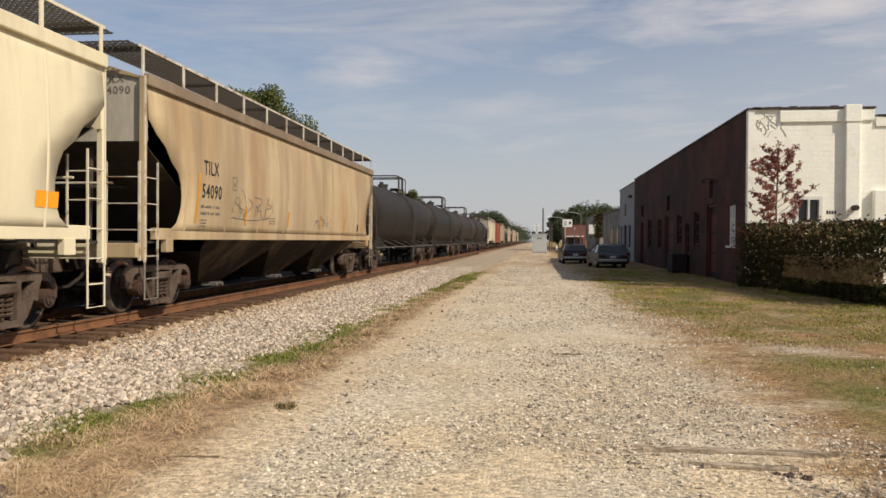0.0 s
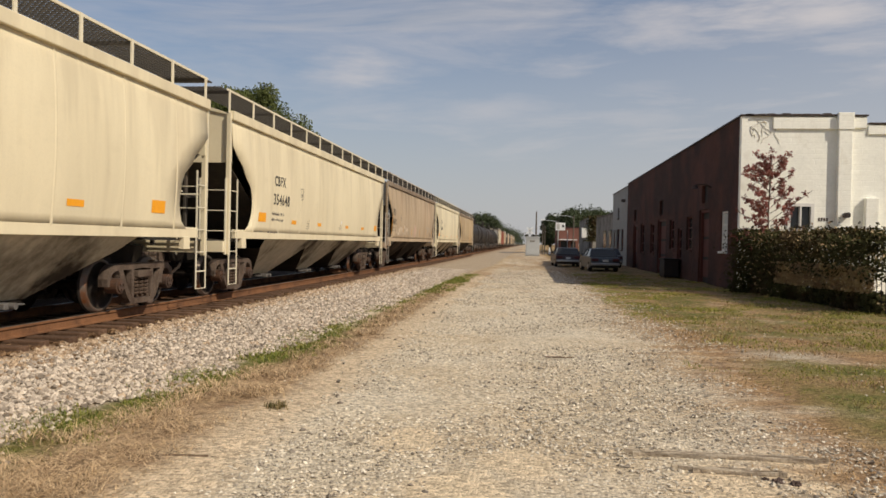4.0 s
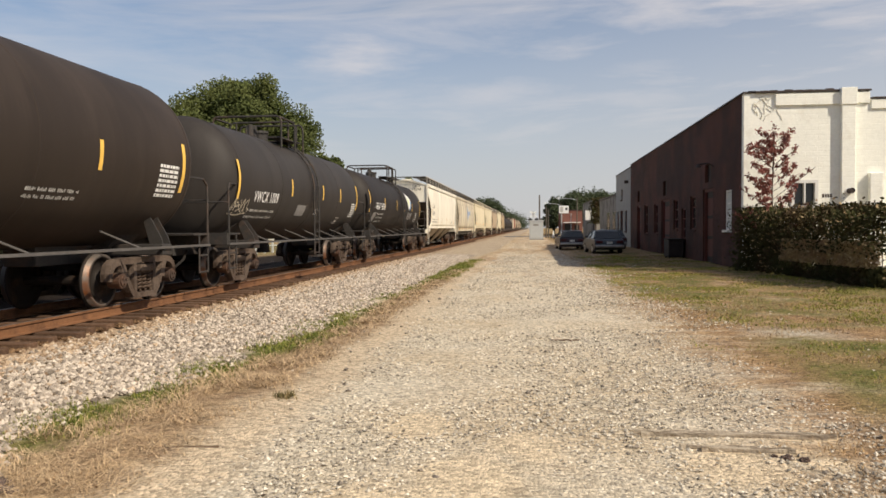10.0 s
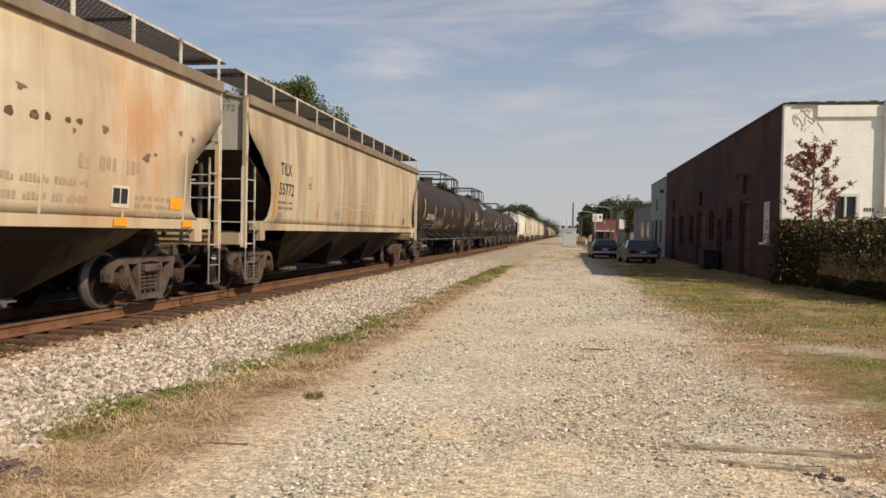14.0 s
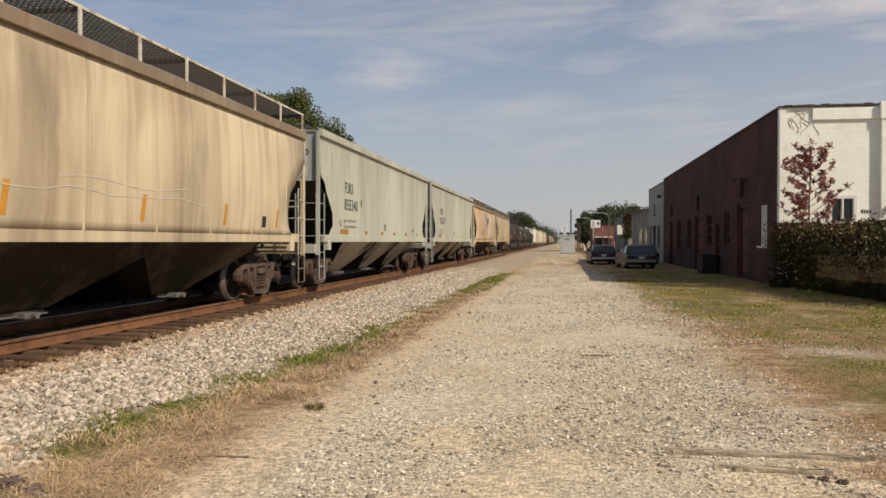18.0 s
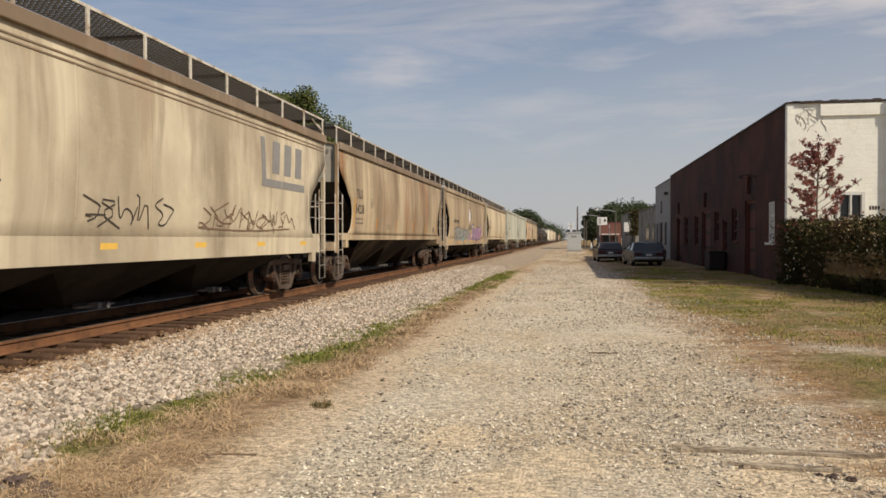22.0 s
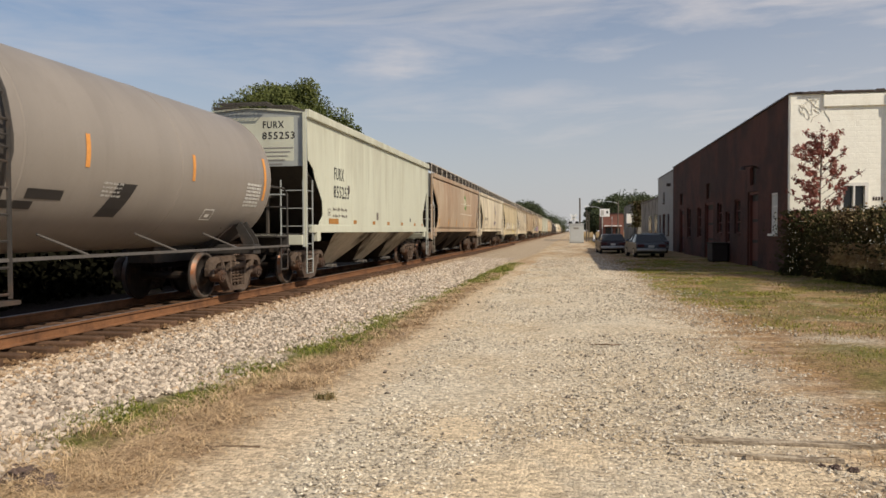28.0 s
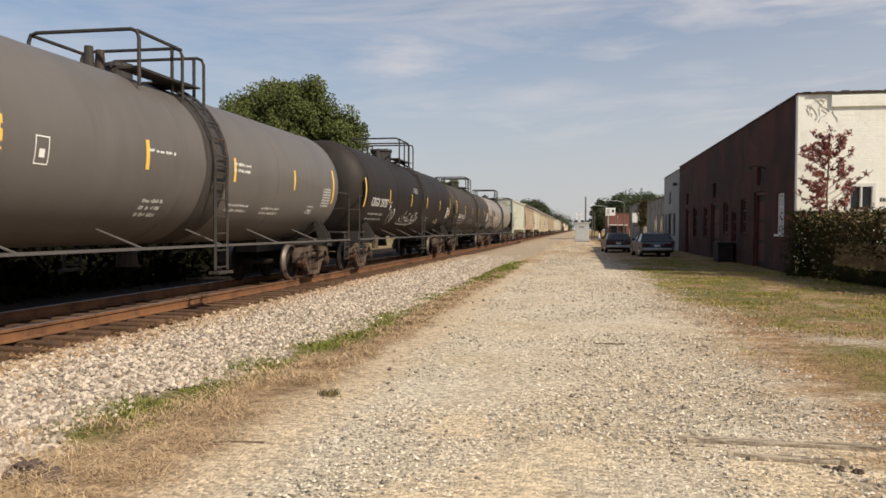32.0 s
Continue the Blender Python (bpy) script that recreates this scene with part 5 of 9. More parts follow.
def patch(car, y0, y1, z0, z1, mat, name="tape_strip", slant=0.0, lift=0.006):
    bm = bmesh.new()
    quad(bm, y0, y1, z0, z1, slant)
    return lay_on(car, bm, name, mat, lift=lift)


def stencil(car, y, z, width, lines, mat, h=0.06, gap=0.055, seed=1):
    """Small unreadable writing, as broken bars."""
    rnd = random.Random(seed)
    bm = bmesh.new()
    for i in range(lines):
        u, zz = y, z - i * (h + gap)
        while u < y + width - 0.05:
            for _ in range(rnd.randint(2, 7)):
                w = h * rnd.uniform(0.38, 0.62)
                if u + w > y + width:
                    break
                low = rnd.choice((0.0, 0.0, 0.35))
                quad(bm, u, u + w, zz - h * (1 - low * rnd.random()), zz - h * rnd.choice((0.0, 0.0, 0.3)))
                u += w + h * 0.24
            u += h * rnd.uniform(0.5, 1.1)
    return tagged(lay_on(car, bm, "stencil", mat), kind="stuff")


def box_mark(car, y, z, w, h, mat, line=0.018):
    bm = bmesh.new()
    quad(bm, y, y + w, z, z + line)
    quad(bm, y, y + w, z + h - line, z + h)
    quad(bm, y, y + line, z + line, z + h - line)
    quad(bm, y + w - line, y + w, z + line, z + h - line)
    quad(bm, y + w * 0.3, y + w * 0.7, z + h * 0.25, z + h * 0.55)
    return lay_on(car, bm, "box_mark", mat)


def grid_mark(car, y, z, w, h, mat, rows=7):
    """A dense stencilled table."""
    rnd = random.Random(int(abs(y) * 100))
    bm = bmesh.new()
    for r in range(rows):
        zz = z + h * r / rows
        u = y
        while u < y + w:
            k = rnd.uniform(0.04, 0.16)
            quad(bm, u, min(u + k, y + w), zz, zz + h / rows * 0.62)
            u += k + 0.025
    return tagged(lay_on(car, bm, "stencil_table", mat), kind="stuff")


def poly(car, pts, mat, name="emblem", lift=0.006, label="", parent=None):
    bm = bmesh.new()
    bm.faces.new([bm.verts.new((y, z, 0)) for y, z in pts])
    bmesh.ops.triangulate(bm, faces=list(bm.faces))
    return lay_on(car, bm, name, mat, label, lift, parent)


def stroke(car, lines, width, mat, name="graffiti", lift=0.009, label="", parent=None):
    """Painted lines of one width through the points."""
    bm = bmesh.new()
    for j, pts in enumerate(lines):
        P = [Vector((p[0], p[1])) for p in pts]
        left, right = [], []
        for i, p in enumerate(P):
            a, b = P[max(i - 1, 0)], P[min(i + 1, len(P) - 1)]
            d = (b - a)
            d = d.normalized() if d.length > 1e-6 else Vector((1, 0))
            n = Vector((-d.y, d.x)) * width / 2
            up = 0.00025 * (j % 8) + 0.0012 * i / len(P)
            left.append(bm.verts.new((p.x + n.x, p.y + n.y, up)))
            right.append(bm.verts.new((p.x - n.x, p.y - n.y, up)))
        for i in range(len(P) - 1):
            bm.faces.new((right[i], right[i + 1], left[i + 1], left[i]))
    return lay_on(car, bm, name, mat, label, lift, parent)


def blob(cy, cz, w, h, rnd, n=26, rough=0.12, square=2.6):
    pts = []
    ph = rnd.uniform(0, 6)
    for k in range(n):
        a = 2 * math.pi * k / n
        c, s = math.cos(a), math.sin(a)
        r = (abs(c) ** square + abs(s) ** square) ** (-1 / square)
        r *= 1 + rough * math.sin(3 * a + ph) + rough * 0.6 * math.sin(5 * a + ph * 2)
        pts.append((cy + w / 2 * r * c, cz + h / 2 * r * s))
    return pts


def rounded(pts, times=2):
    for _ in range(times):
        out = [pts[0]]
        for p, q in zip(pts, pts[1:]):
            out += [(p[0] * 0.75 + q[0] * 0.25, p[1] * 0.75 + q[1] * 0.25), (p[0] * 0.25 + q[0] * 0.75, p[1] * 0.25 + q[1] * 0.75)]
        pts = out + [pts[-1]]
    return pts


FORMS = (
    (((0, 0), (0.05, 1), (0.85, 0.85), (0.15, 0.5), (1, 0)),), (((0.95, 0.85), (0.4, 1), (0, 0.5), (0.4, 0), (1, 0.2)),),
    (((0.5, 0), (0, 0.3), (0.1, 0.9), (0.6, 1), (1, 0.6), (0.9, 0.15), (0.45, 0)),), (((0, 0), (0.45, 1), (0.95, 0.05)), ((0.15, 0.35), (0.9, 0.4))),
    (((0, 1), (0.1, 0.1), (0.95, 0.05)),), (((1, 0.9), (0.15, 0.85), (0.3, 0.5), (0.9, 0.4), (0.8, 0.05), (0, 0.1)),),
    (((0, 0), (0.1, 1), (0.85, 0), (1, 1)),), (((0.05, 1), (0, 0)), ((1, 1), (0.1, 0.45), (1, 0))), (((0, 1), (0.2, 0), (0.5, 0.7), (0.8, 0), (1, 1)),),
    (((0.95, 1), (0.1, 0.95), (0.05, 0.05), (1, 0)), ((0.1, 0.5), (0.8, 0.55))))


def form(rnd, y, z, w, h, lean, soft, shake=0.1):
    """The bent strokes of one abstract painted sign inside a box."""
    out = []
    flip, over = rnd.random() < 0.6, rnd.random() < 0.5
    for line in rnd.choice(FORMS):
        pts = [(u + rnd.uniform(-shake, shake), v + rnd.uniform(-shake, shake)) for u, v in line]
        if flip:
            pts = [(1 - u, v) for u, v in pts]
        if over:
            pts = [(u, 1 - v) for u, v in pts]
        pts.insert(rnd.randint(1, len(pts) - 1), (rnd.uniform(-0.15, 1.15), rnd.uniform(0, 1)))
        out.append(rounded([(y + w * u + lean * h * v, z + h * v) for u, v in pts], soft))
    return out


def piece(car, y0, y1, z0, z1, count, fill, edge, shine, seed, label, spiky=False, width=0.05, second=None, bold=1.0):
    """A row of fat overlapping painted signs with dark edges and thin highlights; it spells nothing."""
    rnd = random.Random(seed)
    w, h = (y1 - y0) / count, z1 - z0
    fat = min(0.44 * w, 0.30 * h) * (0.75 if spiky else 1.0) * bold
    order = list(range(count))
    rnd.shuffle(order)
    for k, i in enumerate(order):
        tall = h * rnd.uniform(0.84, 1.0) - fat
        lines = form(rnd, y0 + w * i + fat * 0.4, z0 + fat / 2 + rnd.uniform(0, h - fat - tall), w * 1.3 - fat * 0.8, tall, rnd.uniform(-0.25, 0.3), 1 if spiky else 2, 0.12)
        up = 0.0042 * (k % 3)
        base = stroke(car, lines, fat + 2 * width, edge, "graffiti", 0.004 + up, label if k == 0 else "")
        stroke(car, lines, fat, second if (second and k % 2) else fill, "fill", 0.0062 + up, parent=base)
        if shine:
            a = lines[0]
            n = max(3, len(a) // 3)
            at = rnd.randint(0, len(a) - n)
            stroke(car, [[(p - fat * 0.26, q + fat * 0.24) for p, q in a[at:at + n]]], width * 0.6, shine, "highlight", 0.0084 + up, parent=base)


def scrawl(car, y0, y1, z0, z1, count, mat, seed, width=0.03, label="scrawled spray-paint lines"):
    """A hurried tag of thin sprayed strokes; it spells nothing."""
    rnd = random.Random(seed)
    lines = []
    n = max(2, int(count * 1.3))
    w, h = (y1 - y0) / n, z1 - z0
    for i in range(n):
        lines += form(rnd, y0 + w * i, z0 + h * rnd.uniform(0, 0.15), w * rnd.uniform(0.9, 1.7), h * rnd.uniform(0.6, 0.95), rnd.uniform(-0.1, 0.3), rnd.choice((1, 2)), 0.22)
    if rnd.random() < 0.6:
        lines.append(rounded([(y0, z0 + h * 0.05), (y0 + (y1 - y0) * 0.5, z0 - h * 0.04), (y1, z0 + h * 0.12)]))
    return stroke(car, lines, width * 0.7, mat, "graffiti", 0.009, label)


def paint(name, c):
    M[name] = material(name.replace("_", " "), c, 0.6, 0.0, 0.14, 5.0)


for n, c in (("spray_lilac", (0.30, 0.215, 0.33)), ("spray_edge", (0.05, 0.03, 0.06)), ("spray_pink", (0.38, 0.20, 0.30)), ("spray_purple", (0.16, 0.10, 0.22)), ("spray_yellow", (0.72, 0.60, 0.16)),
             ("spray_white", (0.74, 0.72, 0.68)), ("spray_grey", (0.33, 0.32, 0.30)), ("spray_dark", (0.045, 0.04, 0.045)), ("spray_teal", (0.22, 0.48, 0.46)),
             ("spray_bone", (0.56, 0.49, 0.37)), ("spray_chalk", (0.64, 0.59, 0.49)), ("spray_shadow", (0.17, 0.15, 0.125)), ("spray_brown", (0.20, 0.13, 0.085)), ("logo_blue", (0.10, 0.28, 0.56)), ("logo_navy", (0.035, 0.045, 0.085)),
             ("logo_purple", (0.07, 0.045, 0.12)), ("logo_gold", (0.60, 0.45, 0.09)), ("logo_green", (0.10, 0.22, 0.04)), ("ghost_grey", (0.24, 0.23, 0.22)),
             ("hazard_red", (0.65, 0.05, 0.05)), ("gold_scrawl", (0.34, 0.24, 0.05)), ("pale_line", (0.66, 0.60, 0.50)), ("soot", (0.06, 0.048, 0.04)), ("soot_black", (0.03, 0.027, 0.026))):
    paint(n, c)
BLK, WHT, DUL = M["black_paint"], M["white_paint"], M["dull_white"]


def diamond_emblem(car, y, z, w, h, mat, rim):
    """A pointed diamond with a pale heart and four round petals; the company's letters beside it as plain blocks."""
    def lozenge(k, dz=0.0):
        return [(y, z + h * 0.5 * k + dz), (y - w * 0.3 * k, z + h * 0.22 * k + dz), (y - w * 0.5 * k, z - h * 0.06 * k + dz), (y - w * 0.34 * k, z - h * 0.28 * k + dz), (y, z - h * 0.46 * k + dz),
                (y + w * 0.34 * k, z - h * 0.28 * k + dz), (y + w * 0.5 * k, z - h * 0.06 * k + dz), (y + w * 0.3 * k, z + h * 0.22 * k + dz)]
    base = poly(car, lozenge(1.1), rim, "emblem", 0.006, "diamond emblem with a four-petal heart")
    poly(car, lozenge(1.0), mat, "field", 0.008, parent=base)
    poly(car, lozenge(0.58, -h * 0.02), rim, "heart", 0.010, parent=base)
    rnd = random.Random(2)
    for a, b in ((0.0, 0.14), (0.0, -0.16), (0.16, -0.01), (-0.16, -0.01)):
        poly(car, blob(y + a * w, z + b * h - h * 0.01, w * 0.22, h * 0.14, rnd, 12, 0.02, 2), mat, "petal", 0.012, parent=base)
    poly(car, [(y - w * 0.03, z - h * 0.44), (y + w * 0.03, z - h * 0.44), (y + w * 0.03, z - h * 0.6), (y - w * 0.03, z - h * 0.6)], rim, "stem", 0.006, parent=base)


def block_letters(car, y, z, w, h, mat, lift=0.008):
    """Three plain slanted blocks in place of a company's letters."""
    for k in range(3):
        u = y + w * 0.36 * k
        poly(car, [(u, z), (u + w * 0.24, z), (u + w * 0.30, z + h), (u + w * 0.06, z + h)], mat, "emblem_block", lift)


def leaf_emblem(car, y, z, w, h, dark, leaf, pale):
    base = poly(car, [(y - w / 2, z), (y, z + h / 2), (y + w / 2, z), (y + w * 0.1, z - h * 0.42), (y, z - h / 2)], dark, "emblem", 0.006, "dark lozenge emblem with a pale leaf")
    pts = [(y - w * 0.28, z - h * 0.22), (y - w * 0.36, z + h * 0.02), (y - w * 0.2, z + h * 0.22), (y + w * 0.06, z + h * 0.27), (y + w * 0.14, z + h * 0.08), (y + w * 0.02, z - h * 0.2), (y - w * 0.1, z - h * 0.36)]
    poly(car, pts, leaf, "leaf", 0.009, parent=base)
    poly(car, [(y - w * 0.2, z - h * 0.18), (y - w * 0.22, z + h * 0.06), (y - w * 0.06, z + h * 0.18), (y + w * 0.04, z + h * 0.04), (y - w * 0.04, z - h * 0.24)], pale, "leaf_vein", 0.011, parent=base)


M["faded"] = material("faded pale spray paint", (0.60, 0.50, 0.38), 0.7, 0.0, 0.2, 3.0, 0, 40, (0.48, 0.38, 0.27), 0.5)
M["faded_edge"] = material("faded brown spray paint", (0.38, 0.28, 0.19), 0.7, 0.0, 0.2, 3.0)
M["faded_pink"] = material("faded pink spray paint", (0.55, 0.36, 0.29), 0.7, 0.0, 0.2, 3.0, 0, 40, (0.52, 0.42, 0.31), 0.5)
M["leaf_tint"] = material("pale yellow-green paint", (0.66, 0.72, 0.36), 0.6, 0.0, 0.1, 6.0)
# how far the marks of a car sit from the middle they are given for
MARK_SHIFT = {"gacx14248": -0.44, "uelx78330": -1.06, "ywcx1009": -1.095, "cbtx780732": -0.865, "cbtx78142": -0.61, "tilx55772": -0.11, "furx855253": -0.515, "crgx8029": -1.23, "crgx8256": -1.44, "crgx29787": -1.41, "grey_last": -0.57, "cbfx354654": -0.43, "admx49005": -0.1}


def marks():
    C = made_cars
    for key, off in MARK_SHIFT.items():
        INFO[C[key]]["off"] = off
    # tan cars of one owner share their layout
    for key, num, off, mat in (("tilx54090", "54090", 0.48, BLK), ("tilx_brown", "54091", 0.0, BLK), ("tilx55772", "55772", 0.0, BLK), ("tilx55856", "55856", 0.0, BLK), ("tilx54238", "54238", 0.17, BLK)):
        c = C[key]
        H = INFO[c]["half"]
        y = -7.22 + off if key != "tilx_brown" else -7.5
        word(c, "TILX", y, 2.58, 0.27, mat, 0.70)
        word(c, num, y - 0.07, 2.12, 0.27, mat, 0.92)
        stencil(c, y - 0.1, 1.98, 0.95, 2, M["grey_paint"], 0.06, 0.07, 3)
        stencil(c, y - 0.1, 1.70, 0.3, 3, M["grey_paint"], 0.03, 0.03, 5)
        patch(c, y - 0.36, y - 0.25, 1.62, 2.58, M["amber"], slant=0.14)
        for k, yy in enumerate((-4.58, -1.62, 1.38, 4.3, 7.0)):
            patch(c, yy, yy + 0.11, 1.62, 2.04, M["amber"], slant=0.12)
        box_mark(c, -5.32, 2.36, 0.24, 0.28, M["grey_paint"])
        patch(c, 6.2, 6.42, 1.62, 1.86, BLK, "placard")
        stencil(c, -3.0, 1.84, 0.5, 3, M["grey_paint"], 0.03, 0.035, 8)
        end_word(c, "TILX", 0.78, 3.93, 0.13, M["grey_paint"], 0.38)
        end_word(c, num, 0.75, 3.74, 0.13, M["grey_paint"], 0.52)
    scrawl(C["tilx54090"], -5.3, -3.0, 1.75, 2.35, 5, M["grey_paint"], 5, 0.022)
    scrawl(C["tilx54090"], 0.8, 2.4, 1.6, 2.0, 4, M["grey_paint"], 6, 0.02)
    piece(C["tilx_brown"], -6.6, -4.6, 1.56, 2.1, 4, M["faded"], M["faded_edge"], None, 7, "faded pale graffiti", width=0.03)
    piece(C["tilx_brown"], -4.4, -3.0, 1.56, 2.15, 2, M["faded"], M["faded_edge"], None, 8, "faded outlined graffiti", width=0.04)
    poly(C["tilx_brown"], blob(-0.3, 1.9, 0.8, 0.7, random.Random(3)), M["faded_pink"], "graffiti", 0.006, "faded pinkish spray patch")
    scrawl(C["tilx_brown"], 4.2, 5.6, 1.7, 2.4, 3, M["spray_grey"], 9, 0.045)
    for key, seed in (("tilx55772", 11), ("tilx55856", 12)):
        stroke(C[key], [[(-3.4 + 0.5 * i, 2.02 + 0.03 * math.sin(i * 1.3 + seed) - 0.02 * (i % 3)) for i in range(15)], [(-0.6 + 0.5 * i, 2.16 + 0.05 * math.sin(i * 1.1)) for i in range(8)]], 0.011, M["pale_line"], "scrape", 0.006)
    # cream cars
    for key, num in (("cbfx354691", "354691"), ("cream_h4", "354648"), ("cbfx354654", "354654")):
        c = C[key]
        word(c, "CBFX", -5.96, 2.66, 0.25, BLK, 0.88)
        word(c, num, -6.0, 2.18, 0.27, BLK, 1.28)
        stencil(c, -6.08, 1.98, 0.95, 2, M["grey_paint"], 0.07, 0.08, 13)
        patch(c, -7.02, -6.5, 1.72, 1.94, M["orange"])
        for yy in (-4.43, -1.85, 1.75, 4.35):
            patch(c, yy, yy + 0.42, 1.72, 1.82, M["orange"])
        patch(c, 6.78, 7.26, 1.72, 1.94, M["orange"])
        box_mark(c, -3.72, 2.42, 0.24, 0.32, M["grey_paint"])
        stencil(c, -3.0, 1.85, 0.3, 4, M["grey_paint"], 0.03, 0.04, 14)
        stencil(c, 0.9, 1.8, 0.3, 3, M["grey_paint"], 0.03, 0.03, 15)
        patch(c, 1.1, 1.2, 1.86, 1.96, WHT, "placard")
        stencil(c, -6.3, 1.5, 0.8, 1, M["grey_paint"], 0.05, 0.03, 16)
    # round-sided car
    c = C["uelx6002"]
    word(c, "UELX", -7.95, 2.2, 0.26, WHT, 1.05)
    word(c, "6002", -7.9, 1.82, 0.26, WHT, 0.92)
    diamond_emblem(c, 0.85, 2.66, 1.25, 1.5, M["logo_blue"], M["spray_white"])
    block_letters(c, 1.67, 2.58, 1.55, 0.44, M["spray_white"], 0.006)
    block_letters(c, 1.72, 2.62, 1.45, 0.36, M["logo_blue"])
    for z in (0.9, 0.77):
        bm = bmesh.new()
        bar(bm, (1.36, -7.5, z), (1.36, 7.5, z - 0.02), 0.02, 6)
        for k in range(6):
            bar(bm, (1.36, -7 + 2.8 * k, z), (1.26, -7 + 2.8 * k, 1.04), 0.012, 5)
        part("brake_pipe", bm, M["post_dull"], c)
    for yy, w in ((-7.44, 0.75), (-4.58, 0.54), (-1.95, 0.42), (0.2, 0.42), (2.5, 0.42), (4.8, 0.42), (7.2, 0.42)):
        patch(c, yy, yy + w, 1.17, 1.31, M["amber"], lift=0.028)
    box_mark(c, -5.97, 2.3, 0.24, 0.3, WHT)
    box_mark(c, -7.2, 1.42, 0.14, 0.2, WHT)
    grid_mark(c, 7.25, 1.8, 0.4, 0.25, WHT, 3)
    for z in (3.42, 3.80):
        patch(c, -9.2, 9.0, z, z + 0.02, M["spray_brown"], "side_crease")
    rnd = random.Random(6)
    for i in range(26):
        yy, zz = rnd.uniform(4.6, 7.6), rnd.uniform(1.7, 2.5)
        poly(c, blob(yy, zz, rnd.uniform(0.05, 0.14), rnd.uniform(0.1, 0.22), rnd, 9), M["pale_line"], "paint_fleck", 0.006)
    # off-white car
    c = C["gacx14248"]
    word(c, "GACX", -6.33, 2.62, 0.27, M["grey_paint"], 0.88)
    word(c, "14248", -6.43, 2.16, 0.27, M["grey_paint"], 0.97)
    stencil(c, -6.45, 1.92, 2.4, 2, M["grey_paint"], 0.07, 0.09, 17)
    patch(c, -7.0, -6.88, 1.62, 2.56, M["amber"], slant=0.16)
    for yy in (-3.36, -1.2, 1.85, 4.35, 7.0):
        patch(c, yy, yy + 0.11, 1.62, 2.04, M["amber"], slant=0.16)
    box_mark(c, -3.5, 2.4, 0.26, 0.3, M["grey_paint"])
    grid_mark(c, 5.4, 1.68, 0.5, 0.22, BLK, 2)
    end_word(c, "GACX", 0.6, 3.88, 0.15, M["grey_paint"], 0.5)
    end_word(c, "14248", 0.58, 3.68, 0.15, M["grey_paint"], 0.55)
    paint("rust_dark", (0.13, 0.07, 0.035))
    paint("rust_stain", (0.43, 0.31, 0.19))
    paint("cream_card", (0.66, 0.6, 0.46))
    # rusted car with the dark diamond
    c = C["rust_adm"]
    diamond_emblem(c, -0.05, 3.06, 1.25, 1.45, M["logo_navy"], M["spray_white"])
    block_letters(c, 0.8, 2.88, 1.5, 0.36, M["logo_navy"])
    scrawl(c, -4.4, -1.0, 1.75, 2.35, 6, M["spray_brown"], 21, 0.035, "smeared brown spray lines")
    scrawl(c, -0.4, 2.6, 1.55, 2.0, 6, M["pale_line"], 22, 0.05)
    rnd = random.Random(8)
    for i in range(34):
        yy, zz = rnd.uniform(-8, 8), rnd.uniform(2.35, 3.0)
        poly(c, blob(yy, zz, rnd.uniform(0.04, 0.2), rnd.uniform(0.04, 0.12), rnd, 8, 0.3), M["spray_brown"], "rust_spot", 0.006)
    for i in range(7):
        poly(c, blob(2.4 + 0.33 * i + rnd.uniform(-0.08, 0.08), 2.62 + 0.015 * i, rnd.uniform(0.09, 0.19), rnd.uniform(0.07, 0.12), rnd, 16, 0.12), M["rust_dark"], "rust_spot", 0.006)
    stencil(c, 4.35, 2.3, 1.6, 1, M["rust_stain"], 0.2, 0.05, 31)
    stencil(c, 5.75, 1.8, 1.3, 3, M["rust_stain"], 0.07, 0.05, 32)
    stencil(c, 2.7, 1.95, 1.9, 2, M["rust_stain"], 0.1, 0.12, 33)
    patch(c, 5.12, 5.58, 1.6, 1.92, M["cream_card"], "placard", lift=0.009)
    for yy in (5.16, 5.36):
        patch(c, yy, yy + 0.17, 1.66, 1.88, BLK, "placard_panel", lift=0.013)
    patch(c, 6.78, 7.2, 1.62, 1.82, M["orange"], lift=0.01)
    for yy in (-6.3, -3.05, -0.25, 1.6, 2.4, 5.2, 7.2):
        patch(c, yy, yy + 0.36, 1.33, 1.45, M["orange"], lift=0.03)
    # pale grey cars
    for key, num in (("furx855254", "855254"), ("furx855340", "855340"), ("furx855253", "855253")):
        c = C[key]
        y = -5.3 if num == "855253" else -5.77
        word(c, "FURX", y, 2.76, 0.33, BLK, 0.9)
        word(c, num, y - 0.06, 2.26, 0.33, BLK, 1.45)
        stencil(c, y - 0.13, 1.98, 1.35, 2, M["grey_paint"], 0.08, 0.1, 23)
        box_mark(c, y - 0.58, 1.76, 0.24, 0.18, M["grey_paint"])
        patch(c, y - 0.5, y + 0.37, 1.53, 1.68, M["brown_tape"])
        for yy in (-3.45, -1.2, 0.8, 3.0, 5.4, 7.0):
            patch(c, yy, yy + 0.34, 1.55, 1.66, M["brown_tape"])
        patch(c, -4.0, -3.82, 2.42, 2.66, M["grey_paint"], "placard")
        patch(c, -0.7, -0.45, 1.7, 1.95, M["grey_paint"], "placard")
        patch(c, 4.6, 4.8, 1.7, 1.85, BLK, "placard")
        end_word(c, "FURX", 0.42, 3.9, 0.17, BLK, 0.55)
        end_word(c, num, 0.4, 3.63, 0.17, BLK, 0.85)
        for r in range(5):
            patch_z = 3.42 - 0.1 * r
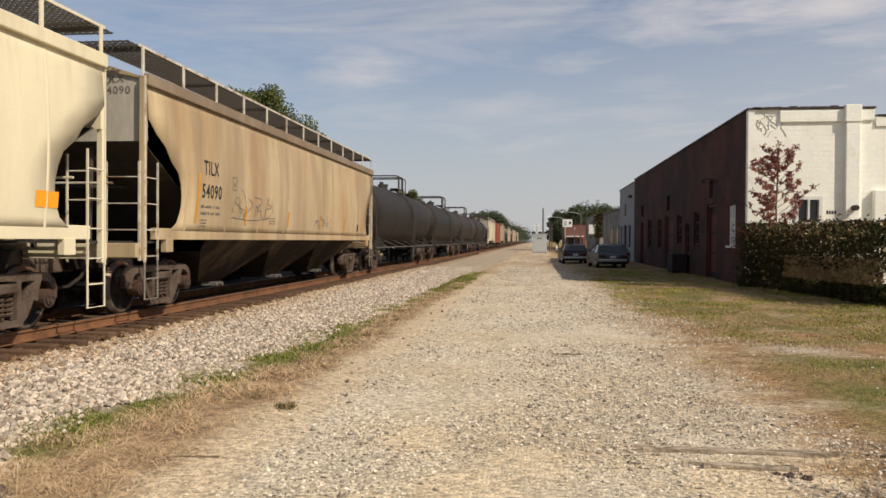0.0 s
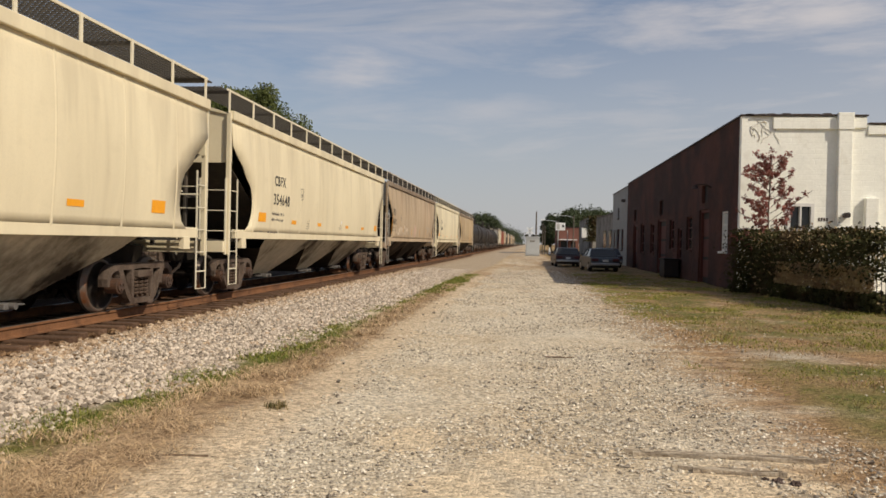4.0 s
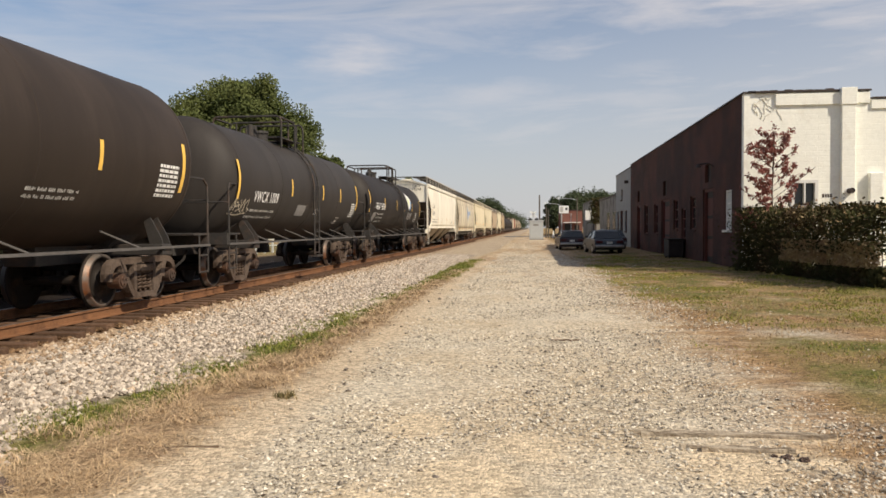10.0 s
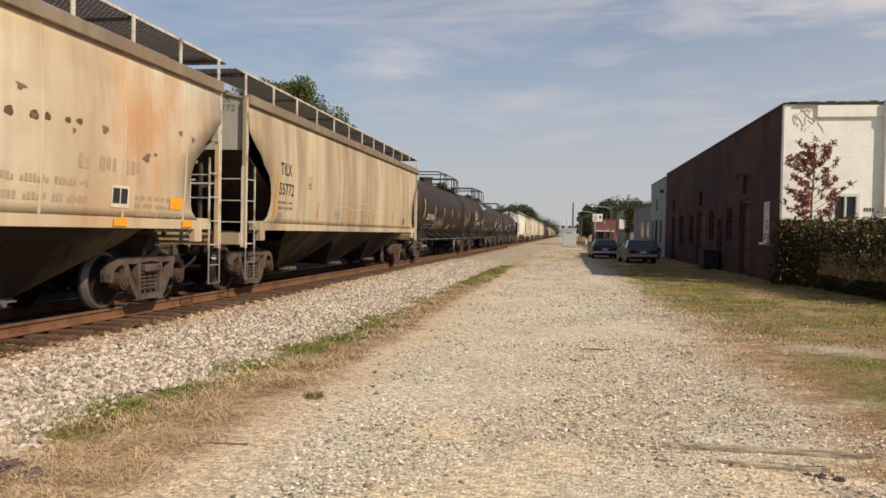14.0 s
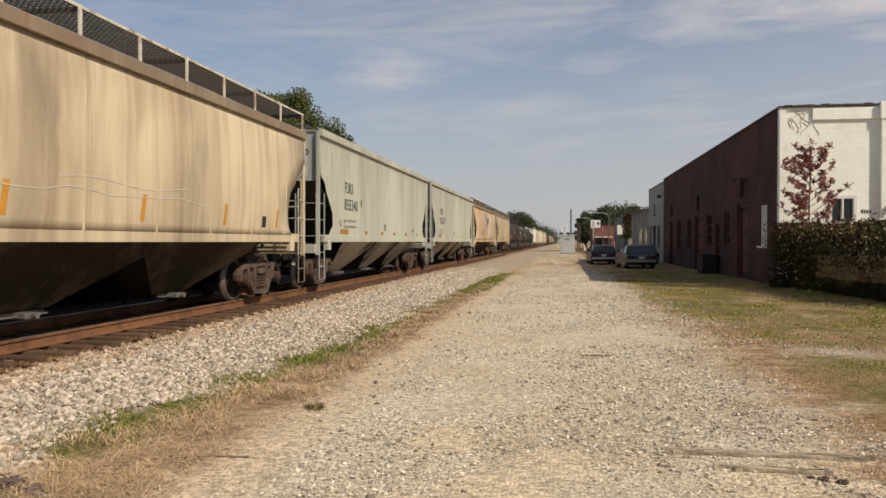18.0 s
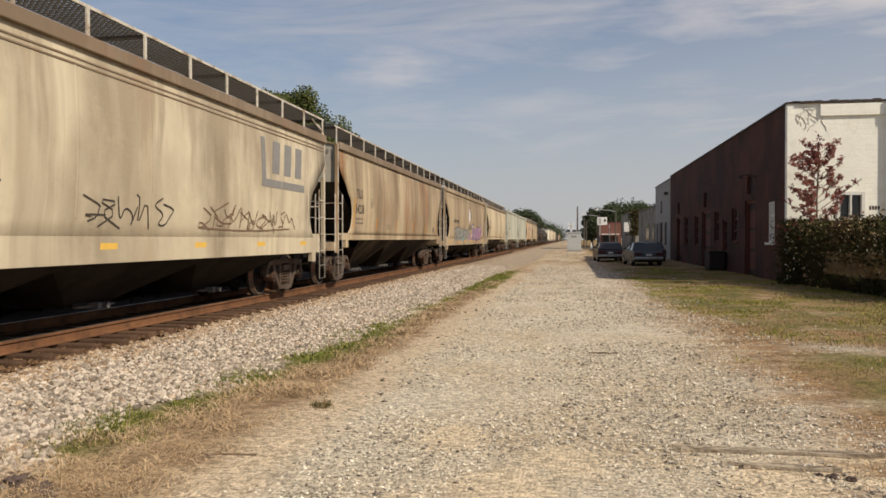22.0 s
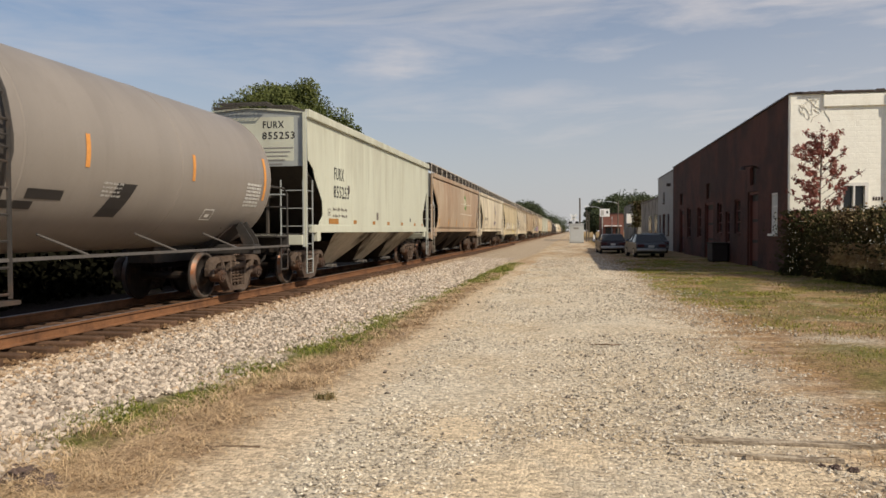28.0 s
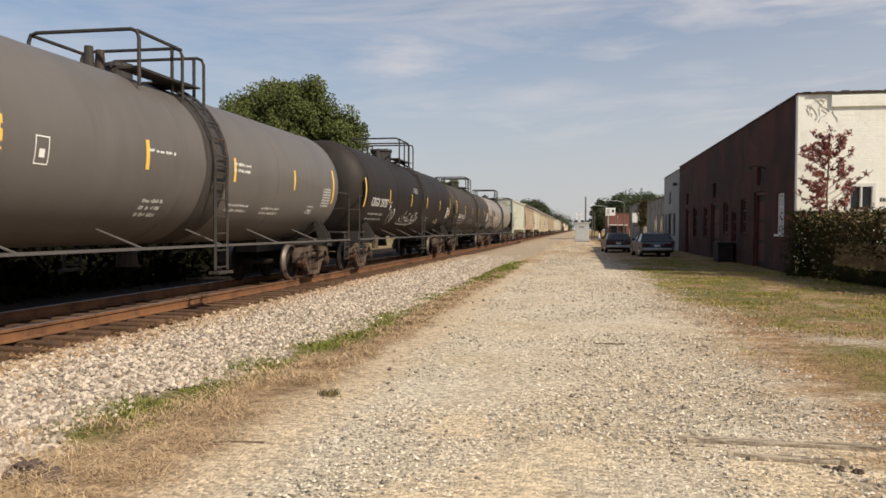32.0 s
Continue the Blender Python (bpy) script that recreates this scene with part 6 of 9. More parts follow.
            bm = boxed(0.44, 1.2 - 0.07 * r, -(INFO[c]["half"] - 0.68) - 0.026, -(INFO[c]["half"] - 0.68) - 0.022, patch_z - 0.03, patch_z)
            part("end_stencil", bm, M["ghost_grey"], c)
    # graffiti car
    c = C["admx50094"]
    word(c, "ADMX 90094", -6.8, 2.24, 0.2, BLK, 2.0)
    box_mark(c, -4.75, 2.0, 0.22, 0.26, M["grey_paint"])
    base = poly(c, [(-0.42, 2.88), (0.1, 3.44), (0.86, 2.9), (0.2, 2.3)], M["logo_purple"], "emblem", 0.006, "dark lozenge emblem with a pale leaf")
    poly(c, [(-0.35, 2.75), (-0.22, 3.1), (0.1, 3.3), (0.42, 3.0), (0.4, 2.6), (0.15, 2.34), (-0.15, 2.4)], M["spray_white"], "leaf", 0.009, parent=base)
    block_letters(c, -0.38, 1.92, 1.45, 0.32, M["grey_paint"])
    piece(c, -6.2, -0.25, 1.2, 2.05, 9, M["spray_grey"], M["spray_dark"], M["spray_teal"], 31, "grey spiky graffiti with teal accents", True, 0.045)
    piece(c, -6.0, -0.5, 1.0, 1.4, 10, M["spray_grey"], M["spray_dark"], M["spray_teal"], 32, "grey spiky graffiti in a lower row", True, 0.035, M["spray_teal"])
    poly(c, [(-0.2, 1.02), (0.9, 1.02), (1.2, 1.3), (0.9, 1.9), (0.3, 1.7), (0.1, 1.4)], M["spray_pink"], "graffiti", 0.006, "pink spray patch")
    poly(c, [(0.9, 1.02), (6.95, 1.02), (6.85, 1.3), (6.95, 1.6), (6.5, 1.8), (6.0, 1.7), (3.6, 2.2), (1.6, 2.05), (0.95, 1.4)], M["spray_yellow"], "graffiti", 0.004, "yellow spray halo round the painted shapes")
    piece(c, 1.2, 6.5, 1.25, 2.32, 6, M["spray_lilac"], M["spray_edge"], M["spray_white"], 33, "purple and pink bubble graffiti", width=0.06, bold=1.25, second=M["spray_pink"])
    piece(c, 1.2, 6.5, 1.0, 1.5, 7, M["spray_purple"], M["spray_edge"], M["spray_white"], 34, "dark purple lower shapes of the graffiti", width=0.035, second=M["spray_lilac"])
    patch(c, -8.2, -7.3, 1.06, 1.22, M["orange"], lift=0.016)
    for yy in (-4.6, -2.1, 1.0, 2.9, 5.4, 8.0):
        patch(c, yy, yy + 0.52, 1.08, 1.24, M["orange"], lift=0.016)
    grid_mark(c, 7.0, 1.62, 0.35, 0.3, WHT, 2)
    scrawl(c, 5.9, 6.8, 1.75, 1.95, 3, M["grey_paint"], 35, 0.02)
    # sooty white car
    c = C["gacx14692"]
    patch(c, -6.75, -5.85, 2.12, 2.44, M["pale_line"], "number_patch")
    patch(c, -6.8, -5.8, 1.76, 2.06, M["pale_line"], "number_patch")
    word(c, "GACX", -6.68, 2.16, 0.24, BLK, 0.78, 0.009)
    word(c, "14692", -6.72, 1.8, 0.22, BLK, 0.86, 0.009)
    patch(c, -6.9, -5.2, 1.6, 2.55, M["ghost_grey"], "faded_panel", lift=0.003)
    poly(c, [(4.3, 2.45), (6.9, 2.45), (6.9, 2.62), (4.3, 2.62)], M["ghost_grey"], "emblem", 0.006, "faded grey block emblem")
    poly(c, [(4.3, 2.62), (4.52, 2.62), (4.52, 3.5), (4.3, 3.5)], M["ghost_grey"], "emblem_block", 0.006)
    for u in (4.85, 5.55, 6.25):
        poly(c, [(u, 2.76), (u + 0.42, 2.76), (u + 0.55, 3.48), (u + 0.13, 3.48)], M["ghost_grey"], "emblem_block", 0.006)
    scrawl(c, -1.7, 0.4, 1.5, 2.05, 4, M["soot"], 41, 0.035)
    scrawl(c, -5.5, -3.4, 1.5, 2.05, 9, M["spray_brown"], 42, 0.05, "smeared brown soot marks")
    scrawl(c, 1.6, 6.0, 1.5, 2.0, 9, M["spray_brown"], 43, 0.04, "smeared brown soot marks")
    stroke(c, [[(-5.5, 2.08), (-4.4, 2.06), (-3.2, 2.0)]], 0.03, M["soot"], "scratch")
    for yy in (-7.0, -4.25, -1.25, 1.5, 4.2, 6.8):
        patch(c, yy, yy + 0.42, 1.16, 1.27, M["yellow"], lift=0.016)
    box_mark(c, -4.85, 2.15, 0.22, 0.28, M["soot"])
    # sand car with white letters
    c = C["nrlx50145"]
    word(c, "NRLX", -6.8, 2.3, 0.24, BLK, 0.72)
    word(c, "50145", -6.83, 1.94, 0.24, BLK, 0.85)
    piece(c, -5.5, -0.9, 1.40, 2.2, 7, M["spray_chalk"], M["spray_shadow"], None, 51, "white block graffiti with grey shadow", width=0.045, second=M["spray_bone"], bold=1.2)
    piece(c, -5.2, -0.8, 0.99, 1.36, 7, M["spray_chalk"], M["spray_shadow"], None, 52, "white and grey lower edge of the graffiti on the sill", True, 0.03)
    piece(c, 0.2, 5.3, 1.40, 2.18, 8, M["spray_bone"], M["spray_shadow"], None, 53, "white and yellow bubble graffiti", width=0.045, second=M["spray_chalk"], bold=1.2)
    poly(c, blob(2.0, 1.72, 0.62, 0.72, random.Random(4)), M["spray_yellow"], "graffiti", 0.0155, "yellow bubble shape")
    piece(c, 0.0, 5.4, 0.99, 1.34, 8, M["spray_bone"], M["spray_shadow"], None, 56, "white lower edge of the bubble graffiti on the sill", True, 0.03, M["spray_yellow"])
    scrawl(c, -6.9, -5.6, 1.4, 1.9, 5, M["spray_white"], 57, 0.03)
    stroke(c, [[(3.1, 3.5), (3.2, 3.2), (3.25, 2.85)]], 0.05, M["soot"], "scratch")
    for yy in (-3.7, -1.6, 0.1, 3.3, 6.9):
        patch(c, yy, yy + 0.4, 1.36, 1.45, M["amber"], lift=0.012)
    box_mark(c, -4.85, 2.2, 0.24, 0.3, M["grey_paint"])
    stencil(c, 6.6, 2.2, 0.5, 3, M["grey_paint"], 0.04, 0.06, 54)
    grid_mark(c, 6.6, 1.5, 0.3, 0.22, M["grey_paint"], 3)
    end_word(c, "NRLX", 0.6, 3.66, 0.15, M["grey_paint"], 0.42)
    end_word(c, "50145", 0.58, 3.45, 0.15, M["grey_paint"], 0.5)
    # dull white car
    c = C["admx49005"]
    word(c, "ADMX 49005", -6.2, 2.12, 0.2, BLK, 2.15)
    stencil(c, -5.9, 1.86, 1.2, 2, M["grey_paint"], 0.05, 0.06, 61)
    leaf_emblem(c, 1.28, 2.88, 1.25, 1.14, M["logo_purple"], M["logo_gold"], M["spray_white"])
    block_letters(c, 0.42, 1.8, 1.45, 0.32, M["logo_purple"])
    patch(c, -7.35, -7.24, 1.62, 2.42, M["amber"], slant=0.12)
    for yy in (-3.5, -0.1, 1.6, 3.6, 6.9):
        patch(c, yy, yy + 0.1, 1.62, 1.98, M["amber"], slant=0.12)
    box_mark(c, -3.85, 1.98, 0.2, 0.24, M["grey_paint"])
    end_word(c, "ADMX", 0.72, 3.96, 0.12, M["grey_paint"], 0.42)
    end_word(c, "49005", 0.7, 3.78, 0.12, M["grey_paint"], 0.45)
    # green emblem car
    c = C["green_globe"]
    rnd = random.Random(5)
    base = poly(c, blob(1.88, 3.02, 0.98, 0.92, rnd, 26, 0.0, 2), M["logo_green"], "emblem", 0.006, "round green emblem with a pale field")
    poly(c, [(1.45, 3.2), (1.7, 3.3), (2.0, 3.2), (2.3, 3.02), (2.0, 2.9), (1.75, 2.72), (1.5, 2.8)], M["spray_bone"], "field", 0.009, parent=base)
    stroke(c, [[(0.2 + 0.5 * i, 2.92 + 0.01 * math.sin(i)) for i in range(9)], [(0.0 + 0.5 * i, 2.32 + 0.015 * math.sin(i * 2)) for i in range(11)]], 0.035, M["pale_line"], "scrape", 0.012)
    for yy in (-7.2, -4.4, -1.6, 1.3, 4.05, 7.3):
        patch(c, yy, yy + 0.13, 1.6, 1.98, M["amber"], slant=0.1)
    grid_mark(c, 5.2, 1.6, 0.35, 0.28, M["soot"], 3)
    # tank cars
    def tapes(c, ends, mids, mat=M["yellow"], z0=2.0, z1=2.9):
        for yy in ends:
            patch(c, yy - 0.06, yy + 0.06, z0, z1, mat)
        for yy in mids:
            patch(c, yy - 0.05, yy + 0.05, 2.22, 2.68, mat)
    c = C["uelx78330"]
    word(c, "UELX 78330", -5.2, 2.16, 0.26, WHT, 2.15)
    stencil(c, -4.6, 1.98, 1.4, 3, DUL, 0.06, 0.1, 71)
    leaf = poly(c, [(3.15, 3.2), (3.75, 3.06), (4.31, 2.86), (4.36, 2.74), (4.27, 2.53), (3.97, 2.26), (3.62, 2.42), (3.51, 2.25), (3.4, 2.45), (3.07, 2.87)], M["spray_white"], "emblem", 0.007, "white leaf-shaped emblem with a blue edge")
    poly(c, [(4.34, 2.76), (4.27, 2.53), (3.97, 2.26), (3.9, 2.36), (4.12, 2.58), (4.16, 2.8)], M["logo_blue"], "emblem_edge", 0.009, parent=leaf)
    poly(c, [(3.3, 2.95), (3.75, 2.85), (3.85, 2.55), (3.65, 2.5), (3.4, 2.7)], M["leaf_tint"], "emblem_field", 0.009, parent=leaf)
    block_letters(c, 3.3, 1.79, 1.35, 0.36, M["ghost_grey"])
    patch(c, -5.6, -5.0, 1.6, 2.0, M["ghost_grey"], "faded_panel", slant=0.5)
    tapes(c, (-6.33, 7.6), (-3.12, -0.04, 2.19, 4.69))
    grid_mark(c, 6.0, 1.7, 0.6, 0.5, DUL, 6)
    c = C["ywcx1009"]
    word(c, "VWCX 1009", -3.85, 1.98, 0.26, WHT, 1.75)
    stencil(c, -4.0, 1.8, 1.9, 2, DUL, 0.06, 0.09, 72)
    tapes(c, (-4.87, 6.8), (-1.0, 2.15, 4.34))
    scrawl(c, -5.1, -4.1, 1.65, 2.15, 4, M["spray_bone"], 73, 0.03)
    patch(c, -0.3, 0.5, 1.7, 2.0, M["ghost_grey"], "faded_panel")
    scrawl(c, 1.5, 1.9, 1.7, 2.0, 2, M["spray_white"], 74, 0.03)
    box_mark(c, 4.4, 1.5, 0.4, 0.2, WHT)
    grid_mark(c, 6.0, 1.75, 0.62, 0.5, WHT, 7)
    c = C["cbtx780732"]
    word(c, "CBTX 780732", -7.1, 1.92, 0.25, WHT, 2.6, slant=0.15)
    stencil(c, -7.1, 1.76, 2.0, 2, DUL, 0.05, 0.08, 75)
    tapes(c, (-7.98, 9.5), (-5.24, -1.82, 0.9, 3.81, 6.75))
    scrawl(c, -7.95, -6.75, 2.35, 3.1, 5, M["spray_white"], 76, 0.045)
    scrawl(c, -9.0, -8.2, 2.4, 2.9, 4, M["ghost_grey"], 77, 0.03)
    scrawl(c, -3.7, -2.8, 2.0, 3.0, 4, M["spray_white"], 78, 0.05)
    scrawl(c, -3.4, 0.6, 3.3, 3.7, 8, M["spray_white"], 79, 0.05)
    scrawl(c, -4.0, 0.3, 1.6, 2.05, 9, M["gold_scrawl"], 80, 0.06)
    patch(c, 1.7, 2.3, 1.55, 1.8, M["amber"], "placard", slant=0.6)
    grid_mark(c, 8.6, 1.9, 0.7, 0.6, WHT, 7)
    stencil(c, 5.2, 1.9, 1.2, 2, DUL, 0.05, 0.05, 81)
    c = C["cbtx78142"]
    word(c, "CBTX 781142", -7.1, 1.94, 0.27, WHT, 2.1, slant=0.1)
    stencil(c, -7.0, 1.74, 1.8, 2, DUL, 0.06, 0.08, 82)
    box_mark(c, -4.85, 1.9, 0.28, 0.26, WHT)
    tapes(c, (-7.9, 8.8), (-4.97, -2.1, 0.73, 3.6, 6.7))
    scrawl(c, -4.6, -3.2, 1.45, 2.1, 4, M["spray_bone"], 83, 0.05, "outlined pale graffiti")
    scrawl(c, -3.1, -1.6, 1.5, 2.1, 4, M["spray_bone"], 84, 0.045)
    patch(c, 0.3, 0.95, 1.55, 1.8, M["amber"], "placard", slant=0.8)
    stencil(c, 2.4, 1.8, 1.2, 2, DUL, 0.05, 0.05, 85)
    grid_mark(c, 7.3, 1.85, 0.6, 0.5, DUL, 6)
    patch(c, 7.05, 7.25, 1.3, 1.6, M["hazard_red"], "placard")
    c = C["crgx8029"]
    word(c, "CRGX 8029", -5.32, 2.04, 0.25, WHT, 1.55)
    stencil(c, -5.4, 1.9, 1.5, 2, DUL, 0.06, 0.09, 86)
    tapes(c, (-6.56, 8.6), (-3.4, -0.4, 2.45, 5.45), M["worn_orange"])
    box_mark(c, -3.3, 2.02, 0.22, 0.26, WHT)
    patch(c, -6.2, -5.35, 2.36, 2.74, M["soot_black"], "soot_patch")
    patch(c, 3.0, 3.5, 1.55, 2.05, M["soot_black"], "soot_patch", slant=0.5)
    patch(c, 0.7, 1.6, 1.62, 1.72, M["soot_black"], "soot_patch")
    patch(c, 1.4, 2.1, 1.75, 1.88, M["soot_black"], "soot_patch")
    stencil(c, -1.2, 2.05, 0.6, 2, DUL, 0.05, 0.06, 87)
    stencil(c, 2.9, 2.05, 0.5, 4, DUL, 0.03, 0.03, 88)
    grid_mark(c, 7.7, 1.85, 0.7, 0.5, DUL, 7)
    box_mark(c, 6.2, 1.55, 0.4, 0.2, WHT)
    c = C["crgx8256"]
    word(c, "CRGX 8256", -5.57, 1.92, 0.24, WHT, 1.95)
    stencil(c, -5.4, 1.86, 2.0, 2, DUL, 0.06, 0.09, 89)
    tapes(c, (-6.57, 8.6), (-3.38, -0.1, 2.9, 5.9))
    box_mark(c, -3.3, 1.95, 0.24, 0.32, WHT)
    grid_mark(c, 7.5, 1.9, 0.85, 0.6, WHT, 8)
    box_mark(c, 5.4, 1.5, 0.5, 0.22, WHT)
    stencil(c, 3.2, 1.75, 1.3, 2, DUL, 0.06, 0.06, 90)
    scrawl(c, -1.6, 0.6, 1.6, 1.95, 4, M["ghost_grey"], 91, 0.03)
    c = C["crgx29787"]
    word(c, "CRGX 29787", -6.03, 2.06, 0.27, WHT, 2.1)
    stencil(c, -6.0, 1.84, 1.9, 2, DUL, 0.07, 0.09, 92)
    tapes(c, (-6.84, 9.0), (-3.71, -0.15, 2.98, 6.1))
    box_mark(c, -3.55, 2.0, 0.22, 0.26, WHT)
    scrawl(c, -3.2, -2.6, 1.5, 2.05, 2, M["spray_white"], 93, 0.04)
    scrawl(c, -1.4, 1.5, 1.5, 1.95, 8, M["spray_white"], 94, 0.04)
    scrawl(c, 5.6, 6.6, 1.6, 1.8, 3, M["spray_bone"], 95, 0.03)
    stencil(c, 0.2, 2.95, 0.8, 3, DUL, 0.04, 0.04, 96)
    stencil(c, 3.0, 1.85, 1.0, 3, DUL, 0.03, 0.04, 97)
    grid_mark(c, 8.1, 1.9, 0.6, 0.5, WHT, 7)
    c = C["grey_last"]
    tapes(c, (-7.4, 8.6), (-3.65, -0.55, 2.52, 5.71))
    box_mark(c, -3.05, 2.1, 0.26, 0.36, WHT)
    stencil(c, -0.5, 2.56, 0.8, 1, WHT, 0.05, 0.05, 98)
    stencil(c, -0.4, 1.78, 0.6, 3, WHT, 0.06, 0.05, 99)
    stencil(c, 2.5, 2.6, 0.8, 2, WHT, 0.06, 0.06, 100)
    stencil(c, 2.5, 1.8, 1.0, 2, WHT, 0.05, 0.05, 101)
    stencil(c, 4.2, 1.78, 1.0, 2, WHT, 0.05, 0.05, 102)
    box_mark(c, 6.9, 1.7, 0.4, 0.18, WHT)
    grid_mark(c, 7.8, 1.9, 0.6, 0.5, DUL, 7)


marks()

# ---- track ----


def track():
    tr = tagged(new("track"), "rusty rails on timber ties in ballast", "railway track", kind="structure")
    for s in (-1, 1):
        x = TRACK_X + s * 0.755
        z = RAIL_Z
        sec = [(-0.07, -0.17), (0.07, -0.17), (0.07, -0.155), (0.012, -0.14), (0.012, -0.05), (0.036, -0.035), (0.036, -0.004), (0.03, 0.0), (-0.03, 0.0), (-0.036, -0.004), (-0.036, -0.035), (-0.012, -0.05), (-0.012, -0.14), (-0.07, -0.155)]
        bm = prism(bmesh.new(), [(x + u, z + v) for u, v in sec], "y", -30, 900)
        for f in bm.faces:
            if f.normal.z > 0.9 and f.calc_center_median().z > z - 0.01:
                f.material_index = 1
        part("rail", bm, [M["rail"], M["rail_head"]], tr)
    bm = bmesh.new()
    box(bm, -1.3, 1.36, -0.115, 0.115, -0.17, 0.0, 0.016)
    me = bpy.data.meshes.new("tie")
    bm.to_mesh(me)
    bm.free()
    me.materials.append(M["tie"])
    for i in range(-18, 180):
        o = new("tie", me)
        o.parent = tr
        y = 1.0 + i * 0.50
        o.matrix_basis = pose(TRACK_X + random.uniform(-0.05, 0.12), y + random.uniform(-0.03, 0.03), RAIL_Z - 0.172 + random.uniform(-0.012, 0.0), 0, 0, random.uniform(-1.2, 1.2))
    return tr


track()


def ground_z(x, y):
    d = abs(x - TRACK_X)
    crest = RAIL_Z - 0.27
    if d < 1.3:
        z = crest
    elif d < 3.8:
        u = (d - 1.3) / 2.5
        z = crest * (1 - u * u * (3 - 2 * u))
    else:
        z = 0.0
    if x > 2.5:
        z += 0.07 * min((x - 2.5) / 4.0, 1.0)
    return z


SAND = ((-0.02, 5.75, 0.30), (-0.45, 4.95, 0.38), (1.4, 5.45, 0.36), (-1.0, 4.3, 0.4), (-0.95, 6.3, 0.3), (2.1, 5.9, 0.35))


def ground_material():
    m = bpy.data.materials.new("gravel lane, ballast and dry grass")
    m.use_nodes = True
    t = m.node_tree
    b = t.nodes["Principled BSDF"]
    b.inputs["Roughness"].default_value = 0.95
    b.inputs["Specular IOR Level"].default_value = 0.1
    co = t.nodes.new("ShaderNodeTexCoord")
    sep = t.nodes.new("ShaderNodeSeparateXYZ")
    t.links.new(co.outputs["Object"], sep.inputs[0])

    def nz(scale, detail=5.0, rough=0.6, stretch=(1, 1, 1), shift=0.0):
        mp = t.nodes.new("ShaderNodeMapping")
        mp.inputs["Scale"].default_value = stretch
        mp.inputs["Location"].default_value = (shift, shift * 0.7, 0)
        t.links.new(co.outputs["Object"], mp.inputs[0])
        n = node(t, "ShaderNodeTexNoise", Scale=scale, Detail=detail, Roughness=rough)
        t.links.new(mp.outputs[0], n.inputs["Vector"])
        return n.outputs["Fac"]

    def math2(op, a, c, d=None):
        n = t.nodes.new("ShaderNodeMath")
        n.operation = op
        for i, v in enumerate((a, c, d)):
            if v is None:
                continue
            if isinstance(v, (int, float)):
                n.inputs[i].default_value = v
            else:
                t.links.new(v, n.inputs[i])
        return n.outputs[0]

    def rng(v, a, c, lo=0.0, hi=1.0):
        n = t.nodes.new("ShaderNodeMapRange")
        n.inputs[1].default_value, n.inputs[2].default_value, n.inputs[3].default_value, n.inputs[4].default_value = a, c, lo, hi
        t.links.new(v, n.inputs[0])
        return n.outputs[0]

    def mix(c1, c2, fac):
        n = t.nodes.new("ShaderNodeMixRGB")
        for i, c in (("Color1", c1), ("Color2", c2)):
            if isinstance(c, tuple):
                n.inputs[i].default_value = (*c, 1)
            else:
                t.links.new(c, n.inputs[i])
        if isinstance(fac, (int, float)):
            n.inputs["Fac"].default_value = fac
        else:
            t.links.new(fac, n.inputs["Fac"])
        return n.outputs[0]

    wob = math2("MULTIPLY", math2("SUBTRACT", nz(0.55, 5.0, 0.65), 0.5), 1.1)
    fine = math2("MULTIPLY", math2("SUBTRACT", nz(5.0, 5.0, 0.75), 0.5), 0.6)
    ragged = math2("ADD", wob, fine)
    x = math2("ADD", sep.outputs["X"], ragged)

    def smooth(v, a, c, hi):
        n = t.nodes.new("ShaderNodeMapRange")
        n.interpolation_type = "SMOOTHSTEP"
        n.inputs[1].default_value, n.inputs[2].default_value, n.inputs[3].default_value, n.inputs[4].default_value = a, c, 0.0, hi
        t.links.new(v, n.inputs[0])
        return n.outputs[0]

    # the strips beside the ballast draw in towards the lane as they go
    drift = math2("ADD", math2("ADD", smooth(sep.outputs["Y"], 7.0, 12.0, 0.5), smooth(sep.outputs["Y"], 13.0, 32.0, 0.15)), smooth(sep.outputs["Y"], 32.0, 60.0, 0.9))
    s = math2("SUBTRACT", math2("ADD", sep.outputs["X"], math2("MULTIPLY", ragged, 0.55)), drift)

    def band(v, a, c, soft):
        up = rng(v, a - soft, a + soft)
        dn = rng(v, c - soft, c + soft, 1.0, 0.0)
        return math2("MULTIPLY", up, dn)

    pebble = t.nodes.new("ShaderNodeTexVoronoi")
    pebble.inputs["Scale"].default_value = 30.0
    t.links.new(co.outputs["Object"], pebble.inputs["Vector"])
    hsv = t.nodes.new("ShaderNodeSeparateColor")
    t.links.new(pebble.outputs["Color"], hsv.inputs[0])
    grain = rng(hsv.outputs[0], 0, 1, 0.60, 1.36)
    big = nz(0.35, 6.0, 0.65, shift=4.0)
    mid = nz(2.2, 6.0, 0.7, shift=9.0)
    streak = nz(0.9, 7.0, 0.7, (0.55, 1.6, 1), 2.0)
    lane = mix((0.60, 0.525, 0.405), (0.55, 0.45, 0.315), rng(big, 0.42, 0.62))
    lane = mix(lane, (0.42, 0.33, 0.225), math2("MULTIPLY", rng(mid, 0.52, 0.70), 0.5))
    sand = mix((0.60, 0.48, 0.335), (0.52, 0.41, 0.28), rng(mid, 0.4, 0.65))
    dry = mix((0.48, 0.35, 0.21), (0.26, 0.175, 0.105), rng(mid, 0.36, 0.60))
    verge_dry = mix((0.43, 0.28, 0.145), (0.225, 0.14, 0.078), rng(mid, 0.36, 0.64))
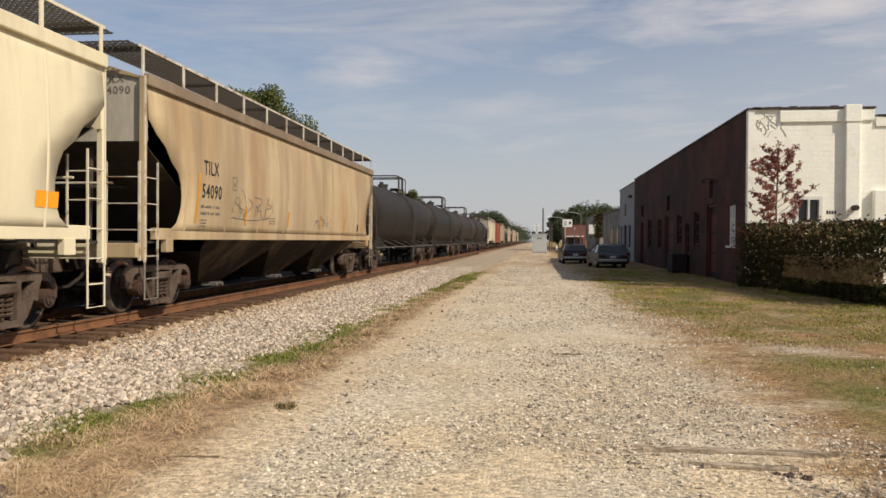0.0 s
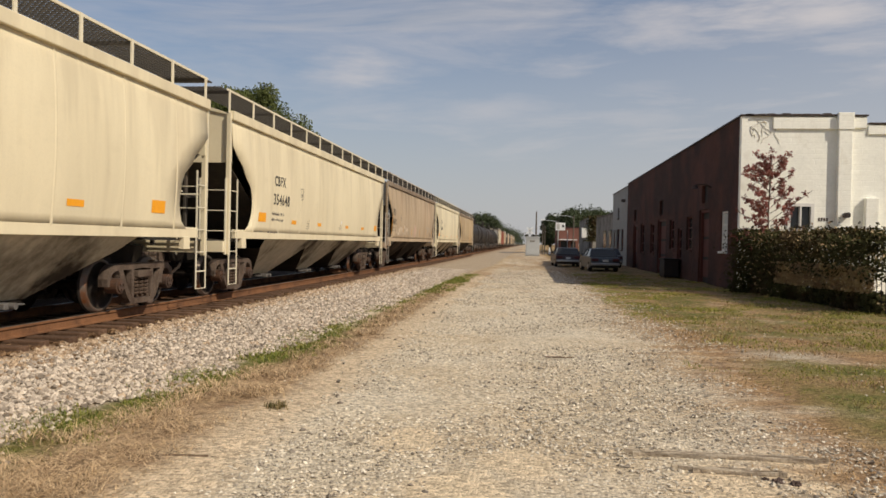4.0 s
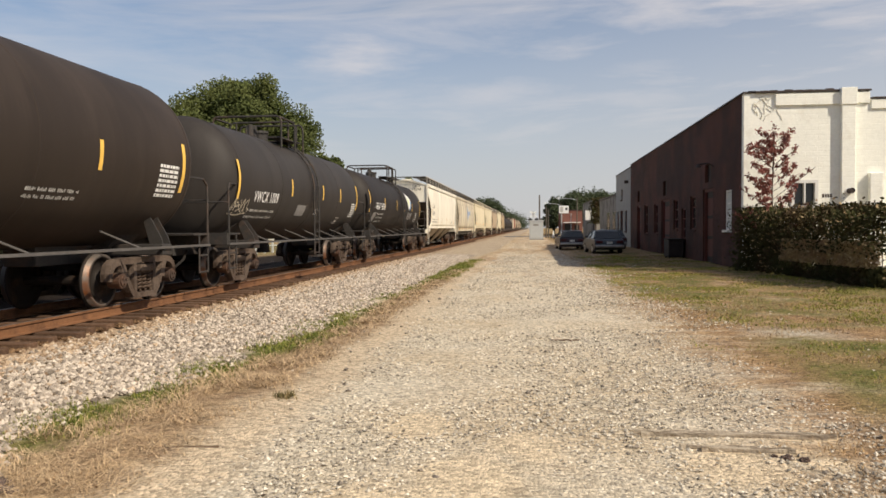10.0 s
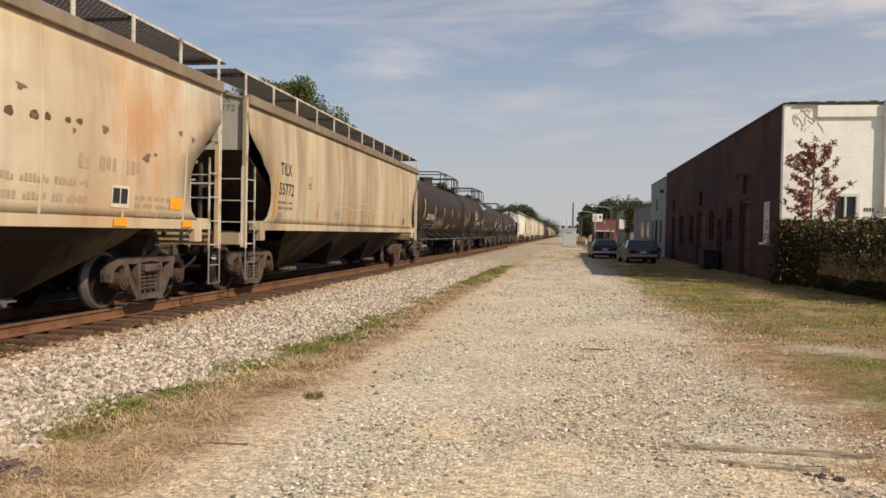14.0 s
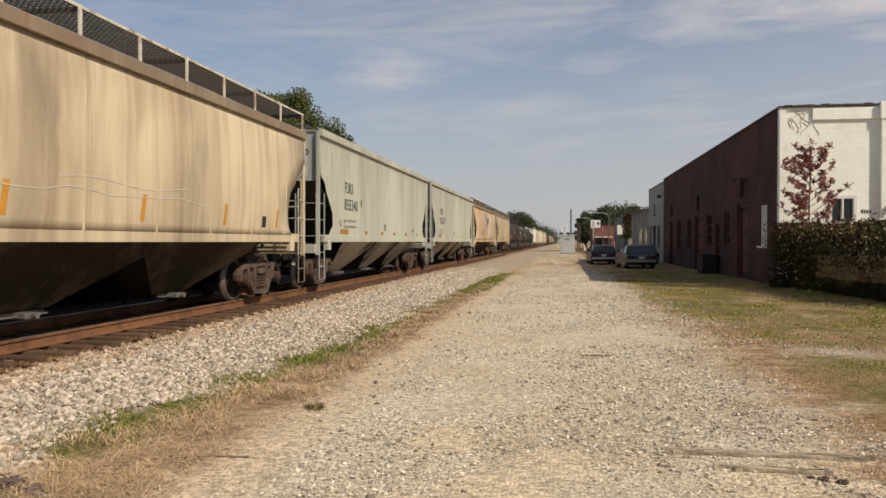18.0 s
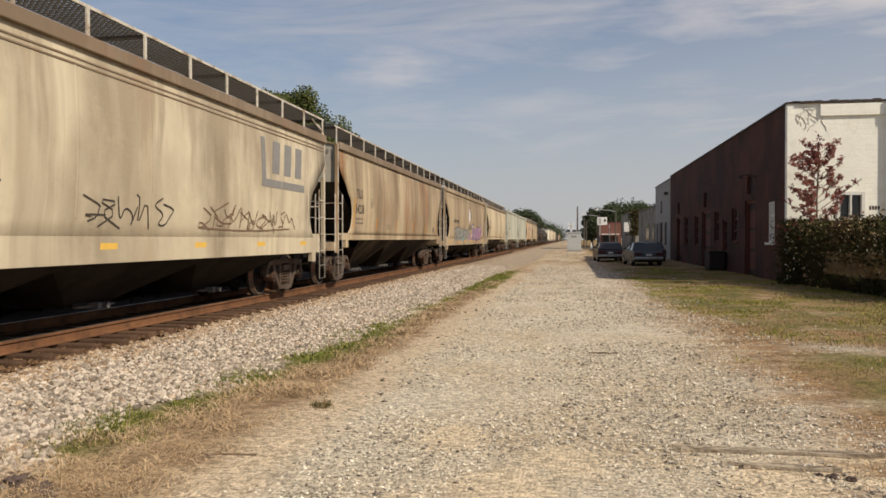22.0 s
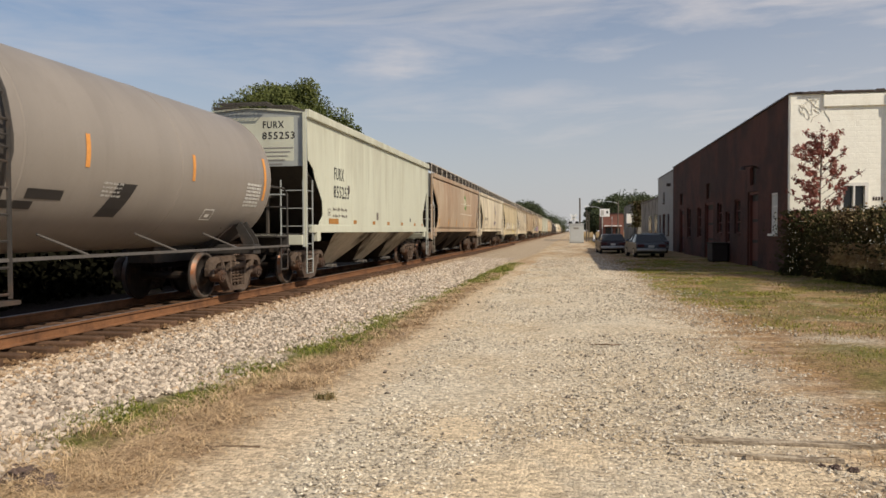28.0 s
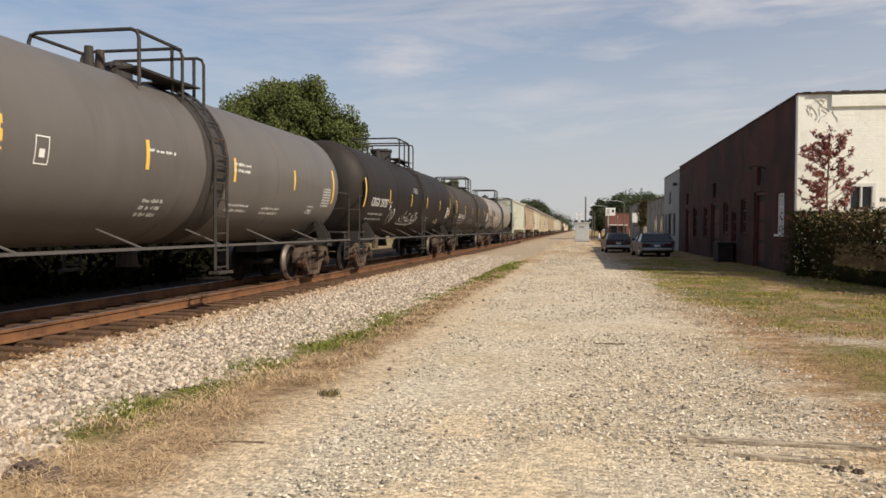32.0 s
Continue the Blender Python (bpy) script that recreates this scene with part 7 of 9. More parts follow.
    green = mix((0.12, 0.125, 0.036), (0.23, 0.19, 0.07), rng(mid, 0.42, 0.66))
    stone = mix((0.44, 0.365, 0.275), (0.31, 0.24, 0.165), rng(mid, 0.4, 0.7))
    rusty = (0.30, 0.20, 0.125)
    c = lane
    c = mix(c, sand, math2("MULTIPLY", band(x, -2.75, -2.0, 0.2), 0.9))
    c = mix(c, sand, math2("MULTIPLY", rng(mid, 0.56, 0.70), rng(big, 0.5, 0.66)))
    # bare sand where the gravel is worn off
    for cx, cy, r in SAND:
        off = t.nodes.new("ShaderNodeCombineXYZ")
        t.links.new(math2("SUBTRACT", sep.outputs["X"], cx), off.inputs[0])
        t.links.new(math2("MULTIPLY", math2("SUBTRACT", sep.outputs["Y"], cy), 0.7), off.inputs[1])
        far = t.nodes.new("ShaderNodeVectorMath")
        far.operation = "LENGTH"
        t.links.new(off.outputs[0], far.inputs[0])
        worn = math2("ADD", far.outputs[1], math2("MULTIPLY", math2("SUBTRACT", nz(3.5, 6.0, 0.75, shift=cx + 6), 0.5), 0.55))
        c = mix(c, (0.66, 0.535, 0.37), rng(worn, r * 1.15, r * 0.75, 0.0, 0.9))
    # dry grass strip, then the verge on the buildings' side in streaks and patches
    c = mix(c, dry, math2("MULTIPLY", rng(s, -4.0, -3.7), rng(x, -2.8, -2.4, 1.0, 0.0)))
    c = mix(c, verge_dry, math2("MULTIPLY", rng(x, 1.2, 2.8), rng(streak, 0.62, 0.44)))
    yy = math2("ADD", sep.outputs["Y"], math2("MULTIPLY", ragged, 2.2))
    c = mix(c, verge_dry, math2("MULTIPLY", rng(x, 2.0, 2.9), rng(streak, 0.74, 0.5, 0.0, 0.95)))
    c = mix(c, (0.50, 0.445, 0.35), math2("MULTIPLY", band(yy, 11.6, 12.8, 0.35), math2("MULTIPLY", band(x, 3.4, 4.5, 0.35), 0.8)))
    lawn = math2("SUBTRACT", x, rng(sep.outputs["Y"], 13.0, 19.5, 3.5, 2.25))
    c = mix(c, green, math2("MULTIPLY", math2("MULTIPLY", rng(lawn, -0.15, 0.5), rng(yy, 12.3, 13.3)), rng(nz(0.5, 6.0, 0.7, (1, 0.6, 1), 15.0), 0.41, 0.56)))
    c = mix(c, green, math2("MULTIPLY", math2("MULTIPLY", rng(x, 3.4, 3.8), band(yy, 10.4, 11.4, 0.2)), 0.9))
    c = mix(c, green, math2("MULTIPLY", math2("MULTIPLY", rng(x, 2.7, 3.3), rng(yy, 11.9, 11.3)), rng(nz(0.7, 6.0, 0.7, (1, 0.7, 1), 52.0), 0.40, 0.58, 0.35, 0.95)))
    # worn grass in the middle of the lane further off, and the trodden end of it
    c = mix(c, verge_dry, math2("MULTIPLY", math2("MULTIPLY", rng(sep.outputs["Y"], 14.0, 34.0), rng(nz(0.6, 6.0, 0.7, (1.2, 0.35, 1), 33.0), 0.50, 0.60)), 0.6))
    c = mix(c, verge_dry, math2("MULTIPLY", math2("MULTIPLY", rng(sep.outputs["Y"], 28.0, 52.0), rng(nz(0.25, 6.0, 0.7, (1.2, 0.5, 1), 37.0), 0.40, 0.60)), 0.75))
    there = math2("ADD", rng(sep.outputs["Y"], 13.0, 16.0, 1.0, 0.1), band(sep.outputs["Y"], 25.0, 36.0, 2.0))
    c = mix(c, green, math2("MULTIPLY", band(s, -4.15, -3.6, 0.2), there))
    c = mix(c, stone, rng(s, -4.02, -4.2))
    c = mix(c, rusty, math2("MULTIPLY", rng(x, -5.75, -6.6), 0.85))
    # dark soil under and beyond the train, with the train's shade in its colour
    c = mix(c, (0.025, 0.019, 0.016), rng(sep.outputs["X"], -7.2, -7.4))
    c = mix(c, dry, rng(x, -15.5, -17.0))
    c = mix(c, green, math2("MULTIPLY", rng(x, -16.0, -18.0), rng(big, 0.45, 0.55)))
    g = t.nodes.new("ShaderNodeMixRGB")
    g.blend_type = "MULTIPLY"
    g.inputs["Fac"].default_value = 1.0
    t.links.new(c, g.inputs["Color1"])
    t.links.new(grain, g.inputs["Color2"])
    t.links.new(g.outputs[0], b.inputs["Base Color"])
    bp = node(t, "ShaderNodeBump", Strength=0.7, Distance=0.025)
    hgt = math2("ADD", math2("MULTIPLY", pebble.outputs["Distance"], -0.8), nz(60.0, 4.0))
    t.links.new(hgt, bp.inputs["Height"])
    t.links.new(bp.outputs[0], b.inputs["Normal"])
    return m


M["ground"] = ground_material()


def ground():
    xs = [-900, -300, -120, -60, -35, -25, -20, -16, -14] + [-13 + 0.25 * i for i in range(94)] + [10.7, 12, 14, 17, 22, 30, 60, 120, 300, 900]
    ys = [-200, -60, -25, -10, -4, -1] + [0.3 * i for i in range(1, 110)] + [33 + 1.5 * i for i in range(1, 50)] + [115, 140, 180, 240, 340, 500, 800, 1500, 2500]
    rows = []
    for y in ys:
        row = []
        for x in xs:
            z = ground_z(x, y)
            if -13 < x < 11 and 0 < y < 60:
                z += 0.035 * noise.noise(Vector((x * 0.5, y * 0.5, 1.0))) + 0.012 * noise.noise(Vector((x * 2.1, y * 2.1, 7.0)))
            row.append((x, y, z))
        rows.append(row)
    bm = sheet(rows)
    for f in bm.faces:
        f.smooth = True
        f.normal_flip() if f.normal.z < 0 else None
    bmesh.ops.recalc_face_normals(bm, faces=bm.faces)
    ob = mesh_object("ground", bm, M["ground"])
    if ob.data.polygons[0].normal.z < 0:
        ob.data.flip_normals()
    return tagged(ob, "pale gravel lane between ballast and dry patchy grass", "ground", kind="structure")


ground()

# ---- brick warehouse ----


def nearer(ob):
    """Draws the plan of the buildings' side, laid out one ninth too large, in to its true size."""
    ob.matrix_basis = Matrix.Translation((0, 0, 0.165)) @ Matrix.Scale(0.9, 4) @ ob.matrix_basis
    return ob


BX, BY, BH, BFAR = 8.42, 32.0, 6.95, 79.0
M["brick"] = material("dark red brick", (0.092, 0.036, 0.025), 0.9, 0.0, 0.35, 0.5, 0.4, 60, (0.052, 0.025, 0.019), 0.5)
coursed(M["brick"], 0.24, 0.081, 0.012, "y", 0.55)
M["coping"] = material("dark metal coping", (0.06, 0.045, 0.04), 0.6, 0.2, 0.25, 3.0)
M["frame_red"] = material("dull red timber", (0.10, 0.03, 0.022), 0.7, 0.0, 0.25, 4.0)
M["frame_white"] = material("white window frame", (0.72, 0.71, 0.67), 0.6, 0.0, 0.1, 4.0)
M["boarded"] = material("pale painted board", (0.55, 0.56, 0.53), 0.8, 0.0, 0.2, 3.0)
M["dark_glass"] = material("dark dusty glass", (0.03, 0.034, 0.036), 0.15, 0.0, 0.2, 2.0, spec=0.5)
M["grey_block"] = material("grey stained concrete", (0.27, 0.26, 0.235), 0.9, 0.0, 0.22, 0.7, 0.3, 20, (0.15, 0.14, 0.125), 0.53)


M["stem_grey"] = material("dead grey stem", (0.60, 0.57, 0.50), 0.9, 0.0, 0.3, 4.0)


def opening_wall(x0, x1, y0, y1, z0, z1, holes):
    """A wall along y with rectangular holes (ya, yb, za, zb) right through it, as blocks that butt."""
    bm = bmesh.new()
    cuts = sorted(holes)
    ys = sorted({y0, y1, *[h[0] for h in cuts], *[h[1] for h in cuts]})
    for a, b in zip(ys, ys[1:]):
        inside = sorted([h for h in cuts if h[0] <= a + 1e-6 and h[1] >= b - 1e-6], key=lambda h: h[2])
        z = z0
        for h in inside:
            if h[2] > z + 1e-4:
                box(bm, x0, x1, a, b, z, h[2])
            z = max(z, h[3])
        if z < z1:
            box(bm, x0, x1, a, b, z, z1)
    bmesh.ops.remove_doubles(bm, verts=bm.verts, dist=1e-4)
    return bm


def window_in(parent, y0, y1, z0, z1, x, frame_mat, bars=1):
    w = part("window", boxed(x + 0.16, x + 0.175, y0, y1, z0, z1), M["dark_glass"], parent, "dark window pane in a deep reveal")
    bm = bmesh.new()
    for a, b in ((y0, y0 + 0.08), (y1 - 0.08, y1)):
        box(bm, x + 0.10, x + 0.158, a, b, z0, z1)
    for a, b in ((z0, z0 + 0.08), (z1 - 0.08, z1)):
        box(bm, x + 0.10, x + 0.158, y0 + 0.08, y1 - 0.08, a, b)
    for k in range(bars):
        z = z0 + (z1 - z0) * (k + 1) / (bars + 1)
        box(bm, x + 0.11, x + 0.158, y0 + 0.08, y1 - 0.08, z - 0.03, z + 0.03)
    part("frame", bm, frame_mat, w)
    part("sill", boxed(x - 0.06, x + 0.1, y0 - 0.06, y1 + 0.06, z0 - 0.1, z0), M["brick"] if frame_mat != M["frame_white"] else frame_mat, w)


def door_in(parent, y0, y1, z1, x):
    d = part("door", boxed(x + 0.2, x + 0.26, y0, y1, -0.1, z1), M["dark_open"], parent, "dark tall timber door")
    bm = bmesh.new()
    for a, b in ((y0, y0 + 0.12), (y1 - 0.12, y1)):
        box(bm, x + 0.08, x + 0.2, a, b, -0.1, z1)
    box(bm, x + 0.08, x + 0.2, y0 + 0.12, y1 - 0.12, z1 - 0.14, z1)
    part("frame", bm, M["frame_red"], d)
    bm = bmesh.new()
    for k in range(3):
        za = 0.2 + (z1 - 0.5) * k / 3
        box(bm, x + 0.18, x + 0.2, y0 + 0.25, y1 - 0.25, za, za + (z1 - 0.5) / 3 - 0.15)
    part("panel", bm, M["frame_red"], d)


def warehouse():
    b = tagged(new("warehouse"), "long dark red brick warehouse with a white painted end wall", "building")
    wins = [(41.05, 42.5, 1.5, 3.26), (43.7, 44.9, 0.95, 2.68), (45.95, 47.4, 1.5, 3.25), (53.1, 54.7, 1.2, 3.2), (57.65, 59.4, 1.15, 3.3)]
    doors = [(37.3, 39.4, 3.48), (48.7, 51.7, 3.4), (61.1, 63.5, 3.35)]
    tops = [(37.7, 38.95, 3.8, 4.65), (49.75, 51.1, 3.66, 4.58), (61.6, 63.2, 3.65, 4.5)]
    pale = (33.86, 35.0, 1.5, 3.23)
    holes = wins + [(a, c, -0.4, z) for a, c, z in doors] + tops + [pale]
    part("brick_wall", opening_wall(BX, BX + 0.35, BY + 0.3, 67.5, -0.4, BH, holes), M["brick"], b)
    for w in wins:
        window_in(b, *w, BX, M["frame_red"], 2)
    for w in tops:
        part("louvre", boxed(BX + 0.15, BX + 0.2, w[0], w[1], w[2], w[3]), M["dark_open"], b)
    for d in doors:
        door_in(b, *d, BX)
    window_in(b, *pale, BX - 0.05, M["frame_white"], 2)
    part("shutter", boxed(BX + 0.085, BX + 0.105, pale[0] + 0.1, pale[1] - 0.1, pale[2] + 0.1, pale[3] - 0.1), M["boarded"], b, "pale boarded window")
    ghol = [(70.0, 71.6, 1.25, 3.15), (72.9, 75.4, 0.2, 3.2), (76.5, 78.0, 1.2, 3.15), (73.4, 74.6, 4.2, 5.2)]
    part("grey_wall", opening_wall(BX - 0.02, BX + 0.35, 67.5, BFAR, -0.4, BH - 0.2, ghol), M["grey_wall"], b)
    for h in ghol:
        window_in(b, *h, BX - 0.02, M["frame_red"], 1)
    part("coping", boxed(BX - 0.06, BX + 0.41, BY - 0.06, 67.5, BH, BH + 0.07, bev=0.01), M["coping"], b)
    part("coping", boxed(BX - 0.08, BX + 0.41, 67.52, BFAR, BH - 0.2, BH - 0.13, bev=0.01), M["coping"], b)
    part("roof", boxed(BX + 0.35, BX + 30, BY + 0.3, BFAR - 0.3, BH - 0.7, BH - 0.5), M["black_steel"], b)
    part("back_wall", boxed(BX + 0.35, BX + 30, BFAR - 0.3, BFAR, -0.4, BH - 0.3), M["brick"], b)
    # white end wall with its window and door
    wx = [(10.3, 11.2, 2.42, 3.42), (14.45, 15.6, -0.4, 3.0)]
    xs = sorted({BX - 0.004, BX + 4.75, BX + 30, *[v for w in wx for v in w[:2]]})
    for a, c in zip(xs, xs[1:]):
        top = BH if c <= BX + 4.76 else BH - 0.32
        z = -0.4
        for w in wx:
            if w[0] <= a + 1e-6 and w[1] >= c - 1e-6:
                if w[2] > z:
                    part("white_wall", boxed(a, c, BY, BY + 0.3, z, w[2]), M["white_wall"], b)
                z = w[3]
        part("white_wall", boxed(a, c, BY, BY + 0.3, z, top), M["white_wall"], b)
    part("cornice", boxed(9.6, 12.05, BY - 0.09, BY, BH - 0.52, BH - 0.06, bev=0.02), M["white_wall"], b)
    part("cornice", boxed(12.6, 13.15, BY - 0.09, BY, BH - 0.48, BH - 0.06, bev=0.02), M["white_wall"], b)
    part("cornice", boxed(13.2, 30.0, BY - 0.07, BY, BH - 0.72, BH - 0.36, bev=0.02), M["white_wall"], b)
    bm = bmesh.new()
    box(bm, 12.06, 12.58, BY - 0.22, BY, -0.4, BH + 0.08, 0.02)
    box(bm, 12.02, 12.62, BY - 0.26, BY + 0.02, BH - 0.55, BH + 0.12, 0.02)
    part("pilaster", bm, M["white_wall"], b)
    bm = bmesh.new()
    box(bm, 13.12, 13.62, BY - 0.24, BY, -0.4, 3.72, 0.02)
    part("pilaster", bm, M["white_wall"], b)
    part("coping", boxed(BX + 0.41, 12.0, BY - 0.12, BY + 0.34, BH, BH + 0.07, bev=0.01), M["coping"], b)
    part("coping", boxed(12.62, 13.2, BY - 0.12, BY + 0.34, BH, BH + 0.06, bev=0.01), M["coping"], b)
    part("coping", boxed(13.24, BX + 30, BY - 0.1, BY + 0.34, BH - 0.32, BH - 0.25, bev=0.01), M["coping"], b)
    rnd = random.Random(4)
    for i in range(8):
        x = BX + 0.2 + i * 0.42 + rnd.uniform(-0.1, 0.1)
        part("coping_tile", boxed(x, x + 0.3, BY - 0.1, BY + 0.2, BH + 0.07, BH + 0.085 + rnd.uniform(0.0, 0.035), bev=0.01), M["coping"], b)
    for k in range(9):
        x, z = BX + 0.25 + 0.13 * k + rnd.uniform(-0.1, 0.1), BH - rnd.uniform(0.1, 0.5)
        pts = []
        for j in range(7):
            pts.append((x, BY - 0.012, z))
            x, z = x + rnd.uniform(-0.16, 0.14), z - rnd.uniform(-0.05, 0.24)
        bm = bmesh.new()
        pipe(bm, pts, 0.012, 4)
        part("dead_stem", bm, M["stem_grey"], b)
    w = part("window", boxed(10.3, 11.2, BY + 0.14, BY + 0.155, 2.42, 3.42), M["dark_glass"], b, "small window with a white frame")
    bm = bmesh.new()
    for a, c in ((10.24, 10.36), (11.14, 11.26), (10.72, 10.78)):
        box(bm, a, c, BY - 0.04, BY + 0.13, 2.36, 3.48)
    for a, c in ((2.36, 2.48), (3.36, 3.48)):
        box(bm, 10.36, 10.72, BY - 0.04, BY + 0.13, a, c)
        box(bm, 10.78, 11.14, BY - 0.04, BY + 0.13, a, c)
    part("frame", bm, M["frame_white"], w)
    d = part("door", boxed(14.45, 15.6, BY + 0.12, BY + 0.16, -0.2, 3.0), M["boarded"], b, "pale door in a red frame")
    bm = bmesh.new()
    for a, c in ((14.37, 14.47), (15.58, 15.68)):
        box(bm, a, c, BY - 0.05, BY + 0.12, -0.2, 3.1)
    box(bm, 14.47, 15.58, BY - 0.05, BY + 0.12, 2.98, 3.1)
    part("frame", bm, M["frame_red"], d)
    bm = bmesh.new()
    bmesh.ops.create_cone(bm, cap_ends=False, segments=16, radius1=0.11, radius2=0.11, depth=0.3, matrix=pose(12.36, BY - 0.34, 3.02, 90, 0, 0))
    bmesh.ops.create_cone(bm, cap_ends=True, segments=16, radius1=0.085, radius2=0.085, depth=0.28, matrix=pose(12.36, BY - 0.33, 3.02, 90, 0, 0))
    part("vent_pipe", bm, M["coping"], b)
    bm = bmesh.new()
    for k in range(4):
        box(bm, 11.42 + k * 0.1, 11.49 + k * 0.1, BY - 0.008, BY, 2.78, 2.92)
    part("number_bars", bm, M["coping"], b)
    bm = bmesh.new()
    pipe(bm, [(BX - 0.02, 37.0, 4.45), (BX - 0.3, 37.0, 4.6), (BX - 0.7, 37.0, 4.55)], 0.03)
    bmesh.ops.create_cone(bm, cap_ends=True, segments=12, radius1=0.16, radius2=0.06, depth=0.16, matrix=pose(BX - 0.74, 37.0, 4.48))
    part("wall_lamp", bm, M["coping"], b)
    bm = bmesh.new()
    box(bm, BX - 0.35, BX - 0.03, 68.9, 69.5, 5.5, 5.75, 0.03)
    part("wall_lamp", bm, M["coping"], b)
    return b


nearer(warehouse())


def bin_by_wall():
    b = tagged(new("waste_bin"), "dark wheeled waste bin against the brick wall", "bin")
    bm = bmesh.new()
    box(bm, 7.5, 8.3, 43.6, 45.2, 0.02, 0.95, 0.04)
    part("body", bm, M["dark_open"], b)
    bm = bmesh.new()
    box(bm, 7.46, 8.34, 43.56, 45.24, 0.95, 1.05, 0.03)
    part("lid", bm, M["black_steel"], b)
    for y in (43.8, 45.0):
        bm = bmesh.new()
        bmesh.ops.create_cone(bm, cap_ends=True, segments=10, radius1=0.08, radius2=0.08, depth=0.08, matrix=pose(7.6, y, -0.02, 0, 90, 0))
        part("castor", bm, M["black_steel"], b)
    b.matrix_basis = pose(0, 0, -0.06)
    return b


nearer(bin_by_wall())

# ---- plants ----
M["leaf"] = material("green leaves", (0.082, 0.101, 0.029), 0.7, 0.0, 0.4, 0.5, 0, 40, (0.115, 0.13, 0.04), 0.5, spec=0.2)
M["leaf_far"] = material("dusty far leaves", (0.045, 0.06, 0.026), 0.7, 0.0, 0.3, 0.4, 0, 40, (0.06, 0.078, 0.034), 0.5)
M["leaf_red"] = material("dark red leaves", (0.31, 0.105, 0.078), 0.6, 0.0, 0.35, 2.0, 0, 40, (0.20, 0.06, 0.048), 0.5)
M["leaf_vine"] = material("dark vine leaves", (0.058, 0.058, 0.024), 0.85, 0.0, 0.3, 1.1, 0, 40, (0.08, 0.052, 0.03), 0.55, spec=0.05)
M["bark"] = material("grey-brown bark", (0.12, 0.09, 0.065), 0.95, 0.0, 0.3, 5.0, 0.6, 25)


def leaf_mesh(points, size, rnd, name, mat, parent=None, kind="", turn=1.0):
    """Bent leaf blades of two triangles each at the points."""
    n = len(points)
    P = np.array(points)
    g = np.random.default_rng(rnd)
    a = g.normal(size=(n, 3))
    a /= np.linalg.norm(a, axis=1)[:, None]
    b = np.cross(a, g.normal(size=(n, 3)))
    b /= np.linalg.norm(b, axis=1)[:, None]
    s = size * g.uniform(0.6, 1.3, (n, 1))
    V = np.stack([P - a * s, P + b * s * 0.55 + np.array([0, 0, 0.1]) * s, P + a * s, P - b * s * 0.55 + np.array([0, 0, 0.1]) * s], 1).reshape(-1, 3)
    F = [(4 * i, 4 * i + 1, 4 * i + 2, 4 * i + 3) for i in range(n)]
    me = bpy.data.meshes.new(name)
    me.from_pydata(V.tolist(), [], F)
    me.materials.append(mat)
    ob = new(name, me)
    if parent:
        ob.parent = parent
    if kind:
        tagged(ob, kind=kind)
    return ob


def tree(x, y, height, width, name, label, mat, seed, leaves=9000, leaf=0.22, trunk=0.32, low=0.28, broad=False):
    rnd = random.Random(seed)
    t = tagged(new(name), label, "tree")
    t.matrix_basis = pose(x, y, ground_z(x, y) - 0.05)
    bm = bmesh.new()
    stem = [(0, 0, 0)]
    for k in range(1, 6):
        stem.append((rnd.uniform(-0.1, 0.1) * k * 0.3, rnd.uniform(-0.1, 0.1) * k * 0.3, height * 0.16 * k))
    for i, (p, q) in enumerate(zip(stem, stem[1:])):
        d = Vector(q) - Vector(p)
        m = Matrix.Translation((Vector(p) + Vector(q)) / 2) @ d.to_track_quat("Z", "Y").to_matrix().to_4x4()
        bmesh.ops.create_cone(bm, cap_ends=True, segments=9, radius1=trunk * (1 - i * 0.17), radius2=trunk * (1 - (i + 1) * 0.17), depth=d.length * 1.04, matrix=m)
    part("trunk", bm, M["bark"], t)
    pts = []
    lobes = []
    for k in range(110 if broad else max(26, leaves // 1400)):
        a = rnd.uniform(0, 2 * math.pi)
        h = low + (0.93 - low) * rnd.random()
        env = math.sin(math.pi * min(max((h - low * 0.55) / (1.04 - low * 0.55), 0.02), 0.98)) ** 0.6
        r = width / 2 * env * rnd.uniform(0.35, 0.86)
        if broad:
            h = rnd.uniform(-1, 1)
            r = width * 0.42 * math.sqrt(1 - h * h) * rnd.uniform(0.5, 1.06) * (1 + 0.18 * math.sin(3 * a + 1.0))
            h = 0.63 + 0.355 * h * rnd.uniform(0.85, 1.05)
        lobes.append((Vector((r * math.cos(a), r * math.sin(a), h * height)), width * (rnd.uniform(0.05, 0.13) if broad else rnd.uniform(0.10, 0.19))))
    bm = bmesh.new()
    for c, r in lobes:
        base = Vector((0, 0, max(height * 0.15, c.z - Vector((c.x, c.y)).length * 0.8)))
        d = c - base
        m = Matrix.Translation((c + base) / 2) @ d.to_track_quat("Z", "Y").to_matrix().to_4x4()
        bmesh.ops.create_cone(bm, cap_ends=False, segments=5, radius1=trunk * 0.3, radius2=trunk * 0.06, depth=d.length, matrix=m)
    part("limb", bm, M["bark"], t)
    for i in range(leaves):
        c, r = lobes[i % len(lobes)]
        d = Vector((rnd.gauss(0, 1), rnd.gauss(0, 1), rnd.gauss(0, 0.8))).normalized()
        rr = r * (0.35 + 0.72 * rnd.random() + 0.25 * noise.noise(d * 2.2 + c))
        pts.append(tuple(c + d * rr))
    leaf_mesh(pts, leaf, seed, "crown", mat, t)
    return t


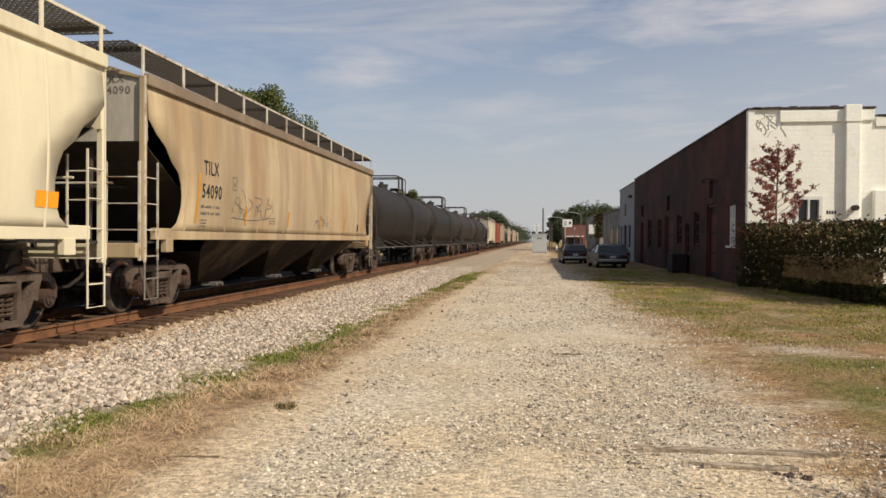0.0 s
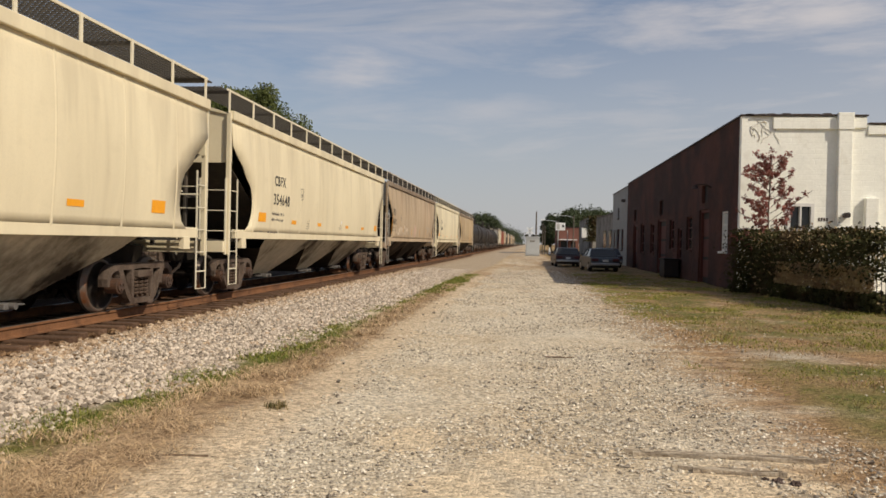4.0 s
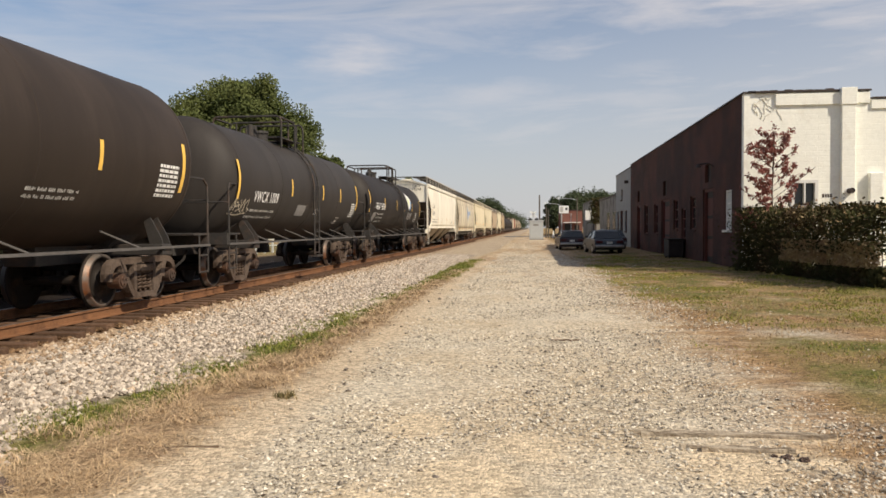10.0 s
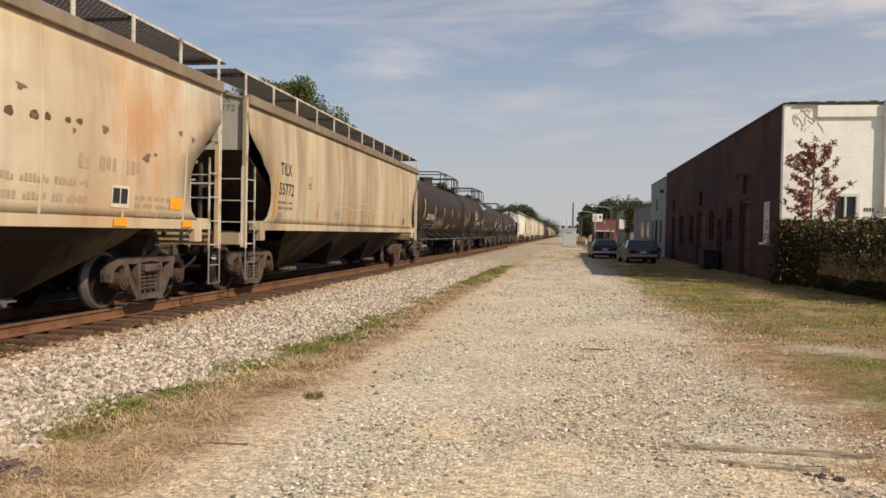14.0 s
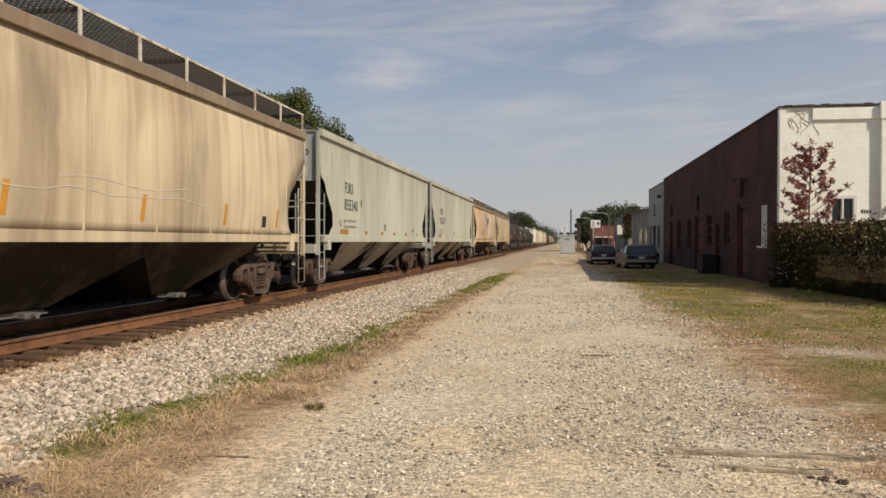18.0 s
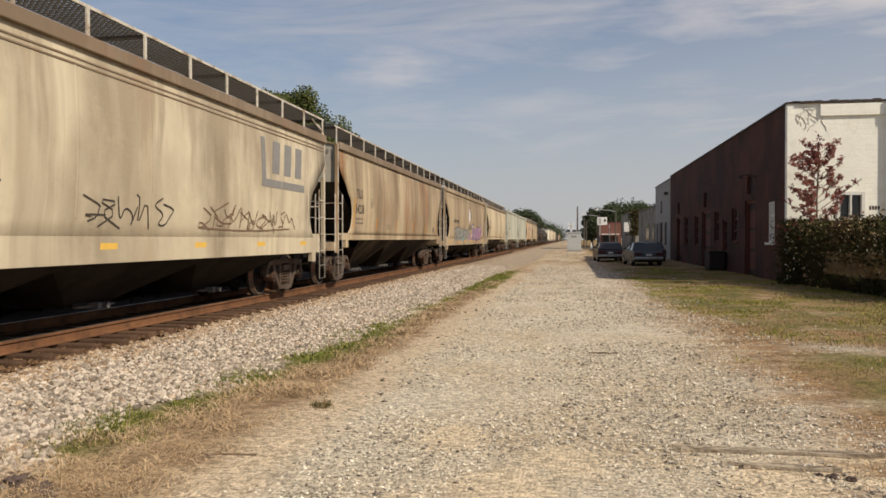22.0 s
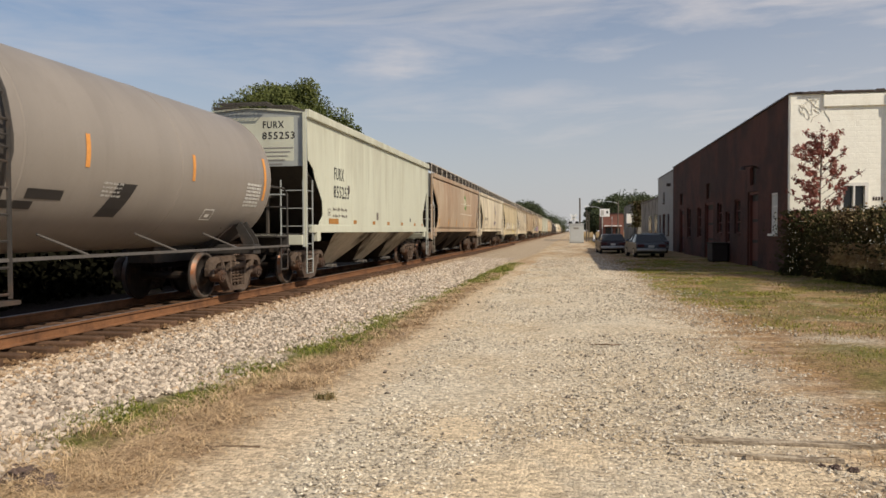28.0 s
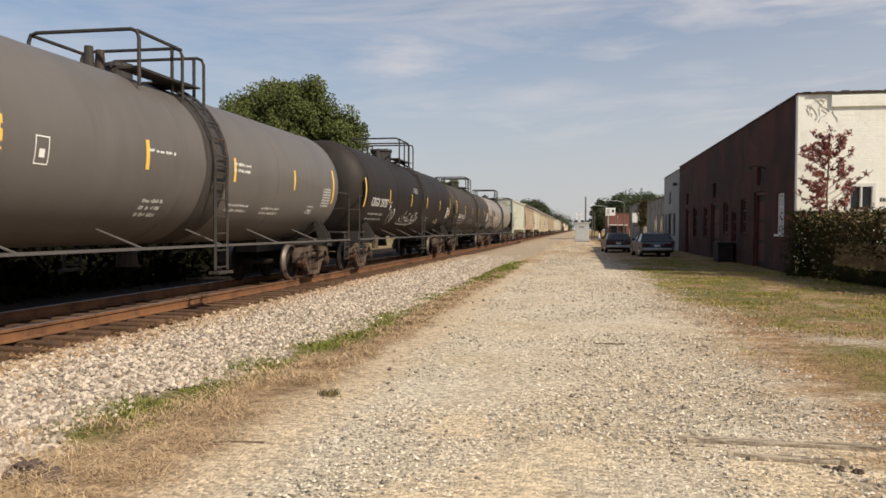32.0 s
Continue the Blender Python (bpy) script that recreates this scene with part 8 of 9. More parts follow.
tree(-22.9, 59.5, 13.3, 12.6, "tree", "broad green tree standing beyond the train", M["leaf"], 3, 170000, 0.115, broad=True)
tree(-16.9, 63.0, 8.2, 3.4, "tree", "small green tree beside the broad one", M["leaf"], 5, 5000, 0.17)
tree(-18.1, 110.0, 9.2, 4.6, "tree", "round green tree beyond the train", M["leaf"], 7, 7000, 0.24)
for i, (x, y, h, w) in enumerate([(-15.5, 205, 8.6, 11), (-15, 232, 10.0, 12), (-14.5, 262, 10.4, 13), (-14, 300, 8.6, 16), (-15, 345, 8.2, 20), (-14, 410, 8.4, 24), (-13, 520, 9, 30)]):
    tree(x, y, h, w, "tree", "dark far tree beside the railway", M["leaf_far"], 20 + i, 6000, 0.3)
for i, (x, y, h, w) in enumerate([(8.0, 172, 9.0, 10), (12.5, 178, 10.0, 12), (17.5, 182, 9.6, 11), (5.2, 185, 7.5, 7), (11, 195, 9.5, 14), (20.5, 150, 8.4, 7), (16.0, 140, 7.6, 6)]):
    tree(x, y, h, w, "tree", "green tree behind the street buildings", M["leaf_far"], 40 + i, 9000, 0.24)


def red_sapling():
    rnd = random.Random(9)
    t = tagged(new("sapling"), "young tree with dark red leaves before the white wall", "tree")
    t.matrix_basis = pose(8.98, 30.2, -0.12)
    H = 5.55
    bm = bmesh.new()
    pipe(bm, [(0, 0, 0), (0.03, 0.02, 1.5), (0.0, 0.0, 3.2), (0.05, 0.0, 4.4), (0.06, 0.02, H - 0.2)], 0.028, 6)
    part("trunk", bm, M["bark"], t)
    pts = []
    bm = bmesh.new()
    for k in range(36):
        z = 1.5 + (H - 2.1) * (k / 35)
        u0 = (z - 1.5) / (H - 1.5)
        a = k * 2.4 + rnd.uniform(-0.5, 0.5)
        ln = 1.85 * (1 - 0.72 * u0) * rnd.uniform(0.62, 1.08)
        foot = Vector((0.02, 0, z))
        tip = Vector((ln * math.cos(a), ln * math.sin(a), z + ln * rnd.uniform(0.45, 0.8)))
        bar(bm, foot, tip, 0.011, 4)
        for j in range(rnd.randint(4, 6)):
            at = foot.lerp(tip, 0.32 + 0.68 * (j + 0.6) / 5.6)
            side = Vector((rnd.gauss(0, 1), rnd.gauss(0, 1), rnd.gauss(0.4, 0.6))).normalized() * rnd.uniform(0.05, 0.26)
            end = at + side
            bar(bm, at, end, 0.006, 3)
            for q in range(rnd.randint(14, 30)):
                pts.append(tuple(at.lerp(end, rnd.uniform(0.3, 1.25)) + Vector((rnd.gauss(0, 0.055), rnd.gauss(0, 0.055), rnd.gauss(0, 0.045)))))
    part("limb", bm, M["bark"], t)
    for j in range(70):
        pts.append((0.06 + rnd.gauss(0, 0.07), rnd.gauss(0, 0.07), H - 0.3 + rnd.gauss(0, 0.2)))
    leaf_mesh(pts, 0.058, 12, "crown", M["leaf_red"], t)
    return t


nearer(red_sapling())


def vine_fence():
    f = tagged(new("iron_fence"), "iron railing fence under a mass of dark vine", "fence")
    a, b = Vector((8.75, 31.3, 0)), Vector((9.85, 21.0, 0))
    d = b - a
    n = 46
    for i in range(n):
        p = a + d * (i / (n - 1))
        z0 = -0.12
        bm = bmesh.new()
        r, top = (0.035, 2.15) if i % 9 == 0 else (0.012, 1.95)
        bar(bm, (p.x, p.y, z0), (p.x, p.y, top), r, 6)
        if i % 9 == 0:
            bmesh.ops.create_cone(bm, cap_ends=True, segments=6, radius1=0.05, radius2=0.0, depth=0.12, matrix=pose(p.x, p.y, top + 0.05))
        part("post" if i % 9 == 0 else "bar", bm, M["black_steel"], f)
    for z in (0.25, 1.1, 1.85):
        bm = bmesh.new()
        bar(bm, (a.x, a.y, z), (b.x, b.y, z), 0.02, 6)
        part("rail", bm, M["black_steel"], f)
    # taller gate posts where the fence comes out of the vine
    for u in (0.90, 0.985):
        p = a + d * u
        bm = bmesh.new()
        box(bm, p.x - 0.06, p.x + 0.06, p.y - 0.06, p.y + 0.06, -0.12, 2.2, 0.01)
        part("gate_post", bm, M["black_steel"], f)
    rnd = random.Random(21)
    pts, dry = [], []
    for i in range(22000):
        u = rnd.random() * 0.88
        p = a + d * u
        top = 2.2 + 0.34 * noise.noise(Vector((u * 26, 0, 3))) + 0.4 * noise.noise(Vector((u * 6, 7, 3)))
        z = top * (1 - rnd.random() ** 1.6 * (0.62 if 0.3 < u < 0.86 else 1.0))
        if noise.noise(Vector((u * 16, z * 2.6, 9))) + 0.5 * noise.noise(Vector((u * 40, z * 6, 4))) < (-0.05 if 0.3 < u < 0.86 and z < 1.35 else -0.28):
            continue
        if rnd.random() < 0.06:
            z += 0.35 * rnd.random() ** 2
        thick = 0.16 + 0.26 * min(1, z / 1.4)
        x = p.x + rnd.gauss(0, thick)
        (pts if rnd.random() < 0.9 else dry).append((x, p.y + rnd.gauss(0, 0.05), z))
    for i in range(13000):
        u = rnd.random() * 0.86
        p = a + d * u
        z = rnd.uniform(-0.1, 0.45 + 0.5 * noise.noise(Vector((u * 12, 1, 6)))) if u > 0.28 else rnd.uniform(-0.1, 1.7)
        pts.append((p.x + rnd.gauss(0, 0.14), p.y + rnd.gauss(0, 0.05), z))
    for i in range(3500):
        pts.append((8.4 + rnd.gauss(0, 0.26), 31.3 + rnd.gauss(0, 0.2), -0.1 + 2.5 * rnd.random() ** 1.3))
    nearer(leaf_mesh(pts, 0.06, 5, "vine", M["leaf_vine"], None, "stuff"))["label"] = "dark vine leaves grown over the fence"
    for i in range(8000):
        u = 0.28 + rnd.random() * 0.56
        p = a + d * u
        z = rnd.uniform(0.45, 1.2)
        dry.append((p.x - 0.18 + rnd.gauss(0, 0.12), p.y, z))
    nearer(leaf_mesh(dry, 0.05, 6, "dead_vine", M["dry_grass"], None, "stuff"))["label"] = "dead pale vine stems in the fence"
    return f


M["dry_grass"] = material("straw grass", (0.44, 0.33, 0.17), 0.9, 0.0, 0.35, 2.0, 0, 40, (0.30, 0.20, 0.11), 0.52)
nearer(vine_fence())

# ---- parked cars ----
M["car_blue"] = material("dull blue-grey car paint", (0.05, 0.062, 0.075), 0.35, 0.2, 0.08, 2.0, spec=0.5)
M["car_maroon"] = material("dull maroon car paint", (0.035, 0.022, 0.027), 0.35, 0.2, 0.08, 2.0, spec=0.5)
M["car_pale"] = material("pale silver car paint", (0.10, 0.11, 0.125), 0.35, 0.3, 0.08, 2.0, spec=0.5)
M["tyre"] = material("worn tyre rubber", (0.025, 0.024, 0.023), 0.9, 0.0, 0.2, 6.0)
M["chrome"] = material("dull chrome", (0.42, 0.42, 0.42), 0.3, 0.8, 0.1, 6.0)
M["lamp_red"] = material("red tail lamp", (0.06, 0.008, 0.007), 0.4, 0.0, 0.1, 8.0)


def sedan(paint, x, y, rz, label, wagon=False):
    c = tagged(new("parked_car"), label, "car")
    L, W = 4.7, 1.78
    low = [(-2.32, 0.42), (-2.30, 0.78), (-2.2, 0.90), (-1.1, 0.95), (0.9, 0.95), (2.1, 0.80), (2.33, 0.62), (2.32, 0.34), (1.95, 0.24), (-1.95, 0.24)]
    bm = prism(bmesh.new(), low, "x", -W / 2, W / 2)
    bmesh.ops.bevel(bm, geom=list(bm.edges), offset=0.06, segments=2, affect="EDGES", profile=0.6)
    part("body", bm, paint, c, smooth=False)
    back = -1.95 if wagon else -1.35
    cab = [(-1.75 if not wagon else -2.2, 0.94), (back if not wagon else -2.05, 1.36), (-0.9, 1.42), (0.25, 1.40), (1.05, 0.94)]
    bm = bmesh.new()
    rows = []
    for yy, zz in cab:
        w = W / 2 - 0.05 if zz < 1.0 else W / 2 - 0.22
        rows.append(w)
    one = [bm.verts.new((-w, yy, zz)) for (yy, zz), w in zip(cab, rows)]
    two = [bm.verts.new((w, yy, zz)) for (yy, zz), w in zip(cab, rows)]
    n = len(cab)
    for i in range(n):
        f = bm.faces.new((one[i], one[(i + 1) % n], two[(i + 1) % n], two[i]))
    bm.faces.new(one[::-1])
    bm.faces.new(two)
    bmesh.ops.recalc_face_normals(bm, faces=bm.faces)
    part("glasshouse", bm, M["dark_glass"], c)
    bm = bmesh.new()
    roof = [p for p in cab if p[1] > 1.2]
    va = [bm.verts.new((s * (W / 2 - 0.2), yy, zz + 0.015)) for yy, zz in roof for s in (-1, 1)]
    for i in range(len(roof) - 1):
        bm.faces.new((va[2 * i], va[2 * i + 1], va[2 * i + 3], va[2 * i + 2]))
    bmesh.ops.solidify(bm, geom=list(bm.faces), thickness=0.03)
    part("roof", bm, paint, c)
    for s in (-1, 1):
        bm = bmesh.new()
        for (ya, za), (yb, zb) in ((cab[0], cab[1]), (cab[-2], cab[-1]), ((-0.25, 0.95), (-0.3, 1.41))):
            bar(bm, (s * (W / 2 - 0.05), ya, za), (s * (W / 2 - 0.21), yb, zb), 0.035, 5) if zb > za else bar(bm, (s * (W / 2 - 0.21), ya, za), (s * (W / 2 - 0.05), yb, zb), 0.035, 5)
        part("pillar", bm, paint, c)
        part("tail_lamp", boxed(s * 0.62 - 0.2, s * 0.62 + 0.2, -2.36, -2.29, 0.66, 0.82, bev=0.015), M["lamp_red"], c)
        part("headlamp", boxed(s * 0.62 - 0.17, s * 0.62 + 0.17, 2.27, 2.34, 0.56, 0.68, bev=0.015), M["chrome"], c)
        bm = boxed(s * 0.93 - 0.07, s * 0.93 + 0.07, 0.68, 0.8, 0.98, 1.1, bev=0.02)
        part("wing_mirror", bm, paint, c)
        for yy in (-1.42, 1.42):
            bm = bmesh.new()
            bmesh.ops.create_cone(bm, cap_ends=True, segments=20, radius1=0.31, radius2=0.31, depth=0.19, matrix=pose(s * 0.8, yy, 0.31, 0, 90, 0))
            w = part("wheel", bm, M["tyre"], c)
            bm = bmesh.new()
            bmesh.ops.create_cone(bm, cap_ends=True, segments=16, radius1=0.19, radius2=0.17, depth=0.03, matrix=pose(s * 0.9, yy, 0.31, 0, 90, 0))
            part("hub_cap", bm, M["chrome"], w)
    part("rear_bumper", boxed(-0.86, 0.86, -2.44, -2.28, 0.40, 0.56, bev=0.03), M["chrome"], c)
    part("front_bumper", boxed(-0.86, 0.86, 2.28, 2.42, 0.34, 0.5, bev=0.03), M["chrome"], c)
    part("number_plate", boxed(-0.17, 0.17, -2.36, -2.31, 0.62, 0.76), M["boarded"], c)
    c.matrix_basis = pose(x, y, ground_z(x, y) - 0.02, 0, 0, rz)


sedan(M["car_blue"], 4.45, 49.6, 5, "old blue-grey sedan parked in the warehouse's shade")
sedan(M["car_maroon"], 2.75, 58.5, 3, "dark maroon hatchback parked in the shade", True)
sedan(M["car_pale"], 5.6, 57.5, 4, "pale silver sedan parked behind another car")

# ---- far end of the lane ----
M["cabinet"] = material("pale grey metal cabinet", (0.46, 0.48, 0.48), 0.6, 0.1, 0.08, 2.0)
M["red_brick_far"] = material("sunlit red brick", (0.19, 0.085, 0.065), 0.9, 0.0, 0.2, 1.5, 0.2, 40)
M["pole_wood"] = material("grey pole timber", (0.13, 0.11, 0.09), 0.9, 0.0, 0.2, 3.0)
M["sign_white"] = material("white sign face", (0.82, 0.82, 0.80), 0.6, 0.0, 0.04, 3.0)
M["asphalt"] = material("grey asphalt", (0.10, 0.10, 0.10), 0.9, 0.0, 0.15, 2.0, 0.2, 60)


def signal_box():
    c = tagged(new("signal_cabinet"), "pale grey trackside signal cabinet", "cabinet")
    part("body", boxed(-0.92, 0.92, -0.9, 0.9, 0.1, 2.45, bev=0.02), M["cabinet"], c)
    part("roof", boxed(-1.0, 1.0, -0.98, 0.98, 2.45, 2.6, bev=0.02), M["cabinet"], c)
    part("base", boxed(-0.96, 0.96, -0.94, 0.94, -0.1, 0.1), M["grey_block"], c)
    d = part("door", boxed(-0.75, 0.75, -0.935, -0.902, 0.25, 2.3), M["cabinet"], c)
    part("handle", boxed(0.55, 0.62, -0.97, -0.937, 1.15, 1.3), M["chrome"], d)
    part("vent", boxed(-0.4, 0.3, -0.95, -0.937, 1.85, 2.1), M["grey_block"], d)
    c.matrix_basis = pose(0.54, 104.5, 0.02)
    s = tagged(new("crossing_signal"), "white crossing signal mast behind the cabinet", "signal")
    bm = bmesh.new()
    bar(bm, (0, 0, 0), (0, 0, 4.0), 0.07, 8)
    part("mast", bm, M["boarded"], s)
    bm = bmesh.new()
    for q in (45, 135):
        m = pose(0, -0.1, 3.5, 0, q, 0)
        r = bmesh.ops.create_cube(bm, size=1)
        for v in r["verts"]:
            v.co = m @ Vector((v.co.x * 0.2, v.co.y * 0.02, v.co.z * 1.2))
    part("crossbuck", bm, M["sign_white"], s)
    bm = bmesh.new()
    for q in (-1, 1):
        bmesh.ops.create_cone(bm, cap_ends=True, segments=14, radius1=0.28, radius2=0.28, depth=0.05, matrix=pose(q * 0.45, -0.1, 2.7, 90, 0, 0))
    part("lamp_pair", bm, M["black_steel"], s)
    s.matrix_basis = pose(0.15, 108.5, 0)


signal_box()


def pole(x, y, h, r, label, arm=0.0, name="utility_pole"):
    p = tagged(new(name), label, "pole")
    bm = bmesh.new()
    bmesh.ops.create_cone(bm, cap_ends=True, segments=8, radius1=r, radius2=r * 0.7, depth=h, matrix=pose(0, 0, h / 2))
    part("shaft", bm, M["pole_wood"], p)
    if arm:
        bm = bmesh.new()
        pipe(bm, [(0, 0, h - 0.4), (arm * 0.4, 0, h - 0.1), (arm, 0, h)], 0.05, 5)
        part("arm", bm, M["cabinet"], p)
        bm = boxed(min(arm - 0.1, arm + 0.6 * (1 if arm > 0 else -1)), max(arm - 0.1, arm + 0.6 * (1 if arm > 0 else -1)), -0.15, 0.15, h - 0.08, h + 0.1, bev=0.04)
        part("lamp_head", bm, M["sign_white"], p)
    p.matrix_basis = pose(x, y, ground_z(x, y) - 0.05)


pole(1.05, 112, 6.4, 0.14, "weathered timber pole behind the cabinet")
pole(2.1, 118, 4.9, 0.1, "thin grey post by the crossing")
pole(2.5, 121, 4.6, 0.09, "thin grey post by the crossing")
pole(8.0, 140, 6.9, 0.12, "street lamp with a long arm", -3.0, "street_lamp")
pole(5.5, 150, 6.3, 0.12, "street lamp with a long arm", -2.6, "street_lamp")


def street():
    s = tagged(new("sign"), "white sign board on two posts", "sign")
    part("board", boxed(-0.8, 0.8, -0.1, 0.1, 4.0, 5.3, bev=0.02), M["sign_white"], s)
    part("panel", boxed(-0.62, -0.15, -0.112, -0.102, 4.2, 5.1), M["dull_white"], s)
    part("panel", boxed(0.25, 0.6, -0.112, -0.102, 4.55, 4.95), M["black_paint"], s)
    for x in (-0.35, 1.2):
        part("post", boxed(x - 0.06, x + 0.06, -0.06, 0.06, -0.1, 4.0), M["cabinet"], s)
    s.matrix_basis = pose(5.3, 131, 0)
    h = tagged(new("brick_shop"), "low sunlit red brick shop by the street", "building")
    part("wall", boxed(5.6, 9.6, 150, 166, -0.2, 4.9), M["red_brick_far"], h)
    part("roof", boxed(5.5, 9.7, 149.9, 166.1, 4.9, 5.05), M["coping"], h)
    part("window", boxed(6.2, 7.6, 149.95, 149.99, 0.9, 2.3), M["dark_glass"], h)
    part("door", boxed(8.1, 9.0, 149.95, 149.99, -0.1, 2.1), M["dark_glass"], h)
    part("awning", boxed(5.9, 9.2, 149.0, 149.94, 2.5, 2.65), M["sign_white"], h)
    g = tagged(new("grey_store"), "grey stained concrete store with a white sign", "building")
    part("wall", boxed(8.55, 22, 104, 132, -0.2, 5.5), M["grey_block"], g)
    part("roof", boxed(8.5, 22, 103.9, 132, 5.5, 5.62), M["coping"], g)
    for y0, y1 in ((106, 110), (116, 120)):
        part("window", boxed(8.5, 8.54, y0, y1, 3.0, 4.6), M["dark_glass"], g)
    part("door", boxed(8.49, 8.54, 108, 110.5, -0.1, 2.6), M["dark_open"], g)
    part("sign_board", boxed(7.0, 8.5, 103.5, 103.7, 2.6, 3.9, bev=0.02), M["sign_white"], g)
    part("bracket", boxed(8.3, 8.6, 103.55, 103.65, 3.9, 4.0), M["coping"], g)
    k = tagged(new("grey_annex"), "plain grey rendered annex beside the warehouse", "building")
    part("wall", boxed(8.6, 26, 79.4, 100, -0.2, 4.95), M["grey_block"], k)
    part("roof", boxed(8.5, 26, 79.35, 100.05, 4.95, 5.07), M["coping"], k)
    for y0, y1 in ((81.5, 83.5), (87, 90)):
        part("window", boxed(8.55, 8.59, y0, y1, 1.2, 3.3), M["dark_glass"], k)
    part("chimney", boxed(10.2, 10.5, 92, 92.3, 5.07, 6.6), M["sign_white"], k)
    nearer(k)
    v = tagged(new("ivy_pole"), "pole smothered in dark ivy", "pole")
    bm = bmesh.new()
    bar(bm, (0, 0, 0), (0, 0, 5.4), 0.12, 7)
    part("shaft", bm, M["pole_wood"], v)
    r = random.Random(31)
    leaf_mesh([(r.gauss(0, 0.35), r.gauss(0, 0.35), r.uniform(2.2, 5.6)) for i in range(1300)], 0.16, 31, "ivy", M["leaf_vine"], v)
    v.matrix_basis = pose(8.25, 101.8, -0.1)
    rd = tagged(mesh_object("road", boxed(-60, 60, 135, 146, -0.05, 0.02), M["asphalt"]), "grey asphalt street crossing the track", "road", kind="structure")
    cone = tagged(new("traffic_cone"), "small white marker cone by the street", "cone")
    bm = bmesh.new()
    bmesh.ops.create_cone(bm, cap_ends=True, segments=12, radius1=0.22, radius2=0.05, depth=1.1, matrix=pose(0, 0, 0.6))
    part("cone", bm, M["sign_white"], cone)
    part("base", boxed(-0.28, 0.28, -0.28, 0.28, 0, 0.06), M["black_steel"], cone)
    cone.matrix_basis = pose(3.3, 122, 0)


street()


# near-black leaves: the shade behind the train is put into their colour
M["weed_shaded"] = material("weed leaves with shade in their colour", (0.009, 0.009, 0.005), 0.95, 0.0, 0.4, 1.5, spec=0.05)


def beyond_track():
    """The bank of weeds, its shade put into the leaf colour, and the low fence on the train's far side."""
    rnd = random.Random(77)
    pts = []
    for i in range(22000):
        y = rnd.uniform(-4, 31)
        x = -12.9 + rnd.gauss(0, 0.45)
        top = 1.9 + 0.6 * noise.noise(Vector((y * 0.4, 2, 5)))
        pts.append((x, y, rnd.random() * top))
    leaf_mesh(pts, 0.15, 14, "weeds", M["weed_shaded"], None, "stuff")["label"] = "bank of weeds beyond the track, coloured for shade"
    f = tagged(new("low_fence"), "low pale railing beyond the track", "fence")
    for i in range(22):
        y = 31 + i * 1.6
        part("post", boxed(-18.06, -17.94, y - 0.05, y + 0.05, -0.05, 1.0), M["boarded"], f)
    for z in (0.5, 0.92):
        part("rail", boxed(-18.04, -17.96, 31, 64.7, z - 0.03, z + 0.03), M["boarded"], f)


beyond_track()

# ---- loose stone and grass ----


def island_material(name, a, b, rough=0.9):
    m = bpy.data.materials.new(name)
    m.use_nodes = True
    t = m.node_tree
    s = t.nodes["Principled BSDF"]
    s.inputs["Roughness"].default_value = rough
    s.inputs["Specular IOR Level"].default_value = 0.15
    g = t.nodes.new("ShaderNodeNewGeometry")
    x = t.nodes.new("ShaderNodeMixRGB")
    x.inputs["Color1"].default_value, x.inputs["Color2"].default_value = (*a, 1), (*b, 1)
    t.links.new(g.outputs["Random Per Island"], x.inputs["Fac"])
    n = node(t, "ShaderNodeTexNoise", Scale=60.0, Detail=3.0)
    co = t.nodes.new("ShaderNodeTexCoord")
    t.links.new(co.outputs["Object"], n.inputs["Vector"])
    r = node(t, "ShaderNodeMapRange")
    r.inputs[3].default_value, r.inputs[4].default_value = 0.7, 1.25
    t.links.new(n.outputs["Fac"], r.inputs[0])
    y = t.nodes.new("ShaderNodeMixRGB")
    y.blend_type = "MULTIPLY"
    y.inputs["Fac"].default_value = 1.0
    t.links.new(x.outputs[0], y.inputs["Color1"])
    t.links.new(r.outputs[0], y.inputs["Color2"])
    t.links.new(y.outputs[0], s.inputs["Base Color"])
    return m


M["stone_pale"] = island_material("pale ballast stone", (0.18, 0.15, 0.12), (0.67, 0.575, 0.47))
M["stone_rusty"] = island_material("rust-stained ballast stone", (0.21, 0.14, 0.085), (0.55, 0.42, 0.29))
M["stone_brown"] = island_material("rust-brown ballast stone", (0.07, 0.038, 0.02), (0.25, 0.155, 0.085))
M["stone_oily"] = island_material("oil-dark ballast stone", (0.035, 0.025, 0.018), (0.11, 0.07, 0.045))
M["stone_dark"] = island_material("dark loose stone", (0.14, 0.12, 0.10), (0.30, 0.26, 0.21))
M["pebble"] = island_material("lane pebble", (0.20, 0.175, 0.14), (0.84, 0.755, 0.615))
OCTA = np.array([(1, 0, 0), (-1, 0, 0), (0, 1, 0), (0, -1, 0), (0, 0, 1), (0, 0, -1)], float)
OCTA_F = np.array([(0, 2, 4), (2, 1, 4), (1, 3, 4), (3, 0, 4), (2, 0, 5), (1, 2, 5), (3, 1, 5), (0, 3, 5)])


